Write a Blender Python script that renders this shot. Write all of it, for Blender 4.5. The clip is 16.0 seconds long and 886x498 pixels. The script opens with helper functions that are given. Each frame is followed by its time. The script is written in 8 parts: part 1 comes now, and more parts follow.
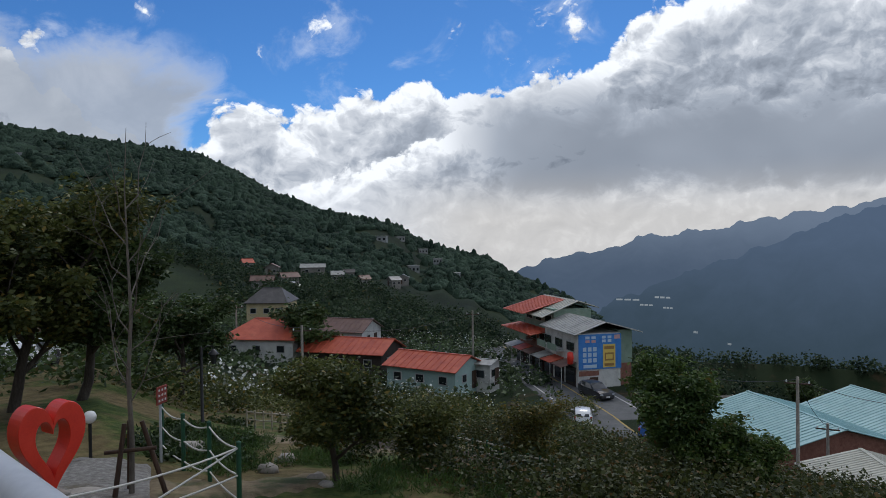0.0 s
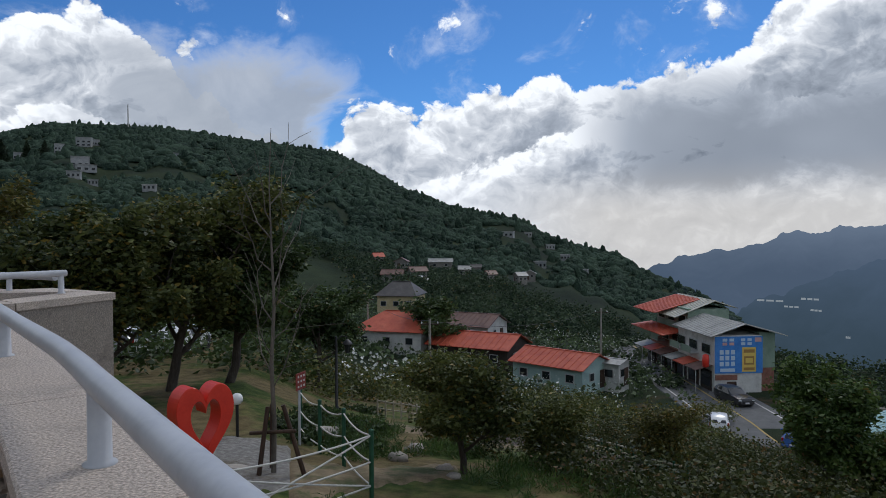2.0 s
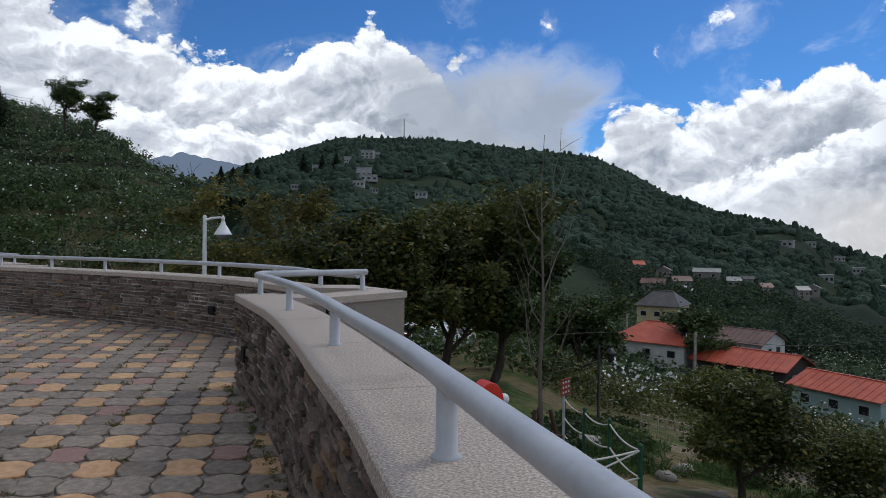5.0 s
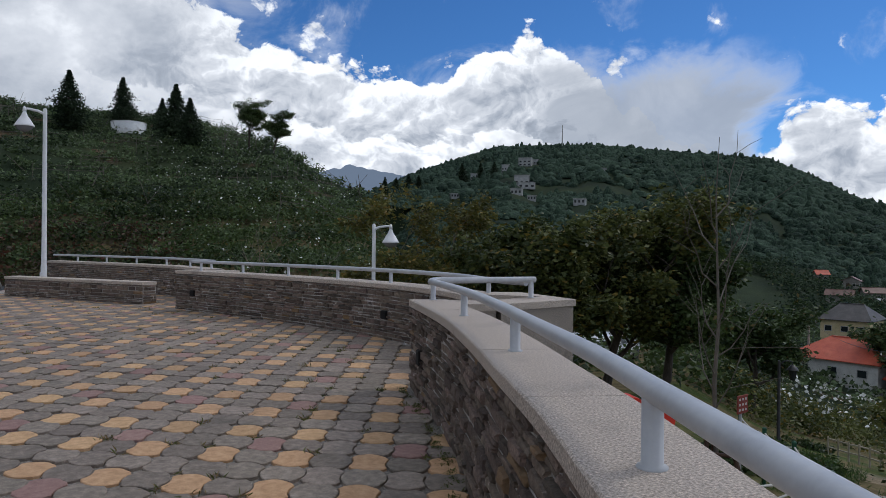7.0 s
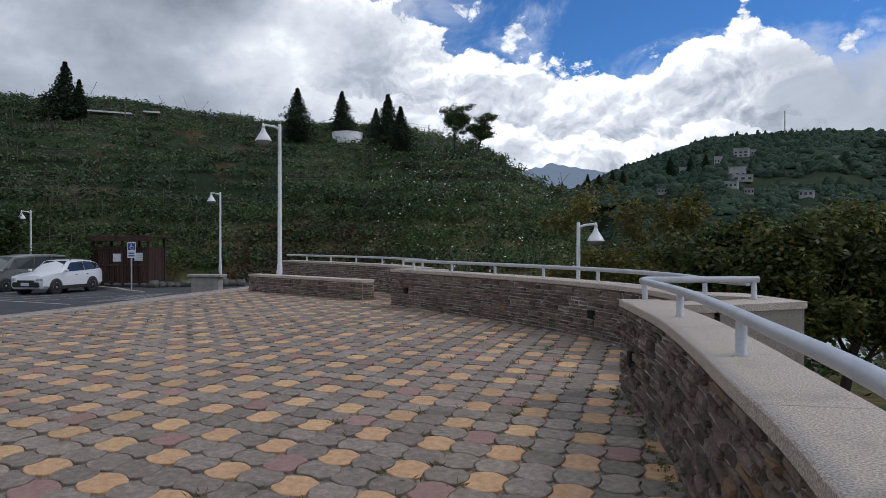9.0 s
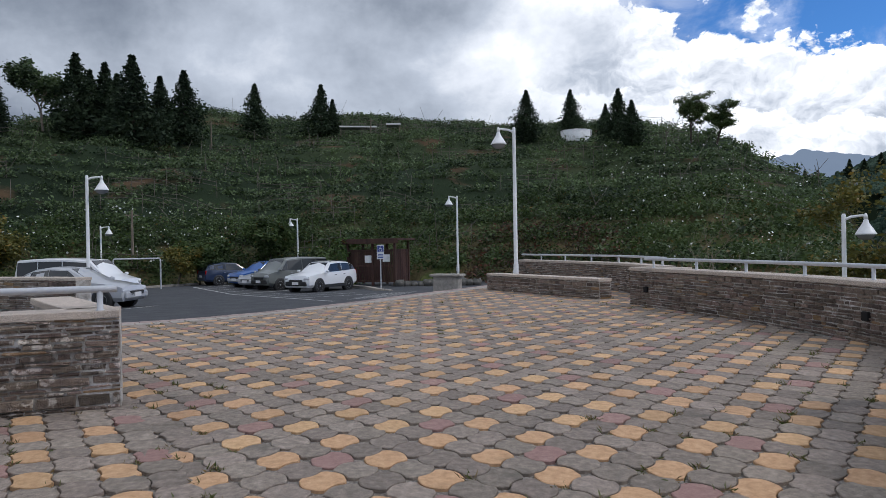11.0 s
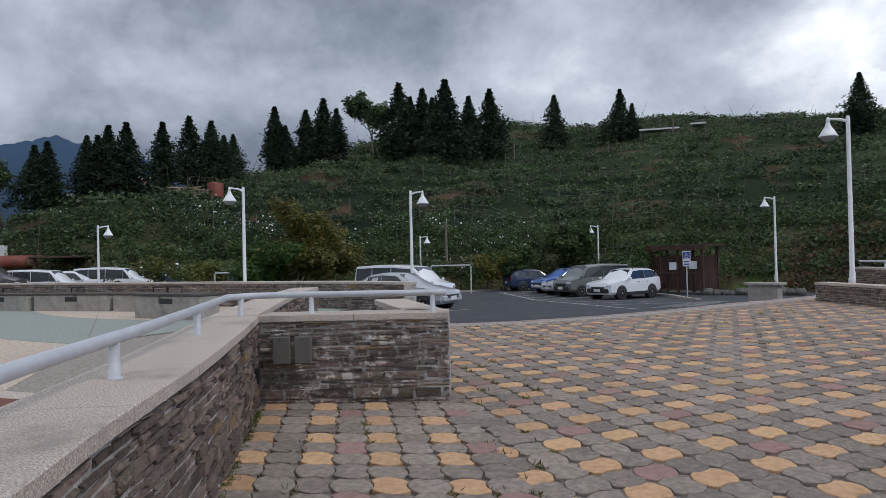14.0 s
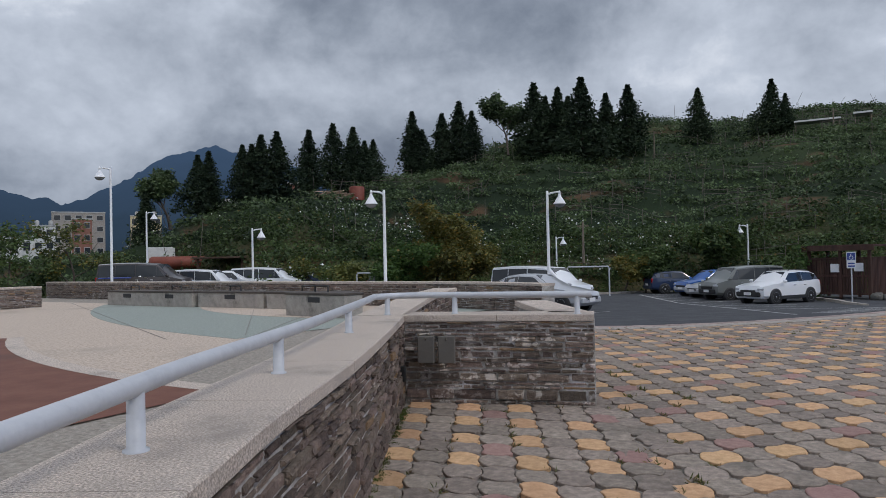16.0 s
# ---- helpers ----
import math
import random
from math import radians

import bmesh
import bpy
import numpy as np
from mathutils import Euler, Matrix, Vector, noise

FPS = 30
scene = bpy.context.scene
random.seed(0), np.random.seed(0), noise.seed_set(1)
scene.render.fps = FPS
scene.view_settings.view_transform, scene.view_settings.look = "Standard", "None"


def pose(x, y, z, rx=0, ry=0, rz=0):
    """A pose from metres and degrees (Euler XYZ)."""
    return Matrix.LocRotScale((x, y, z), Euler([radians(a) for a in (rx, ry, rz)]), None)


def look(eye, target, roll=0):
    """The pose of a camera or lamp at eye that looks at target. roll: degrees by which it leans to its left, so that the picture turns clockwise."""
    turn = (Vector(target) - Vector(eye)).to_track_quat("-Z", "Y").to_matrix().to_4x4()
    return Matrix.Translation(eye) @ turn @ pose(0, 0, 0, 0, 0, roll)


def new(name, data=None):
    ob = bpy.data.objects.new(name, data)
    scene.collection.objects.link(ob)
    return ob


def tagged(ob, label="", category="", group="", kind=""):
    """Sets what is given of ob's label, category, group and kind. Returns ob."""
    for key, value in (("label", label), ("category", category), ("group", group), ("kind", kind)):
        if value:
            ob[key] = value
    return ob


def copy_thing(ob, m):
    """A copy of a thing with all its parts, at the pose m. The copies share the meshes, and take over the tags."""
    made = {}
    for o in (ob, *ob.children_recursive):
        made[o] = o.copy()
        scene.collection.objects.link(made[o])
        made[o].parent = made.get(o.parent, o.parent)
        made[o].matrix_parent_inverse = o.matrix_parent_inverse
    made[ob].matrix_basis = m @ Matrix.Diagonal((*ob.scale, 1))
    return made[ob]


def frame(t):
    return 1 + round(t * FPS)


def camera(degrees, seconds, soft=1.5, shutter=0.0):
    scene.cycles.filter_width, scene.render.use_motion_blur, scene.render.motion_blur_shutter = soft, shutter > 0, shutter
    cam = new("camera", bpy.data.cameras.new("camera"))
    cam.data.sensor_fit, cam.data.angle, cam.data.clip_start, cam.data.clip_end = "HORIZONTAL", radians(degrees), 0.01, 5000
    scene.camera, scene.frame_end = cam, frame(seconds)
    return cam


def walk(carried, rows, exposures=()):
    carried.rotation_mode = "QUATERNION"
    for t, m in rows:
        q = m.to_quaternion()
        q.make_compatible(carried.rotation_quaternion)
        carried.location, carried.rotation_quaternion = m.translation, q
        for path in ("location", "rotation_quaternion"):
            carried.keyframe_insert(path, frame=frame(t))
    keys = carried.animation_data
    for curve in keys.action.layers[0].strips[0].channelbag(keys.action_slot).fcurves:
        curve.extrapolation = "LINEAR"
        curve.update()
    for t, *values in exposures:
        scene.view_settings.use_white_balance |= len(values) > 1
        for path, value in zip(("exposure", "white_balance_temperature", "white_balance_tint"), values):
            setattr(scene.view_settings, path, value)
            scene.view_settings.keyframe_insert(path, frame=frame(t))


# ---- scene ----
cam = camera(64.0, 16.0, soft=0.7)
PATH = [
    (0.0, pose(0.072, -0.162, 1.603, 89.11, 0.71, -0.04)),
    (0.5, pose(0.071, -0.163, 1.603, 89.09, 0.55, 2.30)),
    (1.0, pose(0.063, -0.162, 1.603, 88.97, 0.57, 4.51)),
    (1.5, pose(0.043, -0.154, 1.603, 88.96, 0.42, 7.66)),
    (2.0, pose(0.016, -0.142, 1.603, 88.84, 0.37, 10.17)),
    (2.5, pose(-0.020, -0.132, 1.603, 88.73, 0.44, 13.40)),
    (3.0, pose(-0.057, -0.125, 1.603, 88.76, 0.29, 16.78)),
    (3.5, pose(-0.097, -0.112, 1.603, 88.95, 0.16, 20.44)),
    (4.0, pose(-0.129, -0.122, 1.603, 89.04, -0.08, 24.07)),
    (4.5, pose(-0.167, -0.125, 1.603, 89.16, -0.27, 27.52)),
    (5.0, pose(-0.223, -0.157, 1.603, 89.29, -0.56, 30.77)),
    (7.5, pose(-0.328, -0.294, 1.603, 89.74, -0.41, 47.20)),
    (8.0, pose(-0.362, -0.311, 1.603, 89.58, -0.26, 51.34)),
    (8.5, pose(-0.359, -0.324, 1.603, 89.46, -0.15, 55.49)),
    (9.0, pose(-0.312, -0.343, 1.603, 89.60, -0.08, 59.68)),
    (9.5, pose(-0.267, -0.449, 1.603, 89.66, 0.17, 64.03)),
    (12.0, pose(-0.241, -0.614, 1.603, 89.94, 0.99, 86.67)),
    (12.5, pose(-0.236, -0.665, 1.603, 90.18, 0.82, 90.47)),
    (13.0, pose(-0.204, -0.718, 1.603, 90.40, 0.94, 94.47)),
    (13.5, pose(-0.208, -0.737, 1.603, 90.56, 1.14, 98.27)),
    (14.0, pose(-0.214, -0.738, 1.603, 90.71, 1.26, 101.83)),
    (14.5, pose(-0.221, -0.753, 1.603, 90.78, 1.34, 104.55)),
    (15.0, pose(-0.233, -0.779, 1.603, 90.78, 1.25, 107.00)),
    (15.5, pose(-0.242, -0.813, 1.603, 90.86, 1.22, 109.55)),
    (16.0, pose(-0.246, -0.850, 1.603, 91.02, 1.17, 112.65)),
]
walk(cam, PATH, [(0.0, -0.55, 6050, 9), (5.0, -0.52, 6000, 9), (9.0, -0.34, 6050, 10), (12.0, 0.0, 6100, 10), (16.0, -0.13, 6150, 10)])

# ---- world and light ----
SUN_AZ, SUN_EL = -14.0, 44.0          # degrees to the left of the first view, degrees up


def direction(az, el):
    a, e = radians(az), radians(el)
    return Vector((-math.sin(a) * math.cos(e), math.cos(a) * math.cos(e), math.sin(e)))


class Nodes:
    """Short-hand for node trees."""

    def __init__(self, tree):
        self.t = tree

    def n(self, kind, **props):
        node = self.t.nodes.new(kind)
        for k, v in props.items():
            if k == "op":
                node.operation = v
            elif k == "dim":
                node.noise_dimensions = v
            elif k == "feature":
                node.feature = v
            elif k == "blend":
                node.blend_type = v
        return node

    def put(self, socket, v):
        if isinstance(v, bpy.types.NodeSocket):
            self.t.links.new(v, socket)
        elif v is not None:
            socket.default_value = v

    def math(self, op, a, b=None, c=None, clamp=False):
        m = self.n("ShaderNodeMath", op=op)
        m.use_clamp = clamp
        for i, v in enumerate((a, b, c)):
            self.put(m.inputs[i], v)
        return m.outputs[0]

    def noise(self, vec, scale, detail=4.0, rough=0.55, dist=0.0):
        m = self.n("ShaderNodeTexNoise")
        self.put(m.inputs["Vector"], vec)
        m.inputs["Scale"].default_value, m.inputs["Detail"].default_value = scale, detail
        m.inputs["Roughness"].default_value, m.inputs["Distortion"].default_value = rough, dist
        return m.outputs[0]

    def ramp(self, fac, stops, mode="LINEAR"):
        m = self.n("ShaderNodeValToRGB")
        m.color_ramp.interpolation = mode
        e = m.color_ramp.elements
        while len(e) < len(stops):
            e.new(0.5)
        for el, (p, c) in zip(e, stops):
            el.position = p
            el.color = (c, c, c, 1) if isinstance(c, (int, float)) else (*c, 1)
        self.put(m.inputs[0], fac)
        return m.outputs[0]

    def mix(self, fac, a, b, blend="MIX"):
        m = self.n("ShaderNodeMix")
        m.data_type, m.blend_type = "RGBA", blend
        self.put(m.inputs[0], fac)
        for i, v in ((6, a), (7, b)):
            self.put(m.inputs[i], (*v, 1) if isinstance(v, tuple) and len(v) == 3 else v)
        return m.outputs[2]

    def step(self, x, lo, hi):
        m = self.n("ShaderNodeMapRange")
        m.interpolation_type = "SMOOTHSTEP"
        self.put(m.inputs[0], x)
        m.inputs[1].default_value, m.inputs[2].default_value = lo, hi
        return m.outputs[0]


def make_world():
    world = bpy.data.worlds.new("sky")
    scene.world = world
    world.use_nodes = True
    t = world.node_tree
    t.nodes.clear()
    g = Nodes(t)
    sky = g.n("ShaderNodeTexSky")
    sky.sky_type, sky.sun_disc = "NISHITA", False
    sky.sun_elevation = radians(SUN_EL)
    d = direction(SUN_AZ, SUN_EL)
    sky.sun_rotation = math.atan2(d.x, d.y)
    sky.air_density, sky.dust_density, sky.ozone_density, sky.altitude = 1.0, 0.6, 2.0, 1900
    co = g.n("ShaderNodeTexCoord").outputs["Generated"]
    sep = g.n("ShaderNodeSeparateXYZ")
    g.put(sep.inputs[0], co)
    x, y, z = sep.outputs
    az = g.math("MULTIPLY", g.math("ARCTAN2", g.math("MULTIPLY", x, -1.0), y), 57.29578)
    el = g.math("MULTIPLY", g.math("ARCSINE", z), 57.29578)
    comb = g.n("ShaderNodeCombineXYZ")
    g.put(comb.inputs[0], g.math("MULTIPLY", az, 0.1))
    g.put(comb.inputs[1], g.math("MULTIPLY", el, 0.125))
    uv = comb.outputs[0]
    bend = g.n("ShaderNodeVectorMath", op="MULTIPLY_ADD")
    warp_noise = g.n("ShaderNodeTexNoise")
    g.put(warp_noise.inputs["Vector"], uv)
    warp_noise.inputs["Scale"].default_value, warp_noise.inputs["Detail"].default_value = 2.2, 5.0
    g.put(bend.inputs[0], warp_noise.outputs["Color"])
    bend.inputs[1].default_value = (0.42, 0.42, 0.0)
    g.put(bend.inputs[2], uv)

    def moved(vec, dx, dy):
        m = g.n("ShaderNodeVectorMath", op="ADD")
        g.put(m.inputs[0], vec)
        m.inputs[1].default_value = (dx, dy, 0.0)
        return m.outputs[0]

    def puffs(vec, scale):
        """Heaped rounded heads, as on fair-weather cloud."""
        m = g.n("ShaderNodeTexVoronoi")
        m.voronoi_dimensions, m.feature, m.normalize = "2D", "F1", True
        g.put(m.inputs["Vector"], vec)
        for key, v in (("Scale", scale), ("Detail", 4.0), ("Roughness", 0.52), ("Lacunarity", 2.3)):
            m.inputs[key].default_value = v
        return g.math("SUBTRACT", 1.0, m.outputs["Distance"])

    u = g.math("DIVIDE", g.math("ADD", az, 60.0), 240.0, clamp=True)

    def over_az(pairs, top=20.0):
        return g.math("MULTIPLY", g.ramp(u, [((a + 60.0) / 240.0, v / top) for a, v in pairs]), top)

    wisp = g.noise(uv, 1.6, 9, 0.60, 0.5)
    fine = g.noise(uv, 6.0, 8, 0.62, 0.2)
    broad = g.noise(uv, 0.7, 3, 0.5)

    def heap(edge, shift_x, scale, swell):
        """One bank of cloud under an edge that follows the bearing: cover, depth under the edge, relief."""
        v = moved(bend.outputs[0], shift_x, 0.0)
        a, b = puffs(v, scale), puffs(moved(v, 0.035, 0.075), scale)
        d = g.math("ADD", g.math("SUBTRACT", edge, el), g.math("ADD", g.math("MULTIPLY", g.math("SUBTRACT", a, 0.62), swell), g.math("MULTIPLY", g.math("SUBTRACT", fine, 0.5), 1.6)))
        return g.step(d, -0.1, 0.35), d, g.math("SUBTRACT", a, b)

    # white bank behind, its crest rising over the valley
    crest = over_az([(-60, 19), (-34, 18.5), (-18.4, 17), (-15, 15.6), (-13, 13), (-8.4, 13.4), (-6, 10.8), (-1, 10.4), (2, 11.4), (5, 10.8), (8.5, 9.8),
                     (12, 9.7), (15, 10.6), (17.5, 9.0), (20.5, 4.5), (24, 7.5), (29, 10), (33, 14), (36, 16), (41, 14.4), (45, 12.4), (50, 14.0), (56, 14.4),
                     (60, 15.5), (66, 19.5), (100, 20)])
    a1, d1, r1 = heap(crest, 0.0, 1.5, 7.0)
    # nearer bank below it
    lower = over_az([(-60, 8), (-30, 8.5), (-14, 9.0), (-6, 9.2), (-1, 8.0), (4, 6.8), (8, 5.4), (13, 3.6), (17, 1.5), (22, 3.0), (28, 5.0), (38, 9.0), (46, 8.0), (58, 9.5), (70, 12), (100, 12)])
    a2, d2, r2 = heap(lower, 3.7, 1.9, 5.0)
    # how grey the middle of each bank is
    grey = g.ramp(u, [((a + 60.0) / 240.0, v) for a, v in [(-60, 0.50), (-34, 0.44), (-24, 0.40), (-10, 0.46), (-3, 0.52), (3, 0.44), (12, 0.36), (20, 0.36), (26, 0.44), (34, 0.34), (44, 0.26), (54, 0.26), (62, 0.30), (72, 0.42), (90, 0.62), (180, 0.62)]])
    low = g.step(el, 6.0, 1.2)

    def shade(d, relief, k, reach):
        inner = g.math("MULTIPLY", g.step(g.math("ADD", d, g.math("MULTIPLY", g.math("SUBTRACT", broad, 0.5), 4.0)), 0.2, reach), grey)
        return g.math("SUBTRACT", g.math("MULTIPLY", inner, g.math("ADD", 0.62, g.math("MULTIPLY", wisp, 0.8))), g.math("MULTIPLY", relief, k), clamp=True)

    dark1, dark2 = shade(d1, r1, 2.0, 4.5), shade(d2, r2, 1.8, 3.6)
    dark = g.math("ADD", g.math("MULTIPLY", dark1, g.math("SUBTRACT", 1.0, a2)), g.math("MULTIPLY", dark2, a2))
    dark = g.math("MULTIPLY", dark, g.math("SUBTRACT", 1.0, g.math("MULTIPLY", low, 0.65)))
    # long grey belly over the valley
    warped = g.math("ADD", el, g.math("MULTIPLY", g.math("SUBTRACT", wisp, 0.5), 7.0))
    band = g.math("MULTIPLY", g.math("MULTIPLY", g.step(warped, 2.6, 4.6), g.step(warped, 13.0, 8.0)), g.step(az, 1.0, -7.0))
    dark = g.math("MAXIMUM", dark, g.math("MULTIPLY", band, g.math("ADD", 0.34, g.math("MULTIPLY", broad, 0.50))))
    cover = g.math("MAXIMUM", a1, a2)
    # grey veil beside the bank
    azw = g.math("ADD", az, g.math("MULTIPLY", g.math("SUBTRACT", wisp, 0.5), 16.0))
    veil = g.math("MULTIPLY", g.math("MULTIPLY", g.step(azw, 17.0, 21.5), g.step(azw, 40.0, 33.0)), g.step(g.math("ADD", warped, g.math("MULTIPLY", fine, 2.0)), 16.5, 12.5))
    cover = g.math("MAXIMUM", cover, g.math("MULTIPLY", veil, 0.92))
    dark = g.math("MAXIMUM", dark, g.math("MULTIPLY", veil, g.math("ADD", 0.25, g.math("MULTIPLY", wisp, 0.36))))
    # scraps of cloud in the blue
    scrap = g.math("ADD", g.math("MULTIPLY", puffs(moved(bend.outputs[0], 7.3, 2.0), 2.6), 0.55), g.math("MULTIPLY", wisp, 0.75))
    scrap = g.step(g.math("ADD", scrap, g.math("MULTIPLY", g.step(az, -8.0, -22.0), 0.10)), 0.86, 0.95)
    streak = g.math("MULTIPLY", g.step(wisp, 0.52, 0.74), 0.35)
    cover = g.math("MAXIMUM", cover, g.math("MAXIMUM", scrap, streak))
    cover = g.math("MAXIMUM", cover, g.math("MULTIPLY", g.step(el, 24.0, 38.0), 0.55))
    # the overcast side: broad soft blots of slate grey with white breaks
    overcast = g.step(g.math("ADD", az, g.math("MULTIPLY", g.math("SUBTRACT", wisp, 0.5), 26.0)), 56.0, 74.0)
    slate = g.ramp(u, [((a + 60.0) / 240.0, v) for a, v in [(-60, 0.4), (56, 0.22), (66, 0.26), (74, 0.38), (84, 0.54), (96, 0.70), (108, 0.80), (118, 0.80), (128, 0.68), (138, 0.44), (150, 0.40), (180, 0.5)]])
    slate = g.math("ADD", slate, g.math("MULTIPLY", g.math("MULTIPLY", g.step(el, 15.0, 7.0), g.step(az, 96.0, 112.0)), 0.24))
    blot = g.noise(moved(uv, 2.0, 1.3), 0.85, 10, 0.50, 0.2)
    over = g.math("ADD", slate, g.math("ADD", g.math("MULTIPLY", g.math("SUBTRACT", blot, 0.50), 1.5), g.math("MULTIPLY", g.math("SUBTRACT", fine, 0.5), 0.22)), clamp=True)
    dark = g.math("ADD", g.math("MULTIPLY", dark, g.math("SUBTRACT", 1.0, overcast)), g.math("MULTIPLY", over, overcast))
    gap = g.step(g.math("ADD", blot, g.math("MULTIPLY", wisp, 0.5)), 0.47, 0.56)
    cover = g.math("MAXIMUM", cover, g.math("MULTIPLY", overcast, g.math("MAXIMUM", gap, g.step(az, 62.0, 80.0))))
    cloud = g.ramp(dark, [(0.0, (1.50, 1.49, 1.48)), (0.16, (1.02, 1.03, 1.06)), (0.45, (0.58, 0.62, 0.69)), (0.8, (0.31, 0.345, 0.405)), (1.0, (0.20, 0.23, 0.285))])
    cream = g.math("MULTIPLY", g.math("MULTIPLY", low, g.step(az, 10.0, -4.0)), 0.60)
    cloud = g.mix(cream, cloud, (0.88, 0.79, 0.68))
    blue = g.mix(1.0, sky.outputs[0], (0.33, 0.58, 0.84), "MULTIPLY")
    bg = g.n("ShaderNodeBackground")
    g.put(bg.inputs[0], blue)
    bg.inputs[1].default_value = 0.15
    bg2 = g.n("ShaderNodeBackground")
    g.put(bg2.inputs[0], cloud)
    bg2.inputs[1].default_value = 1.0
    mx = g.n("ShaderNodeMixShader")
    g.put(mx.inputs[0], cover)
    t.links.new(bg.outputs[0], mx.inputs[1])
    t.links.new(bg2.outputs[0], mx.inputs[2])
    out = g.n("ShaderNodeOutputWorld")
    t.links.new(mx.outputs[0], out.inputs[0])


make_world()
sun = new("sun", bpy.data.lights.new("sun", "SUN"))
sun.data.energy, sun.data.angle, sun.data.color = 1.15, radians(12), (1.0, 0.92, 0.82)
sun.matrix_world = look((0, 0, 50), Vector((0, 0, 50)) - direction(SUN_AZ, SUN_EL))
scene.view_settings.exposure = 0.0

# ---- materials ----
def material(name, stops, scale=3.0, rough=0.8, bump=0.2, bump_scale=None, metal=0.0, island=0.0, random_object=0.0,
             ochre=None, stain=None, stain_scale=0.6, stain_at=(0.55, 0.75), detail=5.0, spec=0.4, coords="Object", stretch=(1, 1, 1), dist=0.01):
    """A surface of a few colours mottled at two scales, with stains, relief and a change from piece to piece."""
    m = bpy.data.materials.new(name)
    m.use_nodes = True
    t = m.node_tree
    g = Nodes(t)
    bsdf = t.nodes["Principled BSDF"]
    co = g.n("ShaderNodeTexCoord").outputs[coords] if coords != "World" else g.n("ShaderNodeNewGeometry").outputs["Position"]
    if stretch != (1, 1, 1):
        mp = g.n("ShaderNodeMapping")
        g.put(mp.inputs[0], co)
        mp.inputs[3].default_value = stretch
        co = mp.outputs[0]
    a = g.noise(co, scale, detail, 0.6)
    b = g.noise(co, scale * 7.3, 3.0, 0.6)
    fac = g.math("ADD", g.math("MULTIPLY", a, 0.65), g.math("MULTIPLY", b, 0.35))
    n = len(stops)
    col = g.ramp(fac, [(0.32 + 0.36 * i / max(1, n - 1), c) for i, c in enumerate(stops)])
    if stain:
        s = g.step(g.noise(co, stain_scale, 6.0, 0.65), *stain_at)
        col = g.mix(s, col, stain)
    if island or random_object:
        r = g.n("ShaderNodeNewGeometry").outputs["Random Per Island"] if island else g.n("ShaderNodeObjectInfo").outputs["Random"]
        k = island or random_object
        hsv = g.n("ShaderNodeHueSaturation")
        hsv.inputs["Saturation"].default_value = 1.0
        g.put(hsv.inputs["Value"], g.math("ADD", 1.0 - k, g.math("MULTIPLY", r, 2 * k)))
        g.put(hsv.inputs["Hue"], g.math("ADD", 0.5 - 0.03 * k, g.math("MULTIPLY", g.math("FRACT", g.math("MULTIPLY", r, 7.31)), 0.06 * k)))
        g.put(hsv.inputs["Color"], col)
        col = hsv.outputs[0]
        if ochre:
            col = g.mix(g.math("MULTIPLY", g.math("GREATER_THAN", g.math("FRACT", g.math("MULTIPLY", r, 23.9)), 0.965), 0.6), col, ochre)
    g.put(bsdf.inputs["Base Color"], col)
    g.put(bsdf.inputs["Roughness"], g.math("ADD", rough - 0.08, g.math("MULTIPLY", b, 0.16), clamp=True))
    bsdf.inputs["Metallic"].default_value = metal
    bsdf.inputs["Specular IOR Level"].default_value = spec
    if bump:
        bp = g.n("ShaderNodeBump")
        bp.inputs["Strength"].default_value, bp.inputs["Distance"].default_value = bump, dist
        g.put(bp.inputs["Height"], g.noise(co, bump_scale or scale * 9, 4.0, 0.6))
        g.put(bsdf.inputs["Normal"], bp.outputs[0])
    return m


def leaf_material(name, dark, light, dry=None, dry_share=0.0, rough=0.55):
    """Leaves: colour from leaf to leaf, a little light through them."""
    m = bpy.data.materials.new(name)
    m.use_nodes = True
    t = m.node_tree
    g = Nodes(t)
    bsdf = t.nodes["Principled BSDF"]
    r = g.n("ShaderNodeNewGeometry").outputs["Random Per Island"]
    pos = g.n("ShaderNodeNewGeometry").outputs["Position"]
    patch = g.math("MULTIPLY", g.math("ADD", g.noise(pos, 0.55, 3.0), g.noise(pos, 0.09, 3.0)), 0.5)
    patch = g.step(patch, 0.36, 0.64)
    v = g.math("ADD", g.math("MULTIPLY", r, 0.5), g.math("MULTIPLY", patch, 0.5))
    col = g.ramp(v, [(0.15, dark), (0.85, light)])
    if dry:
        pick = g.math("GREATER_THAN", g.math("FRACT", g.math("MULTIPLY", r, 13.7)), 1.0 - dry_share)
        col = g.mix(pick, col, dry)
    g.put(bsdf.inputs["Base Color"], col)
    bsdf.inputs["Roughness"].default_value = rough
    bsdf.inputs["Specular IOR Level"].default_value = 0.3
    tr = g.n("ShaderNodeBsdfTranslucent")
    g.put(tr.inputs[0], col)
    mx = g.n("ShaderNodeMixShader")
    mx.inputs[0].default_value = 0.28
    t.links.new(bsdf.outputs[0], mx.inputs[1])
    t.links.new(tr.outputs[0], mx.inputs[2])
    t.links.new(mx.outputs[0], t.nodes["Material Output"].inputs[0])
    return m


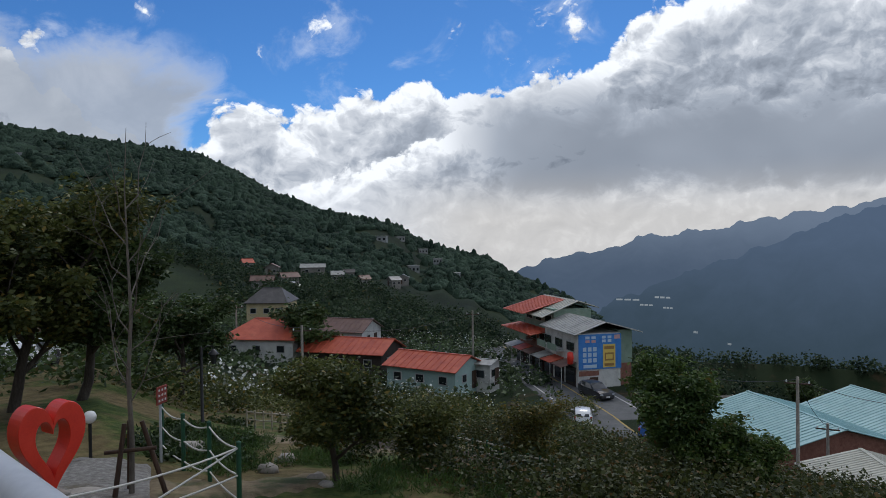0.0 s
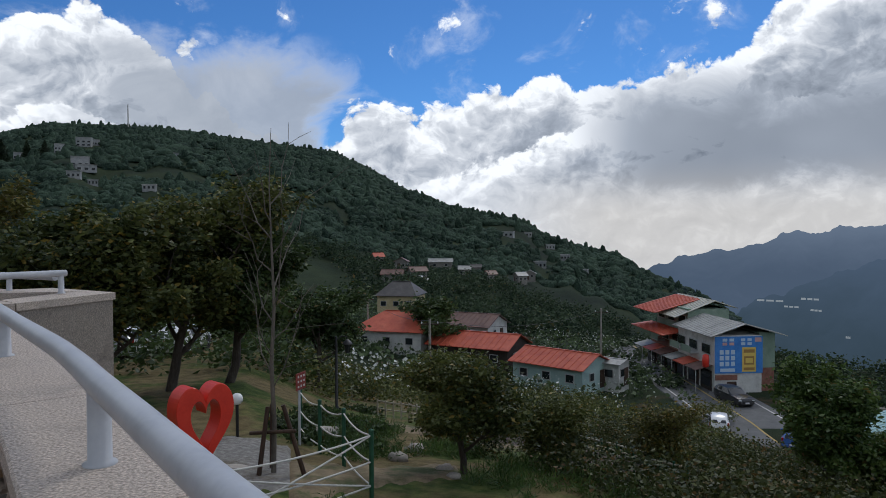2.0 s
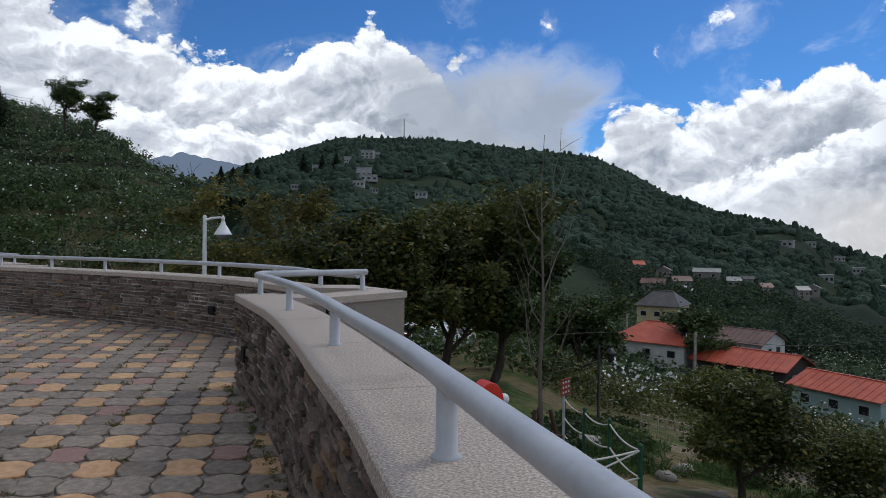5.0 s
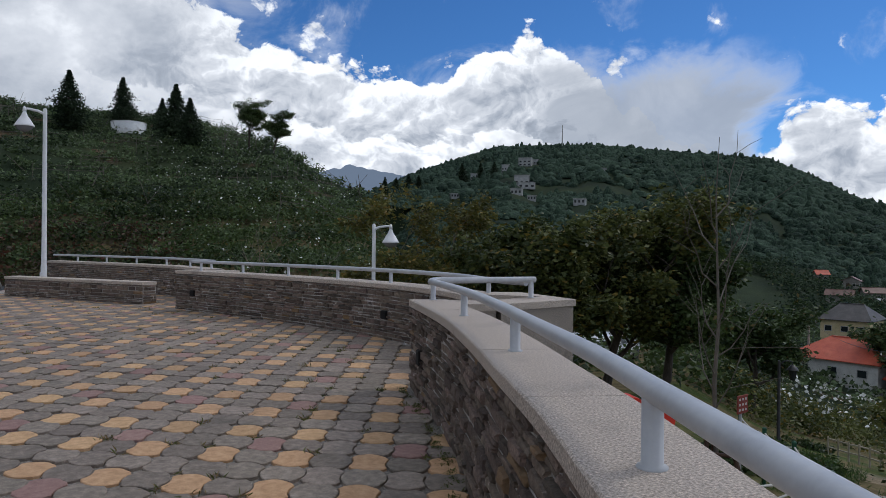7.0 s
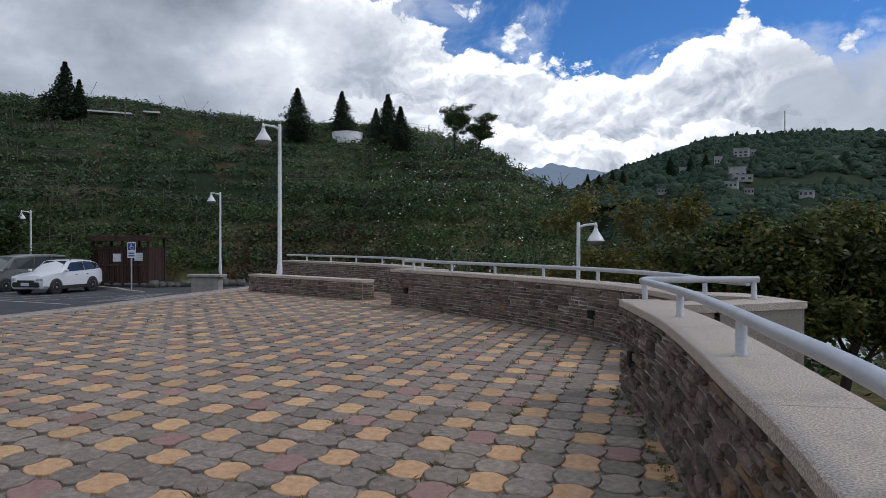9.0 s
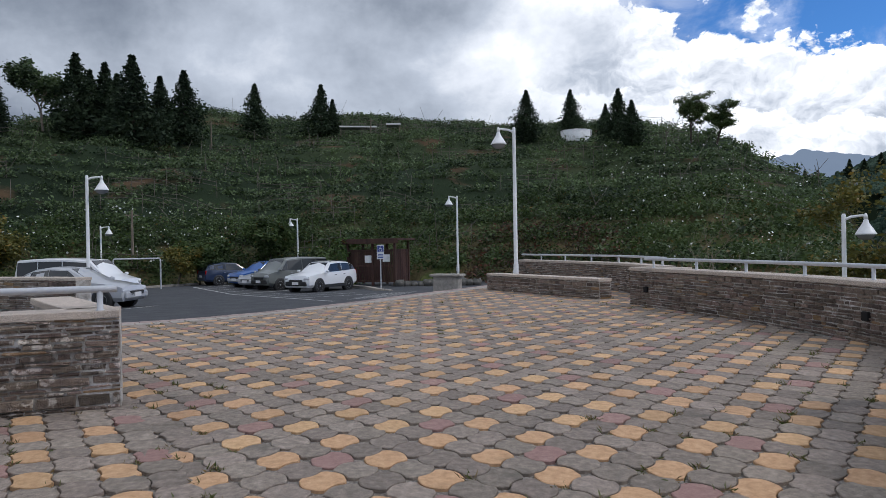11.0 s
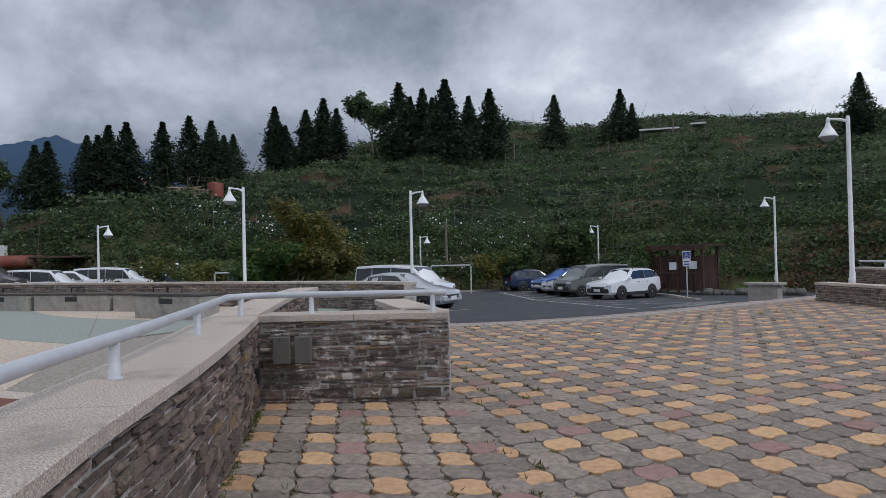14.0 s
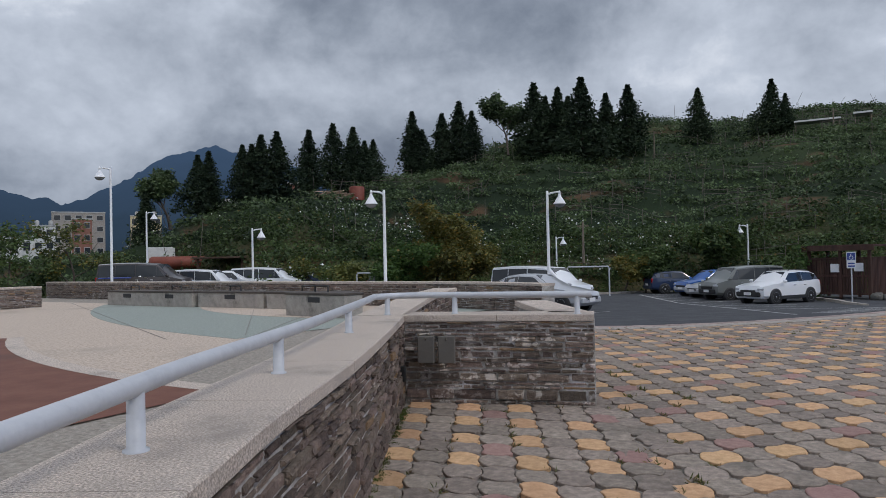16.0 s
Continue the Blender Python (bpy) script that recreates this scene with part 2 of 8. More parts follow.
def crown_material(name, dark, light):
    """Tree crowns seen from far: a tone for each crown, with leafy mottling and relief on it."""
    m = bpy.data.materials.new(name)
    m.use_nodes = True
    t = m.node_tree
    g = Nodes(t)
    bsdf = t.nodes["Principled BSDF"]
    geo = g.n("ShaderNodeNewGeometry")
    pos, r = geo.outputs["Position"], geo.outputs["Random Per Island"]
    leafy = g.noise(pos, 0.9, 4.0, 0.65)
    stand = g.step(g.noise(pos, 0.012, 4.0, 0.6), 0.36, 0.64)
    v = g.math("ADD", g.math("ADD", g.math("MULTIPLY", r, 0.34), g.math("MULTIPLY", stand, 0.30)), g.math("MULTIPLY", g.step(leafy, 0.38, 0.62), 0.40))
    g.put(bsdf.inputs["Base Color"], g.ramp(v, [(0.12, dark), (0.88, light)]))
    bsdf.inputs["Roughness"].default_value = 0.9
    bsdf.inputs["Specular IOR Level"].default_value = 0.1
    bp = g.n("ShaderNodeBump")
    bp.inputs["Strength"].default_value, bp.inputs["Distance"].default_value = 0.9, 1.2
    g.put(bp.inputs["Height"], leafy)
    g.put(bsdf.inputs["Normal"], bp.outputs[0])
    return m


def plain(name, col, rough=0.5, metal=0.0, spec=0.5, coat=0.0):
    m = bpy.data.materials.new(name)
    m.use_nodes = True
    b = m.node_tree.nodes["Principled BSDF"]
    b.inputs["Base Color"].default_value = (*col, 1)
    b.inputs["Roughness"].default_value, b.inputs["Metallic"].default_value = rough, metal
    b.inputs["Specular IOR Level"].default_value = spec
    b.inputs["Coat Weight"].default_value = coat
    return m


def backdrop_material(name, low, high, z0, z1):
    """Distance seen through air: haze painted as a dim glow, from low to high."""
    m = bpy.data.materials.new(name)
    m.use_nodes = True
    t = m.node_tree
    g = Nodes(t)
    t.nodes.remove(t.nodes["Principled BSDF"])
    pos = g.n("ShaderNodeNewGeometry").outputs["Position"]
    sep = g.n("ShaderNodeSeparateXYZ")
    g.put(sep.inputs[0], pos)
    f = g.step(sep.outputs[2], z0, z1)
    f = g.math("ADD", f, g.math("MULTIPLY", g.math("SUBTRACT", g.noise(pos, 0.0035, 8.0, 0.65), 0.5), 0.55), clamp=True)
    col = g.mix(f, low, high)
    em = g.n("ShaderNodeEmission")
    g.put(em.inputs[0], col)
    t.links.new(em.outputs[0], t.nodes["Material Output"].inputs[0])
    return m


GRANITE = material("granite", [(0.131, 0.108, 0.090), (0.483, 0.410, 0.344), (0.945, 0.820, 0.707)], 105, 0.75, 0.4, stain=(0.252, 0.220, 0.191), stain_scale=1.3, stain_at=(0.50, 0.80), detail=3.0)
PEBBLE = material("exposed pebble facing", [(0.114, 0.099, 0.087), (0.297, 0.256, 0.217), (0.573, 0.483, 0.398)], 70, 0.8, 0.6, stain=(0.104, 0.089, 0.078), stain_scale=1.6, stain_at=(0.56, 0.8))
SLATE = material("slate", [(0.087, 0.066, 0.053), (0.167, 0.125, 0.099), (0.266, 0.203, 0.160)], 17, 0.8, 1.0, random_object=0.50, stain=(0.496, 0.437, 0.389), stain_scale=8.0, stain_at=(0.62, 0.70), ochre=(0.322, 0.195, 0.085), coords="World", dist=0.025, bump_scale=60)
SLATE_LIMED = material("limed slate", [(0.087, 0.066, 0.053), (0.167, 0.125, 0.099), (0.266, 0.203, 0.160)], 17, 0.8, 1.0, random_object=0.50, stain=(0.496, 0.437, 0.389), stain_scale=8.0, stain_at=(0.51, 0.60), ochre=(0.322, 0.195, 0.085), coords="World", dist=0.025, bump_scale=60)
SLATE_REST = material("slate rest", [(0.087, 0.066, 0.053), (0.167, 0.125, 0.099), (0.266, 0.203, 0.160)], 17, 0.8, 1.0, island=0.50, stain=(0.496, 0.437, 0.389), stain_scale=8.0, stain_at=(0.62, 0.70), ochre=(0.322, 0.195, 0.085), coords="World", dist=0.025, bump_scale=60)
SLATE_LIMED_REST = material("limed slate rest", [(0.087, 0.066, 0.053), (0.167, 0.125, 0.099), (0.266, 0.203, 0.160)], 17, 0.8, 1.0, island=0.50, stain=(0.496, 0.437, 0.389), stain_scale=8.0, stain_at=(0.51, 0.60), ochre=(0.322, 0.195, 0.085), coords="World", dist=0.025, bump_scale=60)
MORTAR = material("mortar", [(0.17, 0.155, 0.138), (0.36, 0.335, 0.30), (0.56, 0.53, 0.49)], 7, 0.95, 0.8, stain=(0.66, 0.64, 0.62), stain_scale=2.6, stain_at=(0.52, 0.66))
PAVER_GREY = material("grey paver", [(0.139, 0.114, 0.094), (0.236, 0.195, 0.159), (0.369, 0.305, 0.251)], 15, 0.85, 0.5, random_object=0.22, stain=(0.130, 0.113, 0.093), stain_scale=1.4)
PAVER_GREY_REST = material("grey paver rest", [(0.139, 0.114, 0.094), (0.236, 0.195, 0.159), (0.369, 0.305, 0.251)], 15, 0.85, 0.5, island=0.22, stain=(0.130, 0.113, 0.093), stain_scale=1.4)
PAVER_YELLOW = material("ochre paver", [(0.369, 0.222, 0.110), (0.519, 0.320, 0.171), (0.627, 0.414, 0.244)], 15, 0.85, 0.5, island=0.16, stain=(0.216, 0.148, 0.083), stain_scale=1.3, stain_at=(0.55, 0.85))
PAVER_RED = material("red paver", [(0.216, 0.123, 0.106), (0.292, 0.177, 0.153), (0.357, 0.236, 0.202)], 15, 0.85, 0.5, island=0.14)
GRAVEL = material("joint grit", [(0.093, 0.084, 0.070), (0.227, 0.202, 0.174), (0.515, 0.473, 0.425)], 45, 0.95, 0.8, stain=(0.061, 0.079, 0.029), stain_scale=0.8)
WHITE_STEEL = material("white painted steel", [(0.396, 0.410, 0.434), (0.468, 0.482, 0.506), (0.522, 0.535, 0.555)], 5, 0.38, 0.06, stain=(0.378, 0.369, 0.358), stain_scale=6, stain_at=(0.68, 0.80))
ASPHALT = material("asphalt", [(0.030, 0.032, 0.036), (0.048, 0.050, 0.055), (0.075, 0.077, 0.08)], 1.5, 0.85, 0.4, bump_scale=60)
CONCRETE = material("weathered concrete", [(0.212, 0.195, 0.169), (0.329, 0.300, 0.263), (0.424, 0.390, 0.338)], 3, 0.9, 0.3, stain=(0.106, 0.100, 0.085), stain_scale=1.1)
EDGING = material("rose edging brick", [(0.227, 0.167, 0.150), (0.319, 0.246, 0.222), (0.412, 0.335, 0.299)], 4, 0.85, 0.3, random_object=0.2)
BARK = material("bark", [(0.030, 0.024, 0.019), (0.065, 0.052, 0.042), (0.13, 0.11, 0.09)], 8, 0.9, 0.8, stretch=(1, 1, 0.2))
BARK_STAKE = material("grey stake wood", [(0.07, 0.06, 0.05), (0.13, 0.115, 0.095), (0.20, 0.18, 0.15)], 8, 0.9, 0.5, stretch=(1, 1, 0.2))
BARK_PALE = material("pale bark", [(0.10, 0.08, 0.06), (0.19, 0.155, 0.12), (0.28, 0.24, 0.19)], 8, 0.9, 0.5, stretch=(1, 1, 0.2))

# ---- tools for building ----
rng = np.random.RandomState(7)


class MB:
    """Collects vertices and faces for one mesh."""

    def __init__(self):
        self.v, self.f, self.s, self.k = [], [], [], 0

    def add(self, verts, faces, smooth=False):
        self.v.append(np.asarray(verts, float).reshape(-1, 3))
        self.f += [tuple(i + self.k for i in q) for q in faces]
        self.s += [smooth] * len(faces)
        self.k += len(self.v[-1])
        return self

    def box(self, c, size, rz=0.0, ch=0.0, m=None):
        """A box centred at c, with chamfered edges if ch > 0."""
        hx, hy, hz = (s / 2 for s in size)
        if ch <= 0:
            pts = [(x, y, z) for x in (-hx, hx) for y in (-hy, hy) for z in (-hz, hz)]
            faces = [(0, 1, 3, 2), (4, 6, 7, 5), (0, 4, 5, 1), (2, 3, 7, 6), (0, 2, 6, 4), (1, 5, 7, 3)]
        else:
            ch = min(ch, hx * 0.9, hy * 0.9, hz * 0.9)
            ring = [(-hx, -hy + ch), (-hx + ch, -hy), (hx - ch, -hy), (hx, -hy + ch), (hx, hy - ch), (hx - ch, hy), (-hx + ch, hy), (-hx, hy - ch)]
            inner = [(x - math.copysign(ch, x), y - math.copysign(ch, y)) for x, y in ring]
            pts = [(*p, -hz) for p in inner] + [(*p, -hz + ch) for p in ring] + [(*p, hz - ch) for p in ring] + [(*p, hz) for p in inner]
            faces = [tuple(range(7, -1, -1)), tuple(range(24, 32))]
            for k in range(3):
                faces += [(8 * k + i, 8 * k + (i + 1) % 8, 8 * k + 8 + (i + 1) % 8, 8 * k + 8 + i) for i in range(8)]
        p = np.array(pts, float)
        if m is not None:
            p = p @ np.array(m.to_3x3()).T + np.array(m.translation)
        elif rz:
            ca, sa = math.cos(rz), math.sin(rz)
            p = np.stack([p[:, 0] * ca - p[:, 1] * sa, p[:, 0] * sa + p[:, 1] * ca, p[:, 2]], 1)
        return self.add(p + np.array(c), faces)

    def tube(self, path, radii, n=8, caps=True, smooth=True):
        """A round bar along a path; radii one or one for each point."""
        p = np.asarray(path, float)
        r = np.full(len(p), radii, float) if np.isscalar(radii) else np.asarray(radii, float)
        t = np.gradient(p, axis=0)
        t /= np.linalg.norm(t, axis=1, keepdims=True) + 1e-12
        up = np.array((0, 0, 1.0)) if abs(t[0, 2]) < 0.9 else np.array((1.0, 0, 0))
        rings = []
        for i in range(len(p)):
            a = np.cross(t[i], up)
            a /= np.linalg.norm(a) + 1e-12
            b = np.cross(a, t[i])
            up = b if abs(t[i] @ up) < 0.999 else up
            w = np.arange(n) * 2 * np.pi / n
            rings.append(p[i] + r[i] * (np.cos(w)[:, None] * a + np.sin(w)[:, None] * b))
        faces = [(n * i + j, n * i + (j + 1) % n, n * (i + 1) + (j + 1) % n, n * (i + 1) + j) for i in range(len(p) - 1) for j in range(n)]
        self.add(np.concatenate(rings), faces, smooth)
        if caps:
            self.add(rings[0], [tuple(range(n - 1, -1, -1))])
            self.add(rings[-1], [tuple(range(n))])
        return self

    def lathe(self, c, profile, n=16, smooth=True):
        """Turned round the upright through c; profile of (radius, height)."""
        w = np.arange(n) * 2 * np.pi / n
        pts = np.concatenate([np.stack([r * np.cos(w), r * np.sin(w), np.full(n, z)], 1) for r, z in profile]) + np.array(c)
        faces = [(n * i + j, n * i + (j + 1) % n, n * (i + 1) + (j + 1) % n, n * (i + 1) + j) for i in range(len(profile) - 1) for j in range(n)]
        self.add(pts, faces, smooth)
        if profile[0][0] > 1e-4:
            self.add(pts[:n], [tuple(range(n - 1, -1, -1))])
        if profile[-1][0] > 1e-4:
            self.add(pts[-n:], [tuple(range(n))])
        return self

    def sweep(self, path, left, profile, closed=True, ends=True):
        """A profile of (sideways, up) carried along a level path; left: sideways unit vectors."""
        p, q = np.asarray(path, float), np.asarray(left, float)
        k = len(profile)
        rows = np.concatenate([[[p[i, 0] + s * q[i, 0], p[i, 1] + s * q[i, 1], z] for s, z in profile] for i in range(len(p))])
        faces = [(k * i + j, k * i + (j + 1) % k, k * (i + 1) + (j + 1) % k, k * (i + 1) + j) for i in range(len(p) - 1) for j in range(k if closed else k - 1)]
        if ends:
            faces += [tuple(range(k - 1, -1, -1)), tuple(range(k * (len(p) - 1), k * len(p)))]
        return self.add(rows, faces)

    def prism(self, outline, z0, z1):
        k = len(outline)
        pts = [(x, y, z0) for x, y in outline] + [(x, y, z1) for x, y in outline]
        return self.add(pts, [tuple(range(k - 1, -1, -1)), tuple(range(k, 2 * k))] + [(i, (i + 1) % k, k + (i + 1) % k, k + i) for i in range(k)])

    def mesh(self, name):
        me = bpy.data.meshes.new(name)
        v = np.concatenate(self.v) if self.v else np.zeros((0, 3))
        me.from_pydata(v.tolist(), [], self.f)
        me.polygons.foreach_set("use_smooth", self.s)
        me.update()
        return me


def part(name, mb, mat, parent=None, label=""):
    me = mb if isinstance(mb, bpy.types.Mesh) else mb.mesh(name)
    if not me.materials:
        me.materials.append(mat)
    ob = new(name, me)
    if parent is not None:
        ob.parent = parent
    return tagged(ob, label)


def thing(name, label, category, m=None, group="", kind=""):
    ob = new(name)
    if m is not None:
        ob.matrix_basis = m
    return tagged(ob, label, category, group, kind)


def whole(name, mb, mat, label, category, group="", kind="", m=None):
    ob = part(name, mb, mat)
    if m is not None:
        ob.matrix_basis = m
    return tagged(ob, label, category, group, kind)


def smooth_line(pts, step=0.25):
    """Points every step metres on a smooth curve through pts."""
    p = np.array([pts[0], *pts, pts[-1]], float)
    out = []
    for i in range(1, len(p) - 2):
        a, b, c, d = p[i - 1], p[i], p[i + 1], p[i + 2]
        n = max(2, int(np.linalg.norm(c - b) / step))
        for k in range(n):
            t = k / n
            out.append(0.5 * (2 * b + (c - a) * t + (2 * a - 5 * b + 4 * c - d) * t * t + (3 * b - a - 3 * c + d) * t ** 3))
    out.append(p[-2])
    return np.array(out)


def lefts(line):
    t = np.gradient(line, axis=0)
    t /= np.linalg.norm(t, axis=1, keepdims=True)
    return np.stack([-t[:, 1], t[:, 0]], 1)


def lengths(line):
    return np.concatenate([[0], np.cumsum(np.linalg.norm(np.diff(line, axis=0), axis=1))])


def at_length(line, s):
    L = lengths(line)
    return np.array([np.interp(s, L, line[:, 0]), np.interp(s, L, line[:, 1])])


def cut(line, s0, s1):
    L = lengths(line)
    keep = [at_length(line, s0), *line[(L > s0 + 0.02) & (L < s1 - 0.02)], at_length(line, s1)]
    return np.array(keep)


def hash2(ix, iy, seed):
    h = np.sin(ix * 127.1 + iy * 311.7 + seed * 74.7) * 43758.5453
    return h - np.floor(h)


def value_noise(x, y, seed=0):
    ix, iy = np.floor(x), np.floor(y)
    fx, fy = x - ix, y - iy
    fx, fy = fx * fx * (3 - 2 * fx), fy * fy * (3 - 2 * fy)
    a, b, c, d = hash2(ix, iy, seed), hash2(ix + 1, iy, seed), hash2(ix, iy + 1, seed), hash2(ix + 1, iy + 1, seed)
    return a + (b - a) * fx + (c - a) * fy + (a - b - c + d) * fx * fy - 0.5


def fbm(x, y, octaves=4, seed=0):
    return sum(value_noise(x * 2 ** k, y * 2 ** k, seed + k) / 2 ** k for k in range(octaves))


def soft(x, a, b):
    t = np.clip((np.asarray(x, float) - a) / (b - a), 0, 1)
    return t * t * (3 - 2 * t)


# ---- lie of the land ----
# outer line of the terrace: the garden falls away beyond it
OUT_X = [-60, -34, -26, -20, -17, -12, -8.5, -5.3, -4.4, -2.6, -1.0, 0.3, 1.5, 3.0, 4.0]
OUT_Y = [15, 12.4, 11.0, 9.9, 8.5, 8.6, 8.1, 6.8, 4.8, 3.1, 1.6, 0.55, -0.3, -1.3, -60]
RIDGE_A_AZ = [-13, -10, -6, -3.5, 1, 4.6, 10, 13.5, 16, 19, 23, 29, 34, 39, 42.5, 45.5, 52, 62]
RIDGE_A_EL = [-6.8, -5.2, -3.3, -1.8, -0.8, 1.1, 2.2, 3.6, 5.1, 6.5, 7.0, 7.7, 8.0, 7.9, 6.8, 5.8, 5.0, 3.5]
RIDGE_B_AZ = [46, 50, 53.5, 56.7, 60.8, 63.5, 72.4, 81, 85, 90, 97, 103, 107, 110, 116, 122, 129, 132.5, 134.5, 136.5, 140, 150]
RIDGE_B_EL = [1.0, 3.8, 5.6, 7.8, 8.7, 9.4, 9.4, 10.0, 10.4, 9.9, 10.5, 10.3, 9.6, 8.8, 6.8, 5.9, 4.8, 3.7, 2.5, 1.6, 0.6, 0.0]


def lot_z(r):
    """The car park lies a little lower than the terrace."""
    return np.interp(r, [16, 20, 40, 62], [-0.06, -0.12, -0.88, -1.05])


def land(x, y):
    x, y = np.asarray(x, float), np.asarray(y, float)
    r = np.hypot(x, y) + 1e-6
    az = np.degrees(np.arctan2(-x, y))
    el = lambda e: np.tan(np.radians(e))
    rough = fbm(x / 60, y / 60, 4, 3)
    fall = np.interp(r, [0, 7, 13, 25, 45, 62, 74, 95], [-2.5, -2.55, -3.1, -5.3, -9.6, -13.0, -14.6, -15.6])
    garden = -2.5 + np.interp(az, [-34, -26, -20, -6, 1, 8, 18, 26, 60], [1.6, 1.55, 1.35, 1.25, 1.05, 1.0, 0.78, 0.30, 0.25]) * (fall + 2.5) + 0.12 * fbm(x / 2.5, y / 2.5, 3, 9) * soft(r, 8, 14)
    garden = np.maximum(garden, np.interp(az, [-32, -26, -17], [-21.5, -20.5, -15.4]))
    valley = np.interp(r, [80, 104, 130, 210, 400, 900, 1800, 3200, 4600], [-15.2, -15.6, -27, -70, -160, -420, -640, -640, -600]) + rough * np.interp(r, [90, 200, 1500], [0, 8, 60])
    zr = 1.6 + np.interp(az, [-13, 0, 20, 40, 62], [460, 800, 1150, 1200, 900]) * el(np.interp(az, RIDGE_A_AZ, RIDGE_A_EL))
    rr = np.interp(az, [-13, 0, 20, 40, 62], [460, 800, 1150, 1200, 900])
    foot = np.interp(az, [-13, 0, 12, 30, 62], [-60, -22, -13, -12, -14])
    s = np.clip((r - 170) / (rr - 170), 0, 1)
    hill_a = foot + (zr - foot) * s ** 1.12 + (rough * 46 + 70 * fbm(az / 4.5, r / 420, 3, 57)) * s * (1 - s) - np.maximum(r - rr, 0) * 0.4
    hill_a = np.where(r > rr, np.maximum(hill_a, valley), hill_a)
    hill_a = np.where(r < 170, foot + (garden - foot) * soft(-r, -170, -104), hill_a)
    wa = soft(az, -20, -11.5) * (1 - soft(az, 60, 70))
    out = np.where(r < 104, garden, valley) * (1 - wa) + np.where(r < 104, garden, hill_a) * wa
    # the orchard hill
    rb = np.interp(az, [46, 56, 66, 92, 104, 112, 118, 126, 136, 150], [70, 95, 140, 150, 132, 112, 95, 78, 72, 70])
    rf = np.interp(az, [46, 56, 66, 95, 110, 127, 131, 134, 150], [28, 34, 46, 56, 54, 47, 56, 62, 64])
    zb = 1.6 + rb * el(np.interp(az, RIDGE_B_AZ, RIDGE_B_EL))
    zf = np.interp(az, [46, 60, 70, 150], [-3.8, -2.6, -1.1, -1.0])
    s = np.clip((r - rf) / (rb - rf), 0, 1)
    rise = s ** 0.85 + 0.03 * np.sin(s * 19 + az * 0.35) * s * (1 - s) * 4
    hill_b = zf + (zb - zf) * rise + fbm(x / 14, y / 14, 3, 5) * 1.8 * soft(s, 0, 0.2) * soft(-s, -1.0, -0.8)
    step_h = 1.7
    k = hill_b / step_h
    stepped = (np.floor(k) + soft(k - np.floor(k), 0.55, 1.0)) * step_h
    hill_b = np.where((s > 0.02) & (s < 0.97), hill_b * 0.45 + stepped * 0.55, hill_b) - np.maximum(r - rb, 0) * 0.10
    wb = soft(az, 45, 50.5) * (1 - soft(az, 146, 158)) * soft(r, 24, 34)
    behind_b = 1.6 + r * el(np.interp(az, [46, 62, 70, 150], [5.0, 3.0, 1.5, 0.5])) - 12
    hill_b = np.where(r > rb, np.maximum(hill_b, np.where(r > 500, behind_b, -99)), hill_b)
    out = out * (1 - wb) + hill_b * wb
    # the level ground of terrace, forecourt and car park
    level = (y < np.interp(x, OUT_X, OUT_Y)) & (az > 30) | ((az > 150) | (az < -118)) & (y < 0.5)
    flat = np.where(r < 60, -0.45 + np.where(az > 70, lot_z(r), 0.0) * (az < 128), -1.4 + rough * 3)
    flat = np.where((az > 150) | (az < -118), -0.5 - 0.02 * r, flat)
    return np.where(level & (r < rf + 1.0) | level & (np.abs(az) > 150), flat, out)


def ground_at(x, y):
    return float(land(np.array([x]), np.array([y]))[0])


def polar(az, r):
    """x, y at so many degrees to the left of straight ahead and metres away."""
    return -math.sin(radians(az)) * r, math.cos(radians(az)) * r

# ---- ground ----
def ground_material():
    m = bpy.data.materials.new("ground cover")
    m.use_nodes = True
    t = m.node_tree
    g = Nodes(t)
    bsdf = t.nodes["Principled BSDF"]
    pos = g.n("ShaderNodeNewGeometry").outputs["Position"]
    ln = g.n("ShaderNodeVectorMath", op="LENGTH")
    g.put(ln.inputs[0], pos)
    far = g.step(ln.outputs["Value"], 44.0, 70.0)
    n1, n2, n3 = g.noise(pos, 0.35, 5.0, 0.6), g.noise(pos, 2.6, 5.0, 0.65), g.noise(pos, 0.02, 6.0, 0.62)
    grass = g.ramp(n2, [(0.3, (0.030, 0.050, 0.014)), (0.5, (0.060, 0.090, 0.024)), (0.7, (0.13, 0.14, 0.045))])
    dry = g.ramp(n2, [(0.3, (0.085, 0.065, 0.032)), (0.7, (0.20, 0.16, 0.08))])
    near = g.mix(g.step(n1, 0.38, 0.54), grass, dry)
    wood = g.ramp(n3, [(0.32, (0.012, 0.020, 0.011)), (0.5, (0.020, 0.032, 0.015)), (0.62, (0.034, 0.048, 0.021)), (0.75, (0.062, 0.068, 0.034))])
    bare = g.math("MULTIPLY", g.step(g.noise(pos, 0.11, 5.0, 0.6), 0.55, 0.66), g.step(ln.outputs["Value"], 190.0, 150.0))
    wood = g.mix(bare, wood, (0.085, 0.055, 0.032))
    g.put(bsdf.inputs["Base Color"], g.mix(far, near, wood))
    bsdf.inputs["Roughness"].default_value = 0.95
    bsdf.inputs["Specular IOR Level"].default_value = 0.1
    bp = g.n("ShaderNodeBump")
    bp.inputs["Strength"].default_value, bp.inputs["Distance"].default_value = 0.7, 0.06
    g.put(bp.inputs["Height"], g.noise(pos, 9.0, 4.0, 0.65))
    g.put(bsdf.inputs["Normal"], bp.outputs[0])
    return m


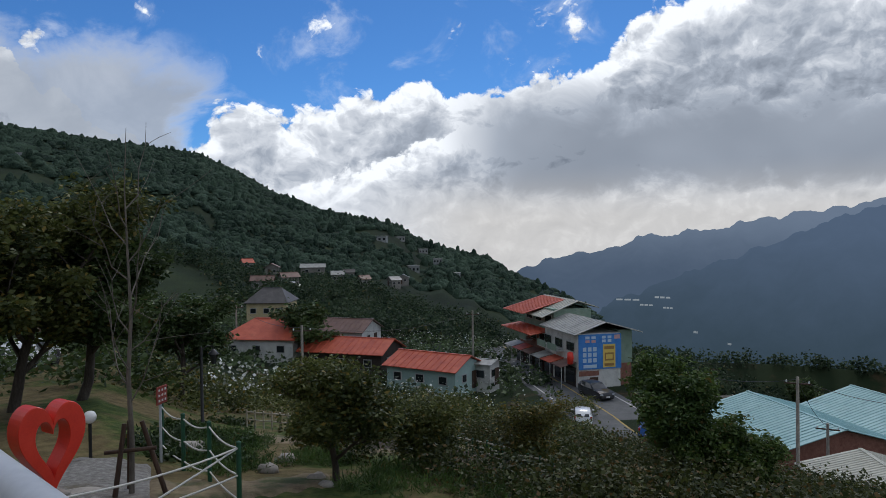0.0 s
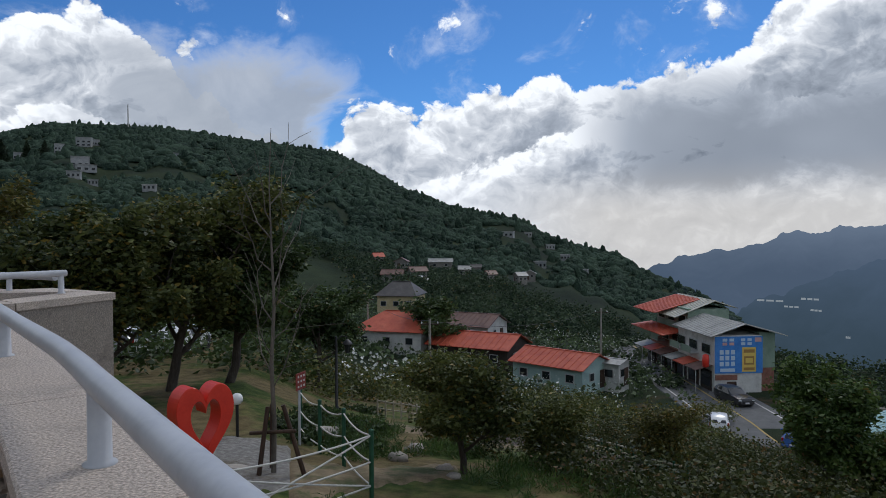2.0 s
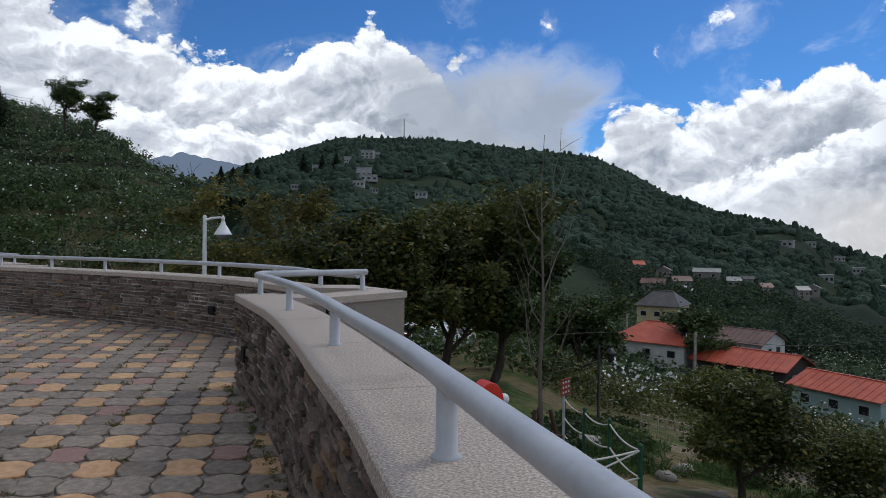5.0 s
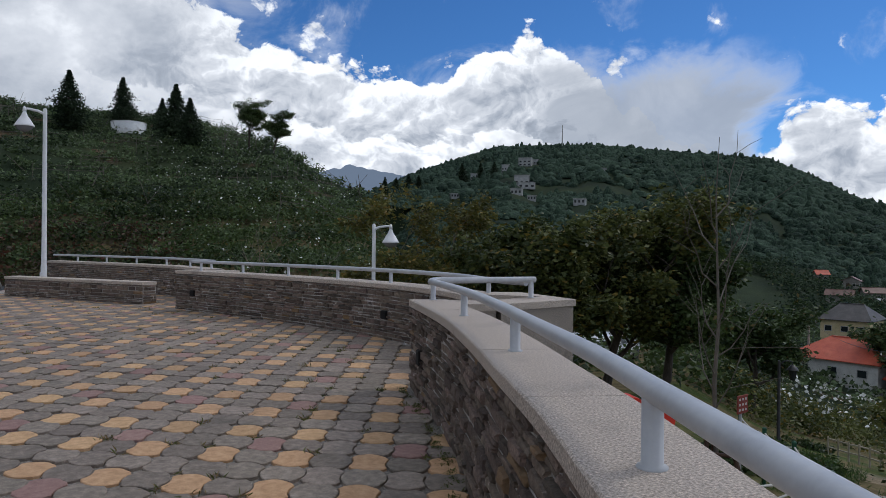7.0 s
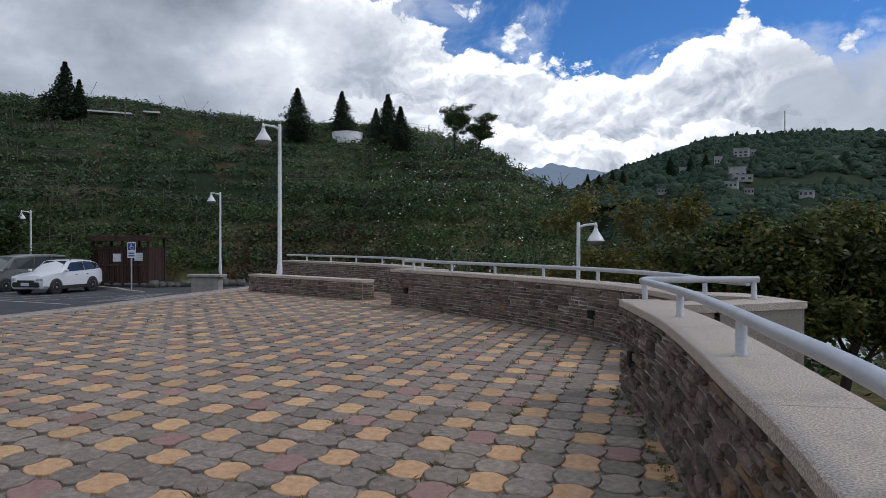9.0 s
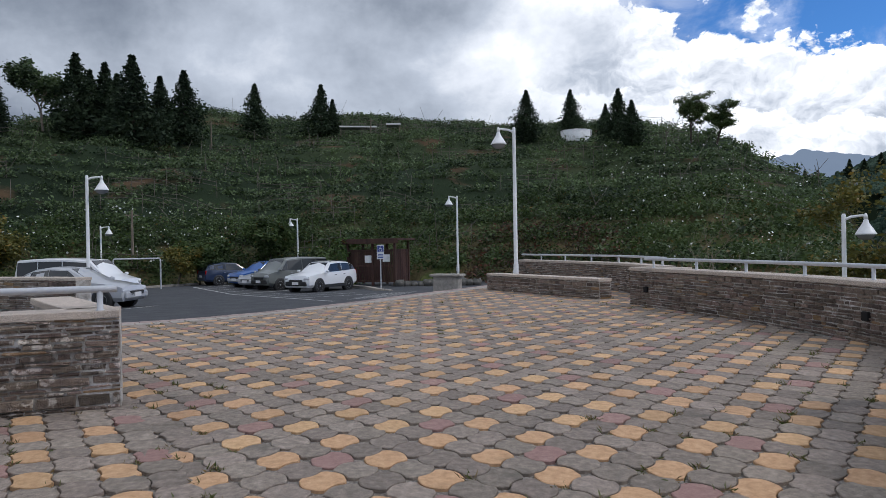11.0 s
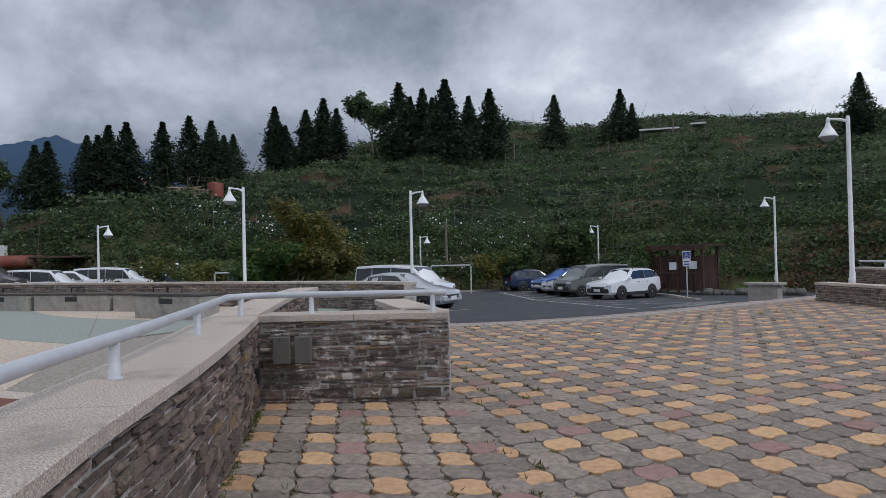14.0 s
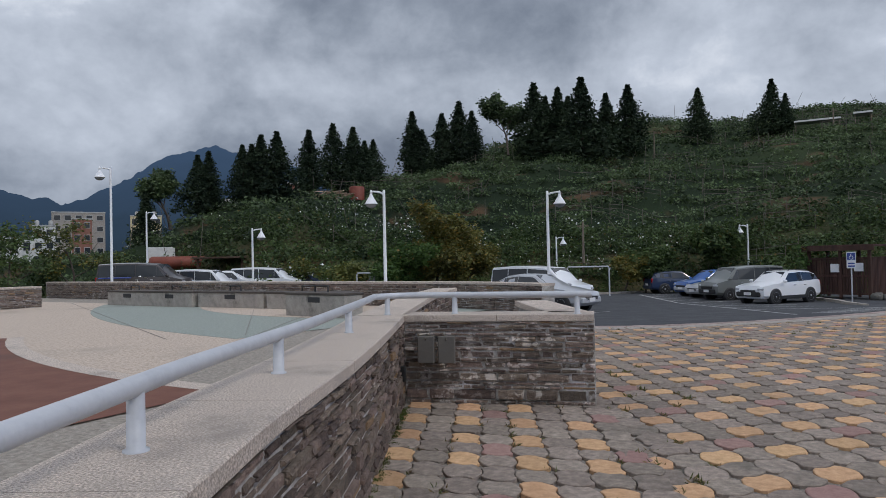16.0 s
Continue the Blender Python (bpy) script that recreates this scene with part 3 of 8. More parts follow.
def build_ground():
    az = np.concatenate([np.arange(-180, -40, 4.0), np.arange(-40, 150, 0.5), np.arange(150, 180, 4.0)])
    r = np.concatenate([np.arange(0.8, 30, 0.45), 30 * np.exp(np.arange(0, 137) * 0.0368)])
    A, R = np.meshgrid(np.radians(az), r, indexing="ij")
    X, Y = -np.sin(A) * R, np.cos(A) * R
    Z = land(X, Y)
    n, k = len(az), len(r)
    v = np.stack([X, Y, Z], -1).reshape(-1, 3)
    i, j = np.meshgrid(np.arange(n), np.arange(k - 1), indexing="ij")
    i2 = (i + 1) % n
    f = np.stack([i * k + j, i * k + j + 1, i2 * k + j + 1, i2 * k + j], -1).reshape(-1, 4)
    mb = MB().add(v, f.tolist(), True)
    mb.add(np.vstack([[0, 0, -2.0], v[0::k]]), [(0, 1 + a, 1 + (a + 1) % n) for a in range(n)])
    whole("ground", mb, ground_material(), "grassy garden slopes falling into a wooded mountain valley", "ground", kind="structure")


build_ground()

# ---- distant mountains ----
def ridge(name, label, azs, els, dist, mat, rough, seed, base=-330):
    a = np.arange(azs[0], azs[-1] + 0.01, 0.15)
    e = np.interp(a, azs, els) + fbm(a * 1.1, a * 0 + seed, 5, seed) * rough
    top = 1.6 + dist * np.tan(np.radians(e))
    rows = []
    for k in range(9):
        f = k / 8
        d = dist * (1 - 0.34 * (1 - f) ** 0.8) * (1 + 0.05 * fbm(a * 0.5 + 3, np.full_like(a, k * 0.7), 4, seed + 5) * (f < 1))
        rows.append(np.stack([-np.sin(np.radians(a)) * d, np.cos(np.radians(a)) * d, base + (top - base) * f], -1))
    d = dist * 1.05
    rows.append(np.stack([-np.sin(np.radians(a)) * d, np.cos(np.radians(a)) * d, top * 0 + base], -1))
    v = np.stack(rows, 1)
    n, k = v.shape[:2]
    f = [(i * k + j, (i + 1) * k + j, (i + 1) * k + j + 1, i * k + j + 1) for i in range(n - 1) for j in range(k - 1)]
    whole(name, MB().add(v.reshape(-1, 3), f, True), mat, label, "mountain", kind="structure")


# air haze over each range is painted into its glowing colours
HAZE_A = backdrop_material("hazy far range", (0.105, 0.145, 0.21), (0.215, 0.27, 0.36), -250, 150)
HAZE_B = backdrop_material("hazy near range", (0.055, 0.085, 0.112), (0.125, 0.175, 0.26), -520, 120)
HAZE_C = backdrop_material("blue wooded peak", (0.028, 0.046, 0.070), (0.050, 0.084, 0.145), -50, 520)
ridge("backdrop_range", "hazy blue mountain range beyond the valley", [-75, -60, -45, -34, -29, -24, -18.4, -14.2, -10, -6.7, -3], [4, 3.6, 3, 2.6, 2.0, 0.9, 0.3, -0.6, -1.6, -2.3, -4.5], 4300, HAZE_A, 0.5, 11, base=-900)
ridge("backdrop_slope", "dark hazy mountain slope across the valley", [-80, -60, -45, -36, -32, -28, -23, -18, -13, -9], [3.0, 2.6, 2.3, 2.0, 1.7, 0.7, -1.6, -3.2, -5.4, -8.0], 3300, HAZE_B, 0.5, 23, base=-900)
ridge("backdrop_peak", "haze-blue wooded mountain under low cloud", [118, 122, 126, 129, 131, 134, 137, 140, 142.6, 146, 152, 160, 170, 178], [6.0, 7.0, 8.0, 8.7, 9.3, 8.2, 6.4, 4.6, 5.2, 5.4, 4.6, 4.0, 4.4, 3.8], 3000, HAZE_C, 0.4, 31, base=-20)
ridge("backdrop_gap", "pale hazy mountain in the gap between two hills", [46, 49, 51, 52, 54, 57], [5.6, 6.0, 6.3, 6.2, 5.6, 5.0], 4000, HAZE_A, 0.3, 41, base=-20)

# ---- terrace: walls, caps and rails ----
W1 = smooth_line([(1.9, -1.36), (1.3, -0.98), (0.8, -0.56), (0.35, -0.16), (-0.1, 0.24), (-0.6, 0.71), (-1.0, 1.10), (-1.33, 1.42), (-1.78, 1.86), (-2.55, 2.54), (-3.35, 3.25), (-4.5, 4.2), (-6.05, 5.3)])
W2 = smooth_line([(-6.35, 6.62), (-7.2, 7.2), (-8.7, 7.75), (-10.4, 8.02), (-12.3, 8.12), (-14.5, 8.08), (-17.1, 7.9)])
W3 = smooth_line([(-18.2, 9.3), (-19.8, 9.6), (-22, 9.85), (-25, 9.6), (-29.5, 8.9)])
W4 = smooth_line([(-7.6, -4.45), (-6.0, -3.82), (-4.2, -3.14), (-2.66, -2.62), (-1.85, -2.31), (-0.6, -1.85), (0.8, -1.56), (1.9, -1.42)])
BENCH = smooth_line([(-18.85, 7.85), (-21.5, 7.05), (-24.5, 6.15)])
CAP = 0.075                            # thickness of the granite caps


def stone_mesh(seed):
    """One rough slab face: unit width and height, unit depth outwards (-y)."""
    q = np.random.RandomState(seed)
    ring = np.array([(-0.5, -0.5), (-0.1, -0.5), (0.5, -0.5), (0.5, 0.05), (0.5, 0.5), (0.1, 0.5), (-0.5, 0.5), (-0.5, 0.0)])
    ring = ring + q.uniform(-0.045, 0.045, ring.shape) * np.array([1.0, 1.8])
    inner = ring * np.array([0.955, 0.86]) + q.uniform(-0.012, 0.012, ring.shape)
    n = len(ring)
    v = [(x, 0.0, z) for x, z in ring] + [(x, -0.72 + q.uniform(-0.12, 0.12), z) for x, z in ring] + [(x, -1.0 + q.uniform(-0.10, 0.10), z) for x, z in inner] + [(q.uniform(-0.15, 0.15), -1.02, q.uniform(-0.1, 0.1))]
    f = [(i, n + i, n + (i + 1) % n, (i + 1) % n) for i in range(n)] + [(n + i, 2 * n + i, 2 * n + (i + 1) % n, n + (i + 1) % n) for i in range(n)]
    f += [(2 * n + i, 3 * n, 2 * n + (i + 1) % n) for i in range(n)]
    return np.array(v), f


STONES = [stone_mesh(s) for s in range(10)]
STONE_DATA = []
for V, F in STONES:
    for mat in (SLATE, SLATE_LIMED):
        me = MB().add(V, F).mesh("stone")
        me.materials.append(mat)
        STONE_DATA.append(me)
PIECES = []                            # walls whose stones are laid last


def wall(name, line, thick, top, base, label, side=1, stones=True, cap=True, slabs=1.25, over=0.035, parts=300, end=False):
    """A stone-faced wall whose visible face runs along line; side: on which side of the line its body lies (1: left)."""
    q = lefts(line) * side
    ob = whole(name, MB().sweep(line, q, [(-0.003, base), (-0.003, top - CAP), (thick, top - CAP), (thick, base)]), MORTAR, label, "wall", kind="structure")
    if cap:
        L = lengths(line)[-1]
        n = max(1, round(L / slabs))
        for i in range(n):
            seg = cut(line, L * i / n + 0.003, L * (i + 1) / n - 0.003)
            a, b = -over, thick + over
            prof = [(a, top - CAP), (a, top - 0.008), (a + 0.008, top), (b - 0.008, top), (b, top - 0.008), (b, top - CAP)]
            part("cap_slab", MB().sweep(seg, lefts(seg) * side, prof), GRANITE, ob)
    if stones:
        PIECES.append((ob, line, side, top - CAP - 0.004, parts))
    if end:
        p, tx, ty = line[0], *((line[1] - line[0]) / np.linalg.norm(line[1] - line[0]))
        ends = [p, p + q[0] * thick]
        if (ends[1] - ends[0]) @ np.array([ty, -tx]) < 0:
            ends = ends[::-1]
        PIECES.append((ob, np.array([ends[0] + (ends[1] - ends[0]) * k / 4 for k in range(5)]), 1, top - CAP - 0.004, 60))
    return ob


wall_terrace = wall("wall_terrace", W1, 0.37, 1.0, -3.2, "curved slate parapet with granite cap along the terrace", side=-1, parts=520)
wall_bend = wall("wall_bend", W2, 0.50, 0.95, -3.4, "curved slate parapet wall with granite cap", side=-1)
wall_far = wall("wall_far", W3, 0.45, 0.92, -3.0, "distant slate parapet wall with granite cap", side=-1)
wall_stage = wall("wall_stage", W4, 0.52, 1.0, -0.6, "slate parapet with granite cap beside the stage court", side=-1, parts=520)
wall_bench = wall("wall_bench", BENCH, 0.42, 0.58, -0.4, "low slate bench wall with granite seat slab", side=-1, end=True)
# the granite-faced block that joins the two parapets in a bend, open in its middle
def corner_block(name, label, strips, top, base, facing):
    ob = thing(name, label, "wall", kind="structure")
    for outline, low in strips:
        inset = np.array(outline, float)
        c = inset.mean(0)
        part("cap_slab", MB().prism([tuple(p) for p in outline], top - CAP, top), GRANITE, ob)
        part("wall_core", MB().prism([tuple(c + (p - c) * 0.95) for p in inset], low, top - CAP), facing, ob, "pebble-dashed granite facing")
    return ob


corner_block("wall_corner", "granite-capped corner block with pebble-dashed face",
             [([(-6.16, 5.42), (-5.62, 5.08), (-5.06, 5.62), (-5.52, 5.92)], -3.3),
              ([(-5.50, 5.94), (-5.05, 5.63), (-4.92, 6.90), (-5.46, 6.98)], -3.3),
              ([(-5.48, 6.99), (-4.93, 6.92), (-6.15, 7.45), (-6.62, 7.02), (-6.33, 6.62)], -3.3)], 0.99, -3.3, PEBBLE)
corner_block("wall_corner_far", "granite-capped corner block beside the low bench wall",
             [([(-17.0, 7.92), (-17.1, 8.45), (-16.0, 9.0), (-15.6, 8.55)], -3.3)], 0.955, -3.3, PEBBLE)


def railing(name, label, line, top, posts, tips=True, r=0.036):
    """White tube railing on a wall: line of (x, y), posts as lengths along it."""
    ob = thing(name, label, "railing", pose(*line[0], top))
    o = np.array([*line[0], top])
    z = 0.215
    path = np.array([(*p, top + z) for p in line]) - o
    part("handrail", MB().tube(path, r, 12), WHITE_STEEL, ob)
    for s in posts:
        p = at_length(line, s) - o[:2]
        part("post", MB().lathe((*p, 0.0), [(0.044, 0.0), (0.044, 0.006), (0.031, 0.010), (0.030, z)], 12), WHITE_STEEL, ob)
    return ob


def offset(line, d):
    return line + lefts(line) * d


R1 = offset(W1, -0.165)
L1 = lengths(R1)[-1]
R1 = cut(R1, 0.0, L1 - 0.26)
R1 = np.vstack([R1, smooth_line([tuple(R1[-1]), (-5.88, 5.50), (-5.82, 5.60), (-5.72, 5.78), (-5.34, 6.66)], 0.08)[1:]])


def nearest_length(line, x, y):
    return lengths(line)[np.argmin(np.hypot(line[:, 0] - x, line[:, 1] - y))]


railing("railing", "white painted tube railing on the parapet cap", R1, 1.0, [nearest_length(R1, *p) for p in ((1.45, -0.85), (0.25, 0.25), (-1.22, 1.60), (-2.70, 2.95), (-4.32, 4.25), (-5.80, 5.42), (-5.36, 6.62))])
R2 = np.vstack([[(-5.50, 6.70)], offset(cut(W2, 0.4, lengths(W2)[-1] - 0.3), -0.25)])
L2 = lengths(R2)[-1]
railing("railing", "white painted tube railing on the parapet cap", R2, 0.95, [0.9 + 1.72 * i for i in range(7) if 0.9 + 1.72 * i < L2])
R3 = offset(W3, -0.22)
L3 = lengths(R3)[-1]
railing("railing", "white painted tube railing on the parapet cap", R3, 0.92, [0.3 + 1.9 * i for i in range(6) if 0.3 + 1.9 * i < L3])
R4 = offset(W4[::-1], 0.30)
R4 = np.vstack([cut(R4, 0.0, lengths(R4)[-1] - 0.1), smooth_line([(-7.58, -4.62), (-7.72, -4.52), (-7.78, -4.3), (-7.86, -3.89), (-8.0, -2.5), (-8.02, -2.36)], 0.1)])
S4 = lengths(R4)


railing("railing", "white painted tube railing on the parapet and box", R4, 1.0, [nearest_length(R4, *p) for p in ((0.2, -1.9), (-1.87, -2.67), (-3.65, -3.25), (-5.56, -3.89), (-7.60, -4.58), (-7.84, -3.89), (-8.0, -2.53))])

# the stone box at the end of the stage wall
BOX_FRONT = np.array([(-7.62, -4.42), (-7.82, -3.4), (-8.02, -2.32)])
BOX_SIDE = np.array([(-8.40, -2.48), (-9.4, -2.97), (-10.6, -3.55)])
wall_box = wall("wall_box", BOX_FRONT, 0.42, 1.0, -0.4, "slate-faced box wall with granite cap and cover plates", side=1, slabs=1.1)
wall_box_side = wall("wall_box_side", BOX_SIDE, 0.40, 1.0, -0.4, "slate side wall of the box with granite cap", side=1, slabs=1.4)
W5 = smooth_line([(-7.72, -4.55), (-10.5, -5.5), (-13, -6.3), (-15.6, -6.95)])
wall_court = wall("wall_court", W5, 0.48, 0.99, -0.4, "granite-capped slate wall between court and planting bed", side=1, slabs=1.6, parts=150)
W6 = smooth_line([(-20.6, -6.2), (-22.6, -9.2), (-24.2, -15.3), (-26.0, -22.2), (-29.0, -37.5)], 0.5)
wall_forecourt = wall("wall_forecourt", W6, 0.45, 0.90, -1.2, "low slate wall with granite cap beside the car park", side=-1, slabs=1.8, parts=300)

# ---- floors ----
PLAZA = [tuple(p) for p in W1[::-1]][::-1] + [(-6.2, 5.5), (-6.3, 6.6)] + [tuple(p) for p in W2] + [(-17.2, 8.6), (-18.3, 9.3)] + [tuple(p) for p in W3] + \
        [(-30.5, 9.0), (-28.6, 8.2), (-26.2, 6.6), (-24.3, 4.8), (-22.8, 3.3), (-21.2, 1.95), (-19.7, 0.5), (-18.5, -0.8), (-17.5, -2.2), (-16.9, -3.4), (-16.5, -5.2), (-15.6, -6.9)] + \
        [tuple(p) for p in W5[::-1]] + [tuple(p) for p in W4]
whole("floor_bed", MB().prism(PLAZA, -0.5, -0.024), GRAVEL, "grit bed between the paving stones", "paving", kind="structure")


def sheet(name, azs, rs, zf, mat, label, category, keep=None):
    A, R = np.meshgrid(np.radians(azs), rs, indexing="ij")
    X, Y = -np.sin(A) * R, np.cos(A) * R
    Z = zf(X, Y)
    n, k = X.shape
    v = np.stack([X, Y, Z], -1).reshape(-1, 3)
    f = [(i * k + j, i * k + j + 1, (i + 1) * k + j + 1, (i + 1) * k + j) for i in range(n - 1) for j in range(k - 1)]
    return whole(name, MB().add(v, f), mat, label, category, kind="structure")


sheet("road_car_park", np.arange(70, 131, 1.0), np.arange(15.8, 56, 1.2), lambda x, y: lot_z(np.hypot(x, y)), ASPHALT, "dark asphalt car park with worn white lines", "asphalt")
EDGE = smooth_line([(-27.2, 7.4), (-26.2, 6.6), (-24.3, 4.8), (-22.8, 3.3), (-21.2, 1.95), (-19.7, 0.5), (-18.5, -0.8), (-17.5, -2.2), (-16.9, -3.4), (-16.5, -5.2)])
edging = whole("trim_edging", MB().sweep(EDGE, lefts(EDGE), [(-0.42, -0.3), (-0.42, -0.03), (0.5, -0.03), (0.5, -0.3)]), MORTAR, "rose and grey brick edging round the paving", "edging", kind="structure")

# ---- plants ----
def quads_mesh(name, v, mat):
    """A mesh of loose four-sided leaves: v of shape (n, 4, 3)."""
    n = len(v)
    me = bpy.data.meshes.new(name)
    me.vertices.add(4 * n)
    me.vertices.foreach_set("co", np.asarray(v, np.float32).ravel())
    me.loops.add(4 * n)
    me.loops.foreach_set("vertex_index", np.arange(4 * n, dtype=np.int32))
    me.polygons.add(n)
    me.polygons.foreach_set("loop_start", np.arange(0, 4 * n, 4, dtype=np.int32))
    me.update(calc_edges=True)
    me.materials.append(mat)
    return me


def leaf_quads(p, size, q, flat=0.35, aspect=0.5, hang=0.25, spread=0.4):
    """Leaves with their stems at p (n, 3)."""
    n = len(p)
    a = q.normal(size=(n, 3)) * np.array([1, 1, flat]) + np.array([0, 0, -hang])
    a /= np.linalg.norm(a, axis=1, keepdims=True)
    b = np.cross(a, q.normal(size=(n, 3)))
    b /= np.linalg.norm(b, axis=1, keepdims=True) + 1e-9
    s = (size * (1 + spread * q.uniform(-1, 1, n)))[:, None]
    c = np.cross(a, b)
    return np.stack([p, p + a * s * 0.5 + b * s * aspect * 0.5 + c * s * 0.10, p + a * s, p + a * s * 0.5 - b * s * aspect * 0.5 + c * s * 0.10], 1)


def ball(n, q, shell=0.55):
    d = q.normal(size=(n, 3))
    d /= np.linalg.norm(d, axis=1, keepdims=True)
    return d * (shell + (1 - shell) * q.uniform(0, 1, n))[:, None]


def limbs(q, height, trunk, radius, spread, forks=5, levels=3, lean=(0, 0), first=0.3, droop=0.0):
    """Trunk with limbs; gives the wood and the ends of the twigs."""
    wood, tips = MB(), []

    def grow(p, d, length, r, level):
        n = 5
        pts, rr = [p], [r]
        for i in range(n):
            d = d + q.normal(size=3) * 0.13 + np.array([0, 0, 0.05 - droop * level])
            d = d / np.linalg.norm(d)
            p = p + d * length / n
            pts.append(p)
            rr.append(r * (1 - 0.55 * (i + 1) / n))
        wood.tube(pts, rr, 7 if level == 0 else 5, caps=False)
        if level >= levels:
            tips.extend(pts[2:])
            return
        for k in range(forks):
            f = first + (1 - first) * (k + 0.6) / forks if level == 0 else 0.35 + 0.65 * (k + 0.5) / forks
            i = min(n - 1, int(f * n))
            base = np.array(pts[i]) + (np.array(pts[i + 1]) - np.array(pts[i])) * (f * n - i)
            w = q.uniform(0, 6.28) if level else 2.4 * k + q.uniform(-0.5, 0.5)
            side = np.array([math.cos(w), math.sin(w), q.uniform(0.15, 0.65)])
            grow(base, d * 0.35 + side * spread, length * q.uniform(0.45, 0.68), r * (1 - 0.5 * f) * 0.62, level + 1)
        tips.append(pts[-1])

    grow(np.zeros(3), np.array([lean[0], lean[1], 1.0]), height * trunk, radius, 0)
    return wood, np.array(tips)


def broadleaf(name, label, x, y, height, q, mat, leaf=0.16, per=26, clump=0.55, forks=5, spread=0.9, radius=0.12, bark=BARK, trunk=0.62, squash=0.8, lean=(0, 0), z=None, group="", levels=3, category="tree", first=0.3):
    ob = thing(name, label, category, pose(x, y, ground_at(x, y) - 0.05 if z is None else z), group=group)
    per, leaf = (int(per * 0.46), leaf * 1.34) if per >= 30 else (int(per * 0.8), leaf * 1.08)
    wood, tips = limbs(q, height, trunk, radius, spread, forks, levels, lean, first)
    part("trunk", wood, bark, ob)
    c = np.repeat(tips, per, axis=0)
    p = c + ball(len(c), q, 0.15) * clump * np.array([1, 1, squash])
    part("crown", quads_mesh("crown", leaf_quads(p, leaf, q), mat), mat, ob)
    return ob


LEAF_DARK = leaf_material("dark leaves", (0.022, 0.040, 0.013), (0.092, 0.138, 0.042), (0.13, 0.10, 0.03), 0.03)
LEAF_CHERRY = leaf_material("cherry leaves", (0.028, 0.044, 0.012), (0.155, 0.170, 0.044), (0.20, 0.15, 0.03), 0.07)
LEAF_BRIGHT = leaf_material("fresh leaves", (0.034, 0.072, 0.018), (0.11, 0.18, 0.042), (0.16, 0.12, 0.03), 0.03)
LEAF_MAPLE = leaf_material("maple leaves", (0.030, 0.062, 0.014), (0.125, 0.185, 0.042), (0.14, 0.11, 0.03), 0.03)
LEAF_RUST = leaf_material("autumn leaves", (0.045, 0.052, 0.014), (0.185, 0.175, 0.045), (0.22, 0.15, 0.03), 0.12)
LEAF_CEDAR = leaf_material("cedar needles", (0.010, 0.020, 0.011), (0.040, 0.062, 0.030), rough=0.8)
LEAF_ORCHARD = leaf_material("orchard leaves", (0.014, 0.028, 0.012), (0.130, 0.185, 0.078), (0.20, 0.22, 0.15), 0.012)
# crown greens lightened and blued: the air's haze is mixed into both colours
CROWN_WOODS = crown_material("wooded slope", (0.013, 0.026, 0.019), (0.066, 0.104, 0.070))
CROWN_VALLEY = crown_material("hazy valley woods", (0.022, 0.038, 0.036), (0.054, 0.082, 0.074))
LEAF_BRUSH = leaf_material("bank shrub leaves", (0.018, 0.030, 0.009), (0.088, 0.100, 0.028), (0.14, 0.09, 0.03), 0.08)
LEAF_GROVE = leaf_material("grove leaves", (0.016, 0.032, 0.018), (0.070, 0.105, 0.052), (0.10, 0.10, 0.04), 0.03, rough=0.8)
LEAF_RED = leaf_material("reddish shrub leaves", (0.030, 0.030, 0.018), (0.085, 0.060, 0.034), (0.12, 0.05, 0.03), 0.2)
BAG = plain("white fruit bag paper", (0.72, 0.73, 0.70), 0.8)

# trees in the garden below the parapet
Q = np.random.RandomState
broadleaf("tree", "tall dark-leaved cherry tree on the grass behind the heart", *polar(31.5, 23.5), 6.7, Q(1), LEAF_CHERRY, 0.135, 56, 0.46, 7, 0.62, 0.17, lean=(0.05, 0), first=0.2)
broadleaf("tree", "tall cherry tree with a forked dark trunk", *polar(36.5, 22.0), 5.7, Q(2), LEAF_CHERRY, 0.135, 56, 0.46, 7, 0.62, 0.15, first=0.2)
broadleaf("tree", "dark spreading cherry tree shading the lawn", *polar(27.2, 24.5), 5.2, Q(3), LEAF_DARK, 0.14, 64, 0.62, 6, 1.0, 0.17, lean=(0.14, 0), first=0.4)
broadleaf("tree", "round-headed dark tree behind the lawn", *polar(20.4, 33.0), 4.8, Q(4), LEAF_DARK, 0.15, 60, 0.6, 5, 0.9, 0.14)
broadleaf("tree", "slender tree with thin yellowing leaves by the bend wall", *polar(44.6, 27.0), 6.6, Q(5), LEAF_RUST, 0.17, 20, 0.5, 5, 0.7, 0.10, bark=BARK_PALE)
broadleaf("tree", "small spreading cherry tree on the bank", *polar(8.6, 14.2), 2.65, Q(6), LEAF_CHERRY, 0.075, 34, 0.46, 7, 2.4, 0.08, trunk=0.62, first=0.22, squash=0.55)
broadleaf("tree", "low cherry tree with reddish tips on the bank", *polar(2.0, 16.0), 1.8, Q(7), LEAF_CHERRY, 0.075, 26, 0.50, 6, 2.4, 0.07, first=0.1)
broadleaf("tree", "half-bare shrubby tree with yellowing leaves", *polar(-7.0, 17.0), 1.9, Q(8), LEAF_RUST, 0.08, 12, 0.36, 6, 1.2, 0.06, first=0.1)
broadleaf("tree", "leafy green maple rising above the road", *polar(-19.0, 15.5), 2.55, Q(9), LEAF_MAPLE, 0.090, 28, 0.26, 7, 0.85, 0.07, trunk=0.68, first=0.15)
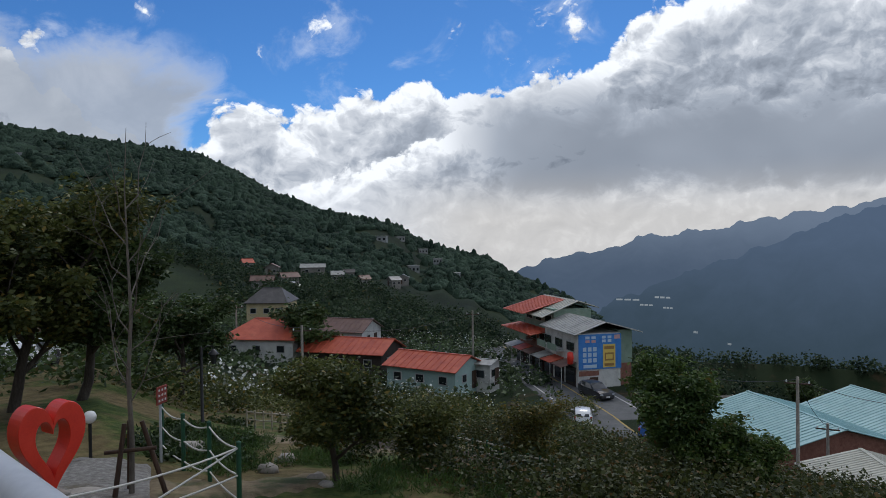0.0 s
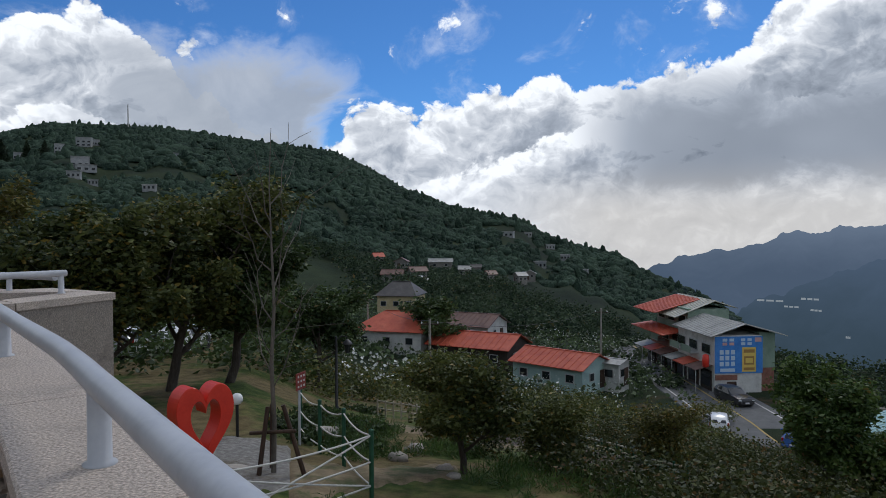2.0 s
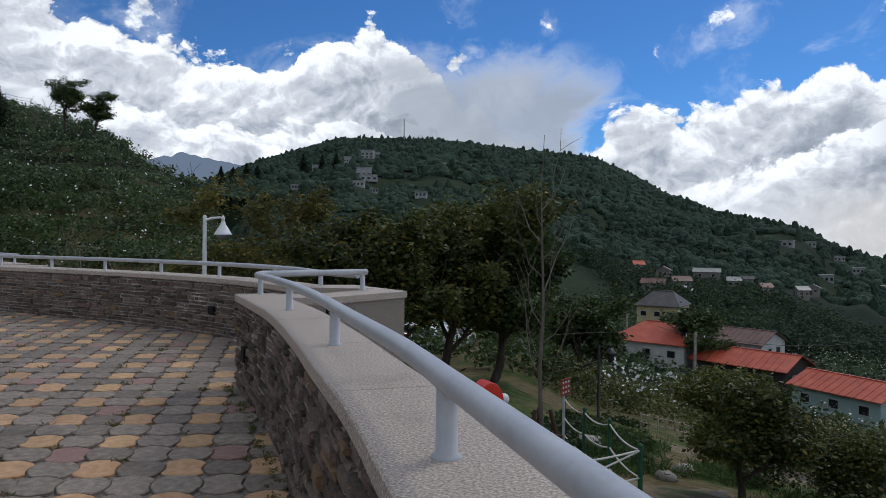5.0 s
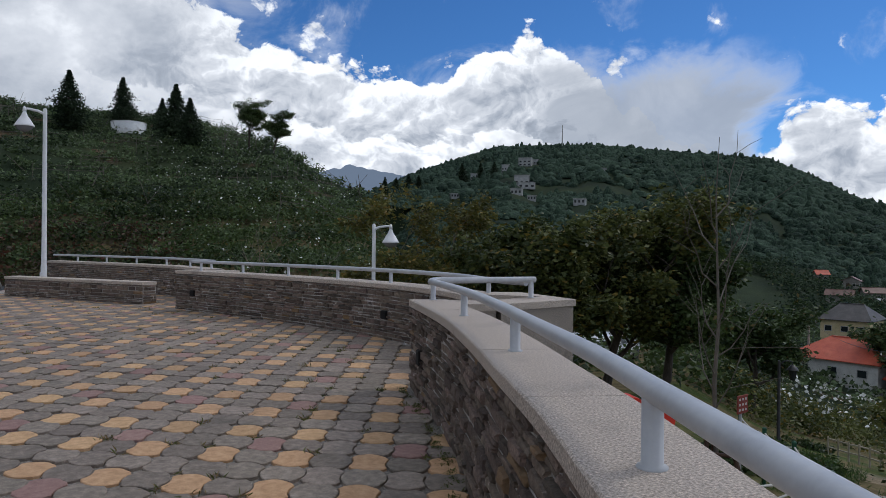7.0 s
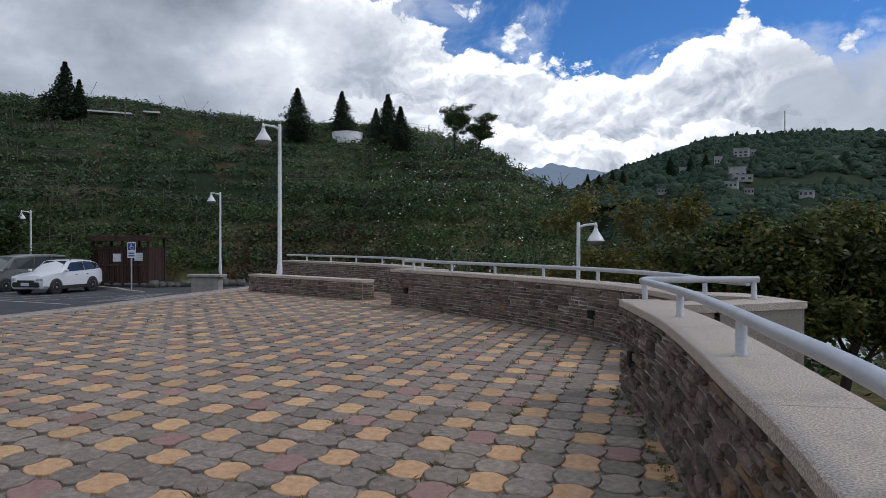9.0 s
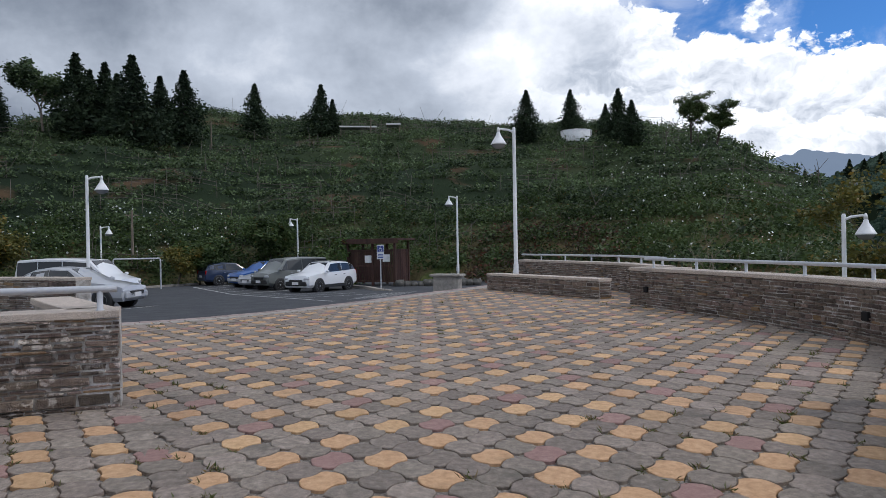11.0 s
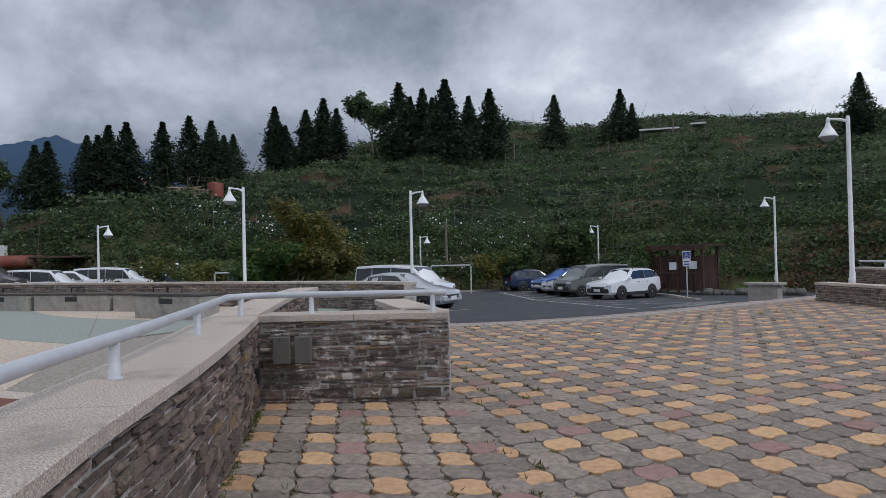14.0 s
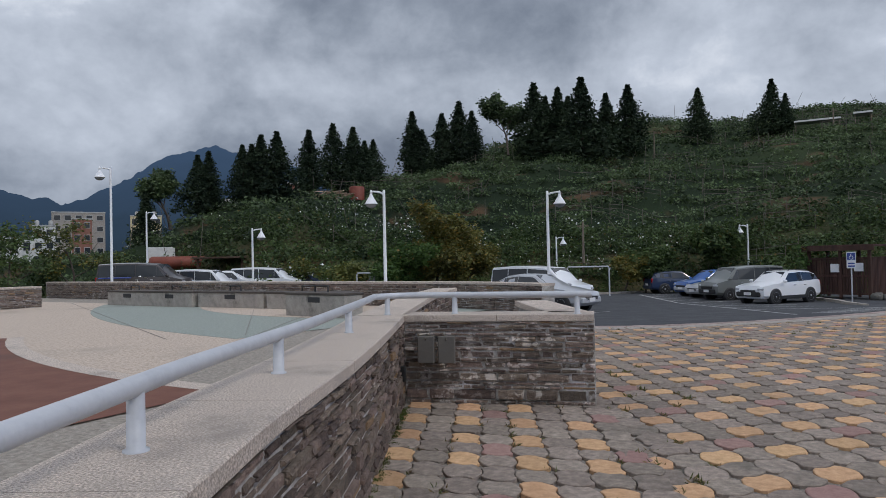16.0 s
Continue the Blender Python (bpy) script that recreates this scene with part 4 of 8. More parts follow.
broadleaf("tree", "leafy green maple beside the road", *polar(-23.0, 15.5), 1.75, Q(10), LEAF_MAPLE, 0.090, 28, 0.28, 6, 1.0, 0.06, first=0.1)
broadleaf("tree", "dark low tree behind the teal roofs", *polar(-27.0, 98.0), 4.6, Q(11), LEAF_DARK, 0.36, 22, 0.8, 5, 1.2, 0.12, z=-21.2)
broadleaf("tree", "dense green tree behind the yellow house", *polar(10.6, 92.0), 8.0, Q(12), LEAF_DARK, 0.50, 16, 1.2, 5, 0.8, 0.2)
for i, (a, r, h) in enumerate([(33.5, 40, 4.5), (38, 34, 4.2), (41.5, 31, 3.6), (45.0, 24, 2.2), (24, 44, 4.5), (49, 34, 2.4)]):
    broadleaf("tree", "bushy green tree among the garden trees", *polar(a, r), h, Q(20 + i), LEAF_CHERRY if i % 2 else LEAF_DARK, 0.22, 20, 0.62, 5, 1.0, 0.1, group="garden trees", levels=2)


def bush_field(name, label, spots, q, mat, size, leaves, leaf, tall=0.8, category="shrubs", flat=0.5, aspect=0.62):
    """Many low bushes as one spread of leaves: spots (n, 3)."""
    c = np.repeat(spots, leaves, axis=0)
    s = np.repeat(q.uniform(0.65, 1.25, len(spots)), leaves)[:, None] * size
    p = c + ball(len(c), q, 0.25) * s * np.array([1, 1, tall]) + np.array([0, 0, size * tall * 0.55])
    me = quads_mesh(name, leaf_quads(p, leaf, q, flat=flat, aspect=aspect, hang=0.1), mat)
    return tagged(part(name, me, mat), label, category, kind="stuff")


def scatter(q, n, a0, a1, r0, r1, keep=None):
    a, r = q.uniform(a0, a1, n), np.sqrt(q.uniform(r0 ** 2, r1 ** 2, n))
    x, y = -np.sin(np.radians(a)) * r, np.cos(np.radians(a)) * r
    z = land(x, y)
    ok = np.ones(n, bool) if keep is None else keep(x, y, z, a, r)
    return np.stack([x, y, z], 1)[ok]


q = Q(40)
# orchard on the terraced hill: rows on the treads, bare risers between them
def on_tread(x, y, z, a, r):
    k = z / 1.7
    rf = np.interp(a, [46, 56, 66, 95, 110, 127, 131, 134, 150], [28, 34, 46, 56, 54, 47, 56, 62, 64])
    return (k - np.floor(k) < 0.46) & (r > rf + 1.0) & (fbm(x / 9, y / 9, 3, 21) > -0.75)


def past_foot(x, y, z, a, r):
    return r > np.interp(a, [46, 56, 66, 95, 110, 127, 131, 134, 150], [30, 36, 48, 58, 56, 49, 58, 64, 66])


ORCHARD = scatter(q, 25000, 46.5, 146, 32, 168, on_tread)
bush_field("orchard", "terraced rows of leafy green orchard bushes", ORCHARD, q, LEAF_ORCHARD, 1.05, 25, 0.34, 0.70, "orchard")
BAGS = np.concatenate([scatter(q, 620, 48, 66, 34, 100), scatter(q, 2600, 114, 137, 44, 88, lambda x, y, z, a, r: fbm(x / 6, y / 6, 3, 83) > 0.10), scatter(q, 350, 95, 117, 56, 68)])
me = quads_mesh("fruit_bags", leaf_quads(BAGS + np.c_[np.zeros((len(BAGS), 2)), q.uniform(0.6, 1.6, len(BAGS))], 0.17, q, aspect=0.8), BAG)
tagged(part("fruit_bags", me, BAG), "white paper fruit bags hanging in the orchards", "fruit bags", kind="stuff")
mb = MB()
for x, y, z in scatter(q, 300, 50, 142, 40, 150, past_foot):
    L = q.uniform(1.6, 4.2)
    d = np.array([q.normal() * 0.45, q.normal() * 0.45, 1.0])
    d /= np.linalg.norm(d)
    mb.tube([(x, y, z), tuple(np.array((x, y, z)) + d * L)], [0.032, 0.022], 5)
tagged(part("orchard_stakes", mb, BARK_STAKE), "pale leaning stakes between the orchard bushes", "stakes", kind="stuff")
# trellis wires along the terraces
mb = MB()
for x, y, z in scatter(q, 130, 50, 142, 50, 140, past_foot):
    a0, r0, L = math.degrees(math.atan2(-x, y)), math.hypot(x, y), q.uniform(2.5, 6.5)
    for hh in (1.15, 1.55)[:q.randint(1, 3)]:
        pts = [polar(a0 + L * (s - 0.5) * 60 / r0, r0 + 0.8 * (s - 0.5)) for s in np.linspace(0, 1, 5)]
        mb.tube([(*p, ground_at(*p) + hh) for p in pts], 0.022, 4, caps=False)
    for s in (0.0, 0.5, 1.0):
        p = polar(a0 + L * (s - 0.5) * 60 / r0, r0 + 0.8 * (s - 0.5))
        mb.tube([(*p, ground_at(*p) - 0.1), (*p, ground_at(*p) + 1.7)], 0.03, 4)
tagged(part("trellis", mb, BARK_STAKE), "pale trellis wires and posts along the orchard terraces", "trellis", kind="stuff")
# bushes at the foot of the hill and along the car park
foot = scatter(q, 1500, 48, 134, 40, 66, lambda x, y, z, a, r: r > np.interp(a, [46, 56, 66, 95, 110, 127, 131, 134, 150], [29, 35, 47, 56, 54, 47, 56, 62, 64]) - 0.3)
bush_field("hedge", "dark tangled bushes along the foot of the hill", foot, q, LEAF_DARK, 1.25, 70, 0.24, 0.9, "bushes")
red = scatter(q, 60, 64, 77, 47, 56)
bush_field("red_shrubs", "reddish half-bare shrubs at the foot of the hill", red, q, LEAF_RED, 1.5, 60, 0.26, 0.8, "shrubs")
# garden bushes, orchards round the huts
gar = scatter(q, 520, -12, 24, 26, 72, lambda x, y, z, a, r: (fbm(x / 7, y / 7, 3, 33) > -0.15))
bush_field("garden_bushes", "tangled green orchard bushes below the terrace", gar, q, LEAF_CHERRY, 1.3, 150, 0.17, 0.8, "bushes")
far_o = scatter(q, 900, -9, 26, 72, 160, lambda x, y, z, a, r: (fbm(x / 12, y / 12, 3, 35) > -0.2))
bush_field("orchard_valley", "orchard bushes between the red-roofed houses", far_o, q, LEAF_ORCHARD, 1.7, 36, 0.55, 0.75, "orchard")
brush = scatter(q, 620, -33, 9, 10.5, 31, lambda x, y, z, a, r: (r > np.interp(a, [-33, -8, 0, 9], [10.5, 11.5, 13.5, 17.5])) & (fbm(x / 5, y / 5, 3, 43) > -0.30))
bush_field("bank_shrubs", "tangled dark shrubs on the bank below the terrace", brush, q, LEAF_BRUSH, 0.85, 220, 0.098, 0.85, "shrubs")
hedge = scatter(q, 150, 22, 45, 27, 50)
bush_field("lawn_hedge", "dark bushes beyond the lawn", hedge, q, LEAF_DARK, 1.3, 80, 0.26, 0.9, "bushes")
BAGS = np.concatenate([scatter(q, 260, -4, 13, 36, 70), scatter(q, 210, 12, 19, 30, 44), scatter(q, 900, -7, 9, 70, 120)])
me = quads_mesh("fruit_bags", leaf_quads(BAGS + np.c_[np.zeros((len(BAGS), 2)), q.uniform(1.0, 2.4, len(BAGS))], 0.17, q, aspect=0.8), BAG)
tagged(part("fruit_bags", me, BAG), "white paper fruit bags on the orchard bushes", "fruit bags", kind="stuff")

# woods on the mountain: many small crowns
def crowns(name, label, spots, size, q, mat):
    """Crowns of a wood as lumpy domes, some of them tall and narrow; each crown is an island of its own."""
    n, m = len(spots), 6
    s = size * q.uniform(0.45, 1.25, n)
    tall = np.where(q.rand(n) < 0.14, 1.5, 0.82)
    wide = np.where(tall > 1, 0.55, 1.0) * s
    w = np.arange(m) * 2 * np.pi / m
    levels = [(0.95, -0.10), (0.92, 0.45), (0.50, 0.88)]
    rings_ = []
    for rad, up in levels:
        k = rad * (1 + q.uniform(-0.36, 0.36, (n, m)))
        rings_.append(np.stack([spots[:, :1] + np.cos(w) * k * wide[:, None], spots[:, 1:2] + np.sin(w) * k * wide[:, None],
                                spots[:, 2:] + ((up + q.uniform(-0.12, 0.12, (n, m))) * (s * tall)[:, None])], -1))
    tip = spots + np.stack([q.normal(size=n) * 0.1 * s, q.normal(size=n) * 0.1 * s, s * tall * 1.05], 1)
    v = np.concatenate([*rings_, tip[:, None]], 1)
    k = 3 * m + 1
    f = [(r * m + a, r * m + (a + 1) % m, (r + 1) * m + (a + 1) % m, (r + 1) * m + a) for r in range(2) for a in range(m)]
    # the last ring closes in quads over the tip
    f += [(2 * m + 2 * a, 2 * m + 2 * a + 1, 2 * m + (2 * a + 2) % m, 3 * m) for a in range(m // 2)]
    idx = (np.arange(n)[:, None, None] * k + np.array(f)[None]).reshape(-1, 4)
    me = bpy.data.meshes.new(name)
    me.vertices.add(n * k)
    me.vertices.foreach_set("co", v.astype(np.float32).ravel())
    me.loops.add(idx.size)
    me.loops.foreach_set("vertex_index", idx.astype(np.int32).ravel())
    me.polygons.add(len(idx))
    me.polygons.foreach_set("loop_start", np.arange(0, idx.size, 4, dtype=np.int32))
    me.polygons.foreach_set("use_smooth", np.ones(len(idx), bool))
    me.update(calc_edges=True)
    me.materials.append(mat)
    return tagged(part(name, me, mat), label, "woods", kind="stuff")


# houses high on the slope stand in clearings: degrees to the left, metres away, width, height
HILL_HOUSES = [(36.9, 760, 16, 9), (38.5, 700, 9, 9), (36.2, 775, 9, 5), (41.0, 720, 8, 9), (37.2, 560, 14, 7), (36.9, 552, 16, 4), (37.6, 480, 9, 3.5), (36.4, 470, 8, 3), (42.6, 520, 9, 3), (32.6, 430, 10, 3), (30.8, 640, 8, 5), (48.0, 560, 7, 4),
                                  (24.2, 520, 9, 3), (3.4, 640, 12, 4), (1.6, 660, 12, 4), (5.0, 520, 14, 4), (0.4, 560, 10, 4), (2.4, 430, 10, 4), (-1.0, 520, 10, 4)]


def dense(x, y, z, a, r):
    keep = fbm(x / 90, y / 90, 4, 51) > -0.12 - 0.25 * (r > 600)
    for a0, r0, w, h in HILL_HOUSES:
        keep &= ~((np.abs(a - a0) < 0.35 + 45 * w / r0 / 3) & (r > r0 - 45) & (r < r0 + 6))
    return keep



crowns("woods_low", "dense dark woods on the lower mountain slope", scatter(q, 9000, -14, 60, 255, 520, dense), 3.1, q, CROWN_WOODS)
bush_field("woods_ledge", "dark trees beyond the teal roofs at the valley edge", scatter(q, 800, -44, -11, 90, 125), q, LEAF_GROVE, 1.6, 60, 0.45, 0.8, "woods")
bush_field("woods_near", "leafy dark trees at the foot of the mountain", scatter(q, 1500, -13, 48, 120, 262, dense), q, LEAF_GROVE, 3.0, 90, 0.80, 1.0, "woods")
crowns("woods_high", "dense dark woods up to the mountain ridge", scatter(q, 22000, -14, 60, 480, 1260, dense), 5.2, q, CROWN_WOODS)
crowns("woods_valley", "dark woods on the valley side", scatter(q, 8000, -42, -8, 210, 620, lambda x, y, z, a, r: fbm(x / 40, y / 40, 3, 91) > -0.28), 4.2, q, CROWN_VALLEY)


# cedars on the ridge
def cedar_mesh(q, H, R):
    pts, size = [], []
    lobes = [(q.uniform(0, 6.28), q.uniform(0.1, 0.7), q.uniform(0.08, 0.18), q.uniform(0.15, 0.4)) for _ in range(9)]
    for k in range(40):
        f = k / 39
        h = H * (0.06 + 0.94 * f)
        for b in range(16):
            w = q.uniform(0, 6.28)
            # broad below, rounding to a point, with bulging boughs
            rad = 0.70 * R * np.interp(f, [0, 0.10, 0.30, 0.55, 0.82, 1], [0.80, 1.0, 0.98, 0.76, 0.36, 0.0]) * (1 + 0.20 * math.sin(f * 38 + 2.0 * math.sin(w * 2))) * q.uniform(0.78, 1.12) + 0.04
            rad *= 1 + sum(s * math.exp(-((f - c) / d) ** 2) * max(0, math.cos(w - a)) for a, c, d, s in lobes) - 0.12
            n = 9
            t = np.linspace(0.12, 1, n) ** 0.7
            L = rad * q.uniform(0.6, 1.15)
            p = np.stack([np.cos(w) * t * L, np.sin(w) * t * L, h + 0.25 * t * L - 0.45 * t * t * L], 1) + q.normal(size=(n, 3)) * 0.24 * (1 - 0.75 * f)
            pts.append(p)
    return np.concatenate(pts)


CEDARS = []
for i in range(4):
    ob = thing("cedar", "tall dark conical cedar on the hill", "tree", pose(0, 0, 0), group="cedars on the ridge")
    part("trunk", MB().tube([(0, 0, -0.5), (0.05, 0, 5), (0, 0.04, 9.6)], [0.24, 0.15, 0.03], 7), BARK, ob)
    p = cedar_mesh(Q(60 + i), 10.0, (3.7, 4.1, 3.3, 3.9)[i])
    part("crown", quads_mesh("crown", leaf_quads(p, 0.60 * (1 - 0.045 * p[:, 2]), Q(70 + i), flat=0.5, aspect=0.5, hang=0.25), LEAF_CEDAR), LEAF_CEDAR, ob)
    CEDARS.append(ob)


def cedar(a, r, h, k, first=False):
    x, y = polar(a, r)
    m = Matrix.Translation((x, y, ground_at(x, y))) @ Matrix.Rotation(a * 7.0, 4, "Z")
    if first:
        CEDARS[k].matrix_basis = m
        CEDARS[k].scale = (h / 10,) * 3
        return
    CEDARS[k].scale, keep = (h / 10,) * 3, CEDARS[k].scale.copy()
    copy_thing(CEDARS[k], m)
    CEDARS[k].scale = keep

# the cedars: degrees to the left, metres away, height
STAND = [(135.7, 72.2, 4.6), (132.0, 74.4, 5.9), (131.2, 74.9, 6.0), (128.7, 76.4, 5.9), (127.3, 75.9, 7.0), (126.1, 76.3, 7.1), (123.6, 83.1, 7.1), (121.7, 87.1, 7.8),
         (120.1, 88.9, 7.8), (119.2, 90.0, 6.0), (115.3, 102.7, 9.0), (114.5, 102.0, 6.6), (112.9, 103.5, 8.5), (111.5, 106.6, 9.8), (110.5, 101.6, 7.6), (105.5, 103.3, 11.3),
         (103.6, 104.5, 10.4), (101.8, 95.9, 11.2), (99.9, 100.2, 8.7), (98.2, 102.4, 9.9), (93.0, 117.1, 8.4), (87.9, 119.3, 8.3), (87.0, 119.5, 6.2), (71.5, 112.2, 8.1)]
STAND += [(68.0, 117.4, 6.9), (64.4, 95.3, 6.8), (65.3, 114.2, 5.4), (63.4, 89.7, 5.6), (104.6, 106, 8.6), (102.8, 101, 8.8), (128.0, 78, 6.2), (118.5, 92, 5.6),
          (51.0, 700, 19), (50.2, 700, 17), (48.2, 720, 21), (47.3, 720, 18), (46.3, 740, 20), (45.5, 740, 18), (40.5, 700, 20), (39.4, 690, 17), (42.0, 640, 18)]
for i, (a, r, h) in enumerate(STAND):
    if i >= 4:
        cedar(a, r, h, i % 4)
for i in range(4):
    cedar(*STAND[i], i, first=True)
broadleaf("tree", "pale-leaved open tree on the ridge between cedars", *polar(107.6, 104), 9.5, Q(81), LEAF_ORCHARD, 0.42, 14, 0.9, 5, 0.6, 0.18, bark=BARK_PALE)
broadleaf("tree", "flat-topped acacia at the shoulder of the hill", *polar(59.0, 92), 6.4, Q(82), LEAF_DARK, 0.17, 16, 0.62, 6, 1.25, 0.15, squash=0.22, first=0.42)
broadleaf("tree", "leaning flat-topped tree at the shoulder of the hill", *polar(57.2, 90), 5.0, Q(182), LEAF_DARK, 0.17, 16, 0.62, 6, 1.3, 0.15, squash=0.22, first=0.4, lean=(0.2, 0))
broadleaf("tree", "round light green tree among the cedars", *polar(134.0, 73.2), 5.6, Q(83), LEAF_ORCHARD, 0.28, 26, 0.6, 5, 0.5, 0.15, first=0.5)
broadleaf("tree", "bushy yellow-green tree beside the car park", *polar(112.2, 44), 5.0, Q(84), LEAF_RUST, 0.17, 56, 0.7, 6, 0.8, 0.12, first=0.12, z=-1.0)
broadleaf("tree", "bushy yellow-green tree beside the car park", *polar(114.6, 45), 5.6, Q(85), LEAF_RUST, 0.17, 56, 0.7, 6, 0.8, 0.12, first=0.12, z=-1.0)
broadleaf("tree", "small green tree at the edge of the car park", *polar(117.2, 43), 4.2, Q(86), LEAF_BRIGHT, 0.17, 50, 0.7, 5, 0.9, 0.10, first=0.15, z=-1.0)
broadleaf("tree", "low spreading tree on the parking island", *polar(97.6, 54.5), 3.6, Q(87), LEAF_DARK, 0.24, 26, 0.6, 5, 1.2, 0.08, z=-1.0)
broadleaf("tree", "low spreading tree on the parking island", *polar(99.2, 54), 3.0, Q(88), LEAF_RUST, 0.24, 22, 0.6, 5, 1.1, 0.08, z=-1.0)
broadleaf("tree", "bushy green tree behind the parked cars", *polar(92.3, 57), 4.0, Q(89), LEAF_DARK, 0.26, 26, 0.7, 5, 1.0, 0.1)
for i, (a, r, h) in enumerate([(140.7, 58, 6.8), (144.8, 50, 5.6), (137.2, 62, 3.6), (146.5, 44, 4.6), (124.5, 52, 3.6), (142.6, 60, 3.4), (121.0, 50, 3.2)]):
    broadleaf("tree", "dark green tree beyond the court", *polar(a, r), h, Q(90 + i), LEAF_DARK if i % 2 else LEAF_CHERRY, 0.18, 40, 0.7, 5, 1.0, 0.1, group="trees beyond the court", levels=2, z=-1.2)
# thin bare saplings behind the bend wall
for i, (a, r, h) in enumerate([(57.6, 33, 5.0), (56.7, 33, 4.4), (52.5, 31, 4.2), (60.5, 35, 3.6)]):
    ob = thing("sapling", "thin leafless sapling behind the parapet", "tree", pose(*polar(a, r), ground_at(*polar(a, r)) - 0.05), group="bare saplings")
    wood, tips = limbs(Q(100 + i), h, 0.8, 0.05, 0.5, 4, 2, (0.1 * (i - 1.5), 0))
    part("trunk", wood, BARK_PALE, ob)

# water tank and net roofs on the hill
WHITE_PAINT = material("old white paint", [(0.50, 0.52, 0.53), (0.66, 0.68, 0.69), (0.76, 0.77, 0.77)], 1.2, 0.6, 0.1, stain=(0.36, 0.36, 0.34), stain_scale=0.7)
x, y = polar(67.6, 113.5)
tank = thing("water_tank", "round white water tank among the orchard terraces", "water tank", pose(x, y, ground_at(x, y) - 0.4))
part("tank_wall", MB().lathe((0, 0, 0), [(2.4, 0), (2.4, 1.75), (2.32, 1.78)], 28), WHITE_PAINT, tank)
part("tank_lid", MB().lathe((0, 0, 1.74), [(2.44, 0), (2.44, 0.1), (0.2, 0.32), (0.2, 0.5), (0.0, 0.5)], 28), WHITE_PAINT, tank)
NET_GREY = material("pale grey shade net", [(0.20, 0.21, 0.20), (0.30, 0.31, 0.30), (0.38, 0.39, 0.37)], 1.5, 0.9, 0.2)
for a, r, w in [(85.0, 117, 5.6), (82.2, 110, 1.8), (76.5, 150, 9.0), (73.2, 150, 6.0)]:
    x, y = polar(a, r)
    ob = thing("net_shelter", "pale net shelter roof on the orchard hill", "shelter", pose(x, y, ground_at(x, y), 0, 0, a))
    for sx in (-w / 2, w / 2):
        for sy in (-1, 1):
            part("post", MB().tube([(sx, sy, -0.5), (sx, sy, 1.3)], 0.06, 6), BARK_PALE, ob)
    mb = MB()
    mb.add([(-w / 2 - .2, -1.3, 1.3), (w / 2 + .2, -1.3, 1.3), (w / 2 + .2, 0, 1.75), (-w / 2 - .2, 0, 1.75), (w / 2 + .2, 1.3, 1.3), (-w / 2 - .2, 1.3, 1.3)], [(0, 1, 2, 3), (3, 2, 4, 5)])
    mb.add([(-w / 2 - .2, -1.3, 1.27), (w / 2 + .2, -1.3, 1.27), (w / 2 + .2, 0, 1.72), (-w / 2 - .2, 0, 1.72), (w / 2 + .2, 1.3, 1.27), (-w / 2 - .2, 1.3, 1.27)], [(3, 2, 1, 0), (5, 4, 2, 3)])
    part("roof", mb, NET_GREY, ob)
# utility poles on the hill
for i, (a, r, h) in enumerate([(102.2, 58, 4.6), (84.0, 112, 3.2), (96.3, 104, 4.0)]):
    x, y = polar(a, r)
    ob = thing("utility_pole", "grey wooden utility pole in the orchard", "pole", pose(x, y, ground_at(x, y) - 0.3), group="utility poles")
    part("pole", MB().tube([(0, 0, 0), (0.05, 0, h)], [0.11, 0.08], 8), BARK_PALE, ob)
    part("crossarm", MB().box((0.05, 0, h - 0.35), (0.9, 0.08, 0.08), radians(a)), BARK_PALE, ob)

# ---- garden below the terrace ----
RED = material("red gloss paint", [(0.60, 0.030, 0.018), (0.68, 0.042, 0.022), (0.72, 0.055, 0.03)], 4, 0.35, 0.03)
GREEN_STEEL = material("green painted steel", [(0.012, 0.060, 0.030), (0.020, 0.085, 0.045), (0.03, 0.11, 0.06)], 6, 0.5, 0.05)
ROPE = material("white rope", [(0.52, 0.51, 0.47), (0.68, 0.67, 0.63)], 40, 0.9, 0.4)
BLACK_STEEL = plain("black painted steel", (0.012, 0.012, 0.013), 0.45)
WOOD_DARK = material("dark weathered wood", [(0.030, 0.018, 0.012), (0.060, 0.035, 0.022), (0.10, 0.06, 0.04)], 5, 0.7, 0.4, stretch=(1, 1, 0.15))
GLASS = plain("dark window glass", (0.020, 0.024, 0.028), 0.08, 0.0, 0.6)
OPAL = plain("white opal globe", (0.8, 0.8, 0.78), 0.3)


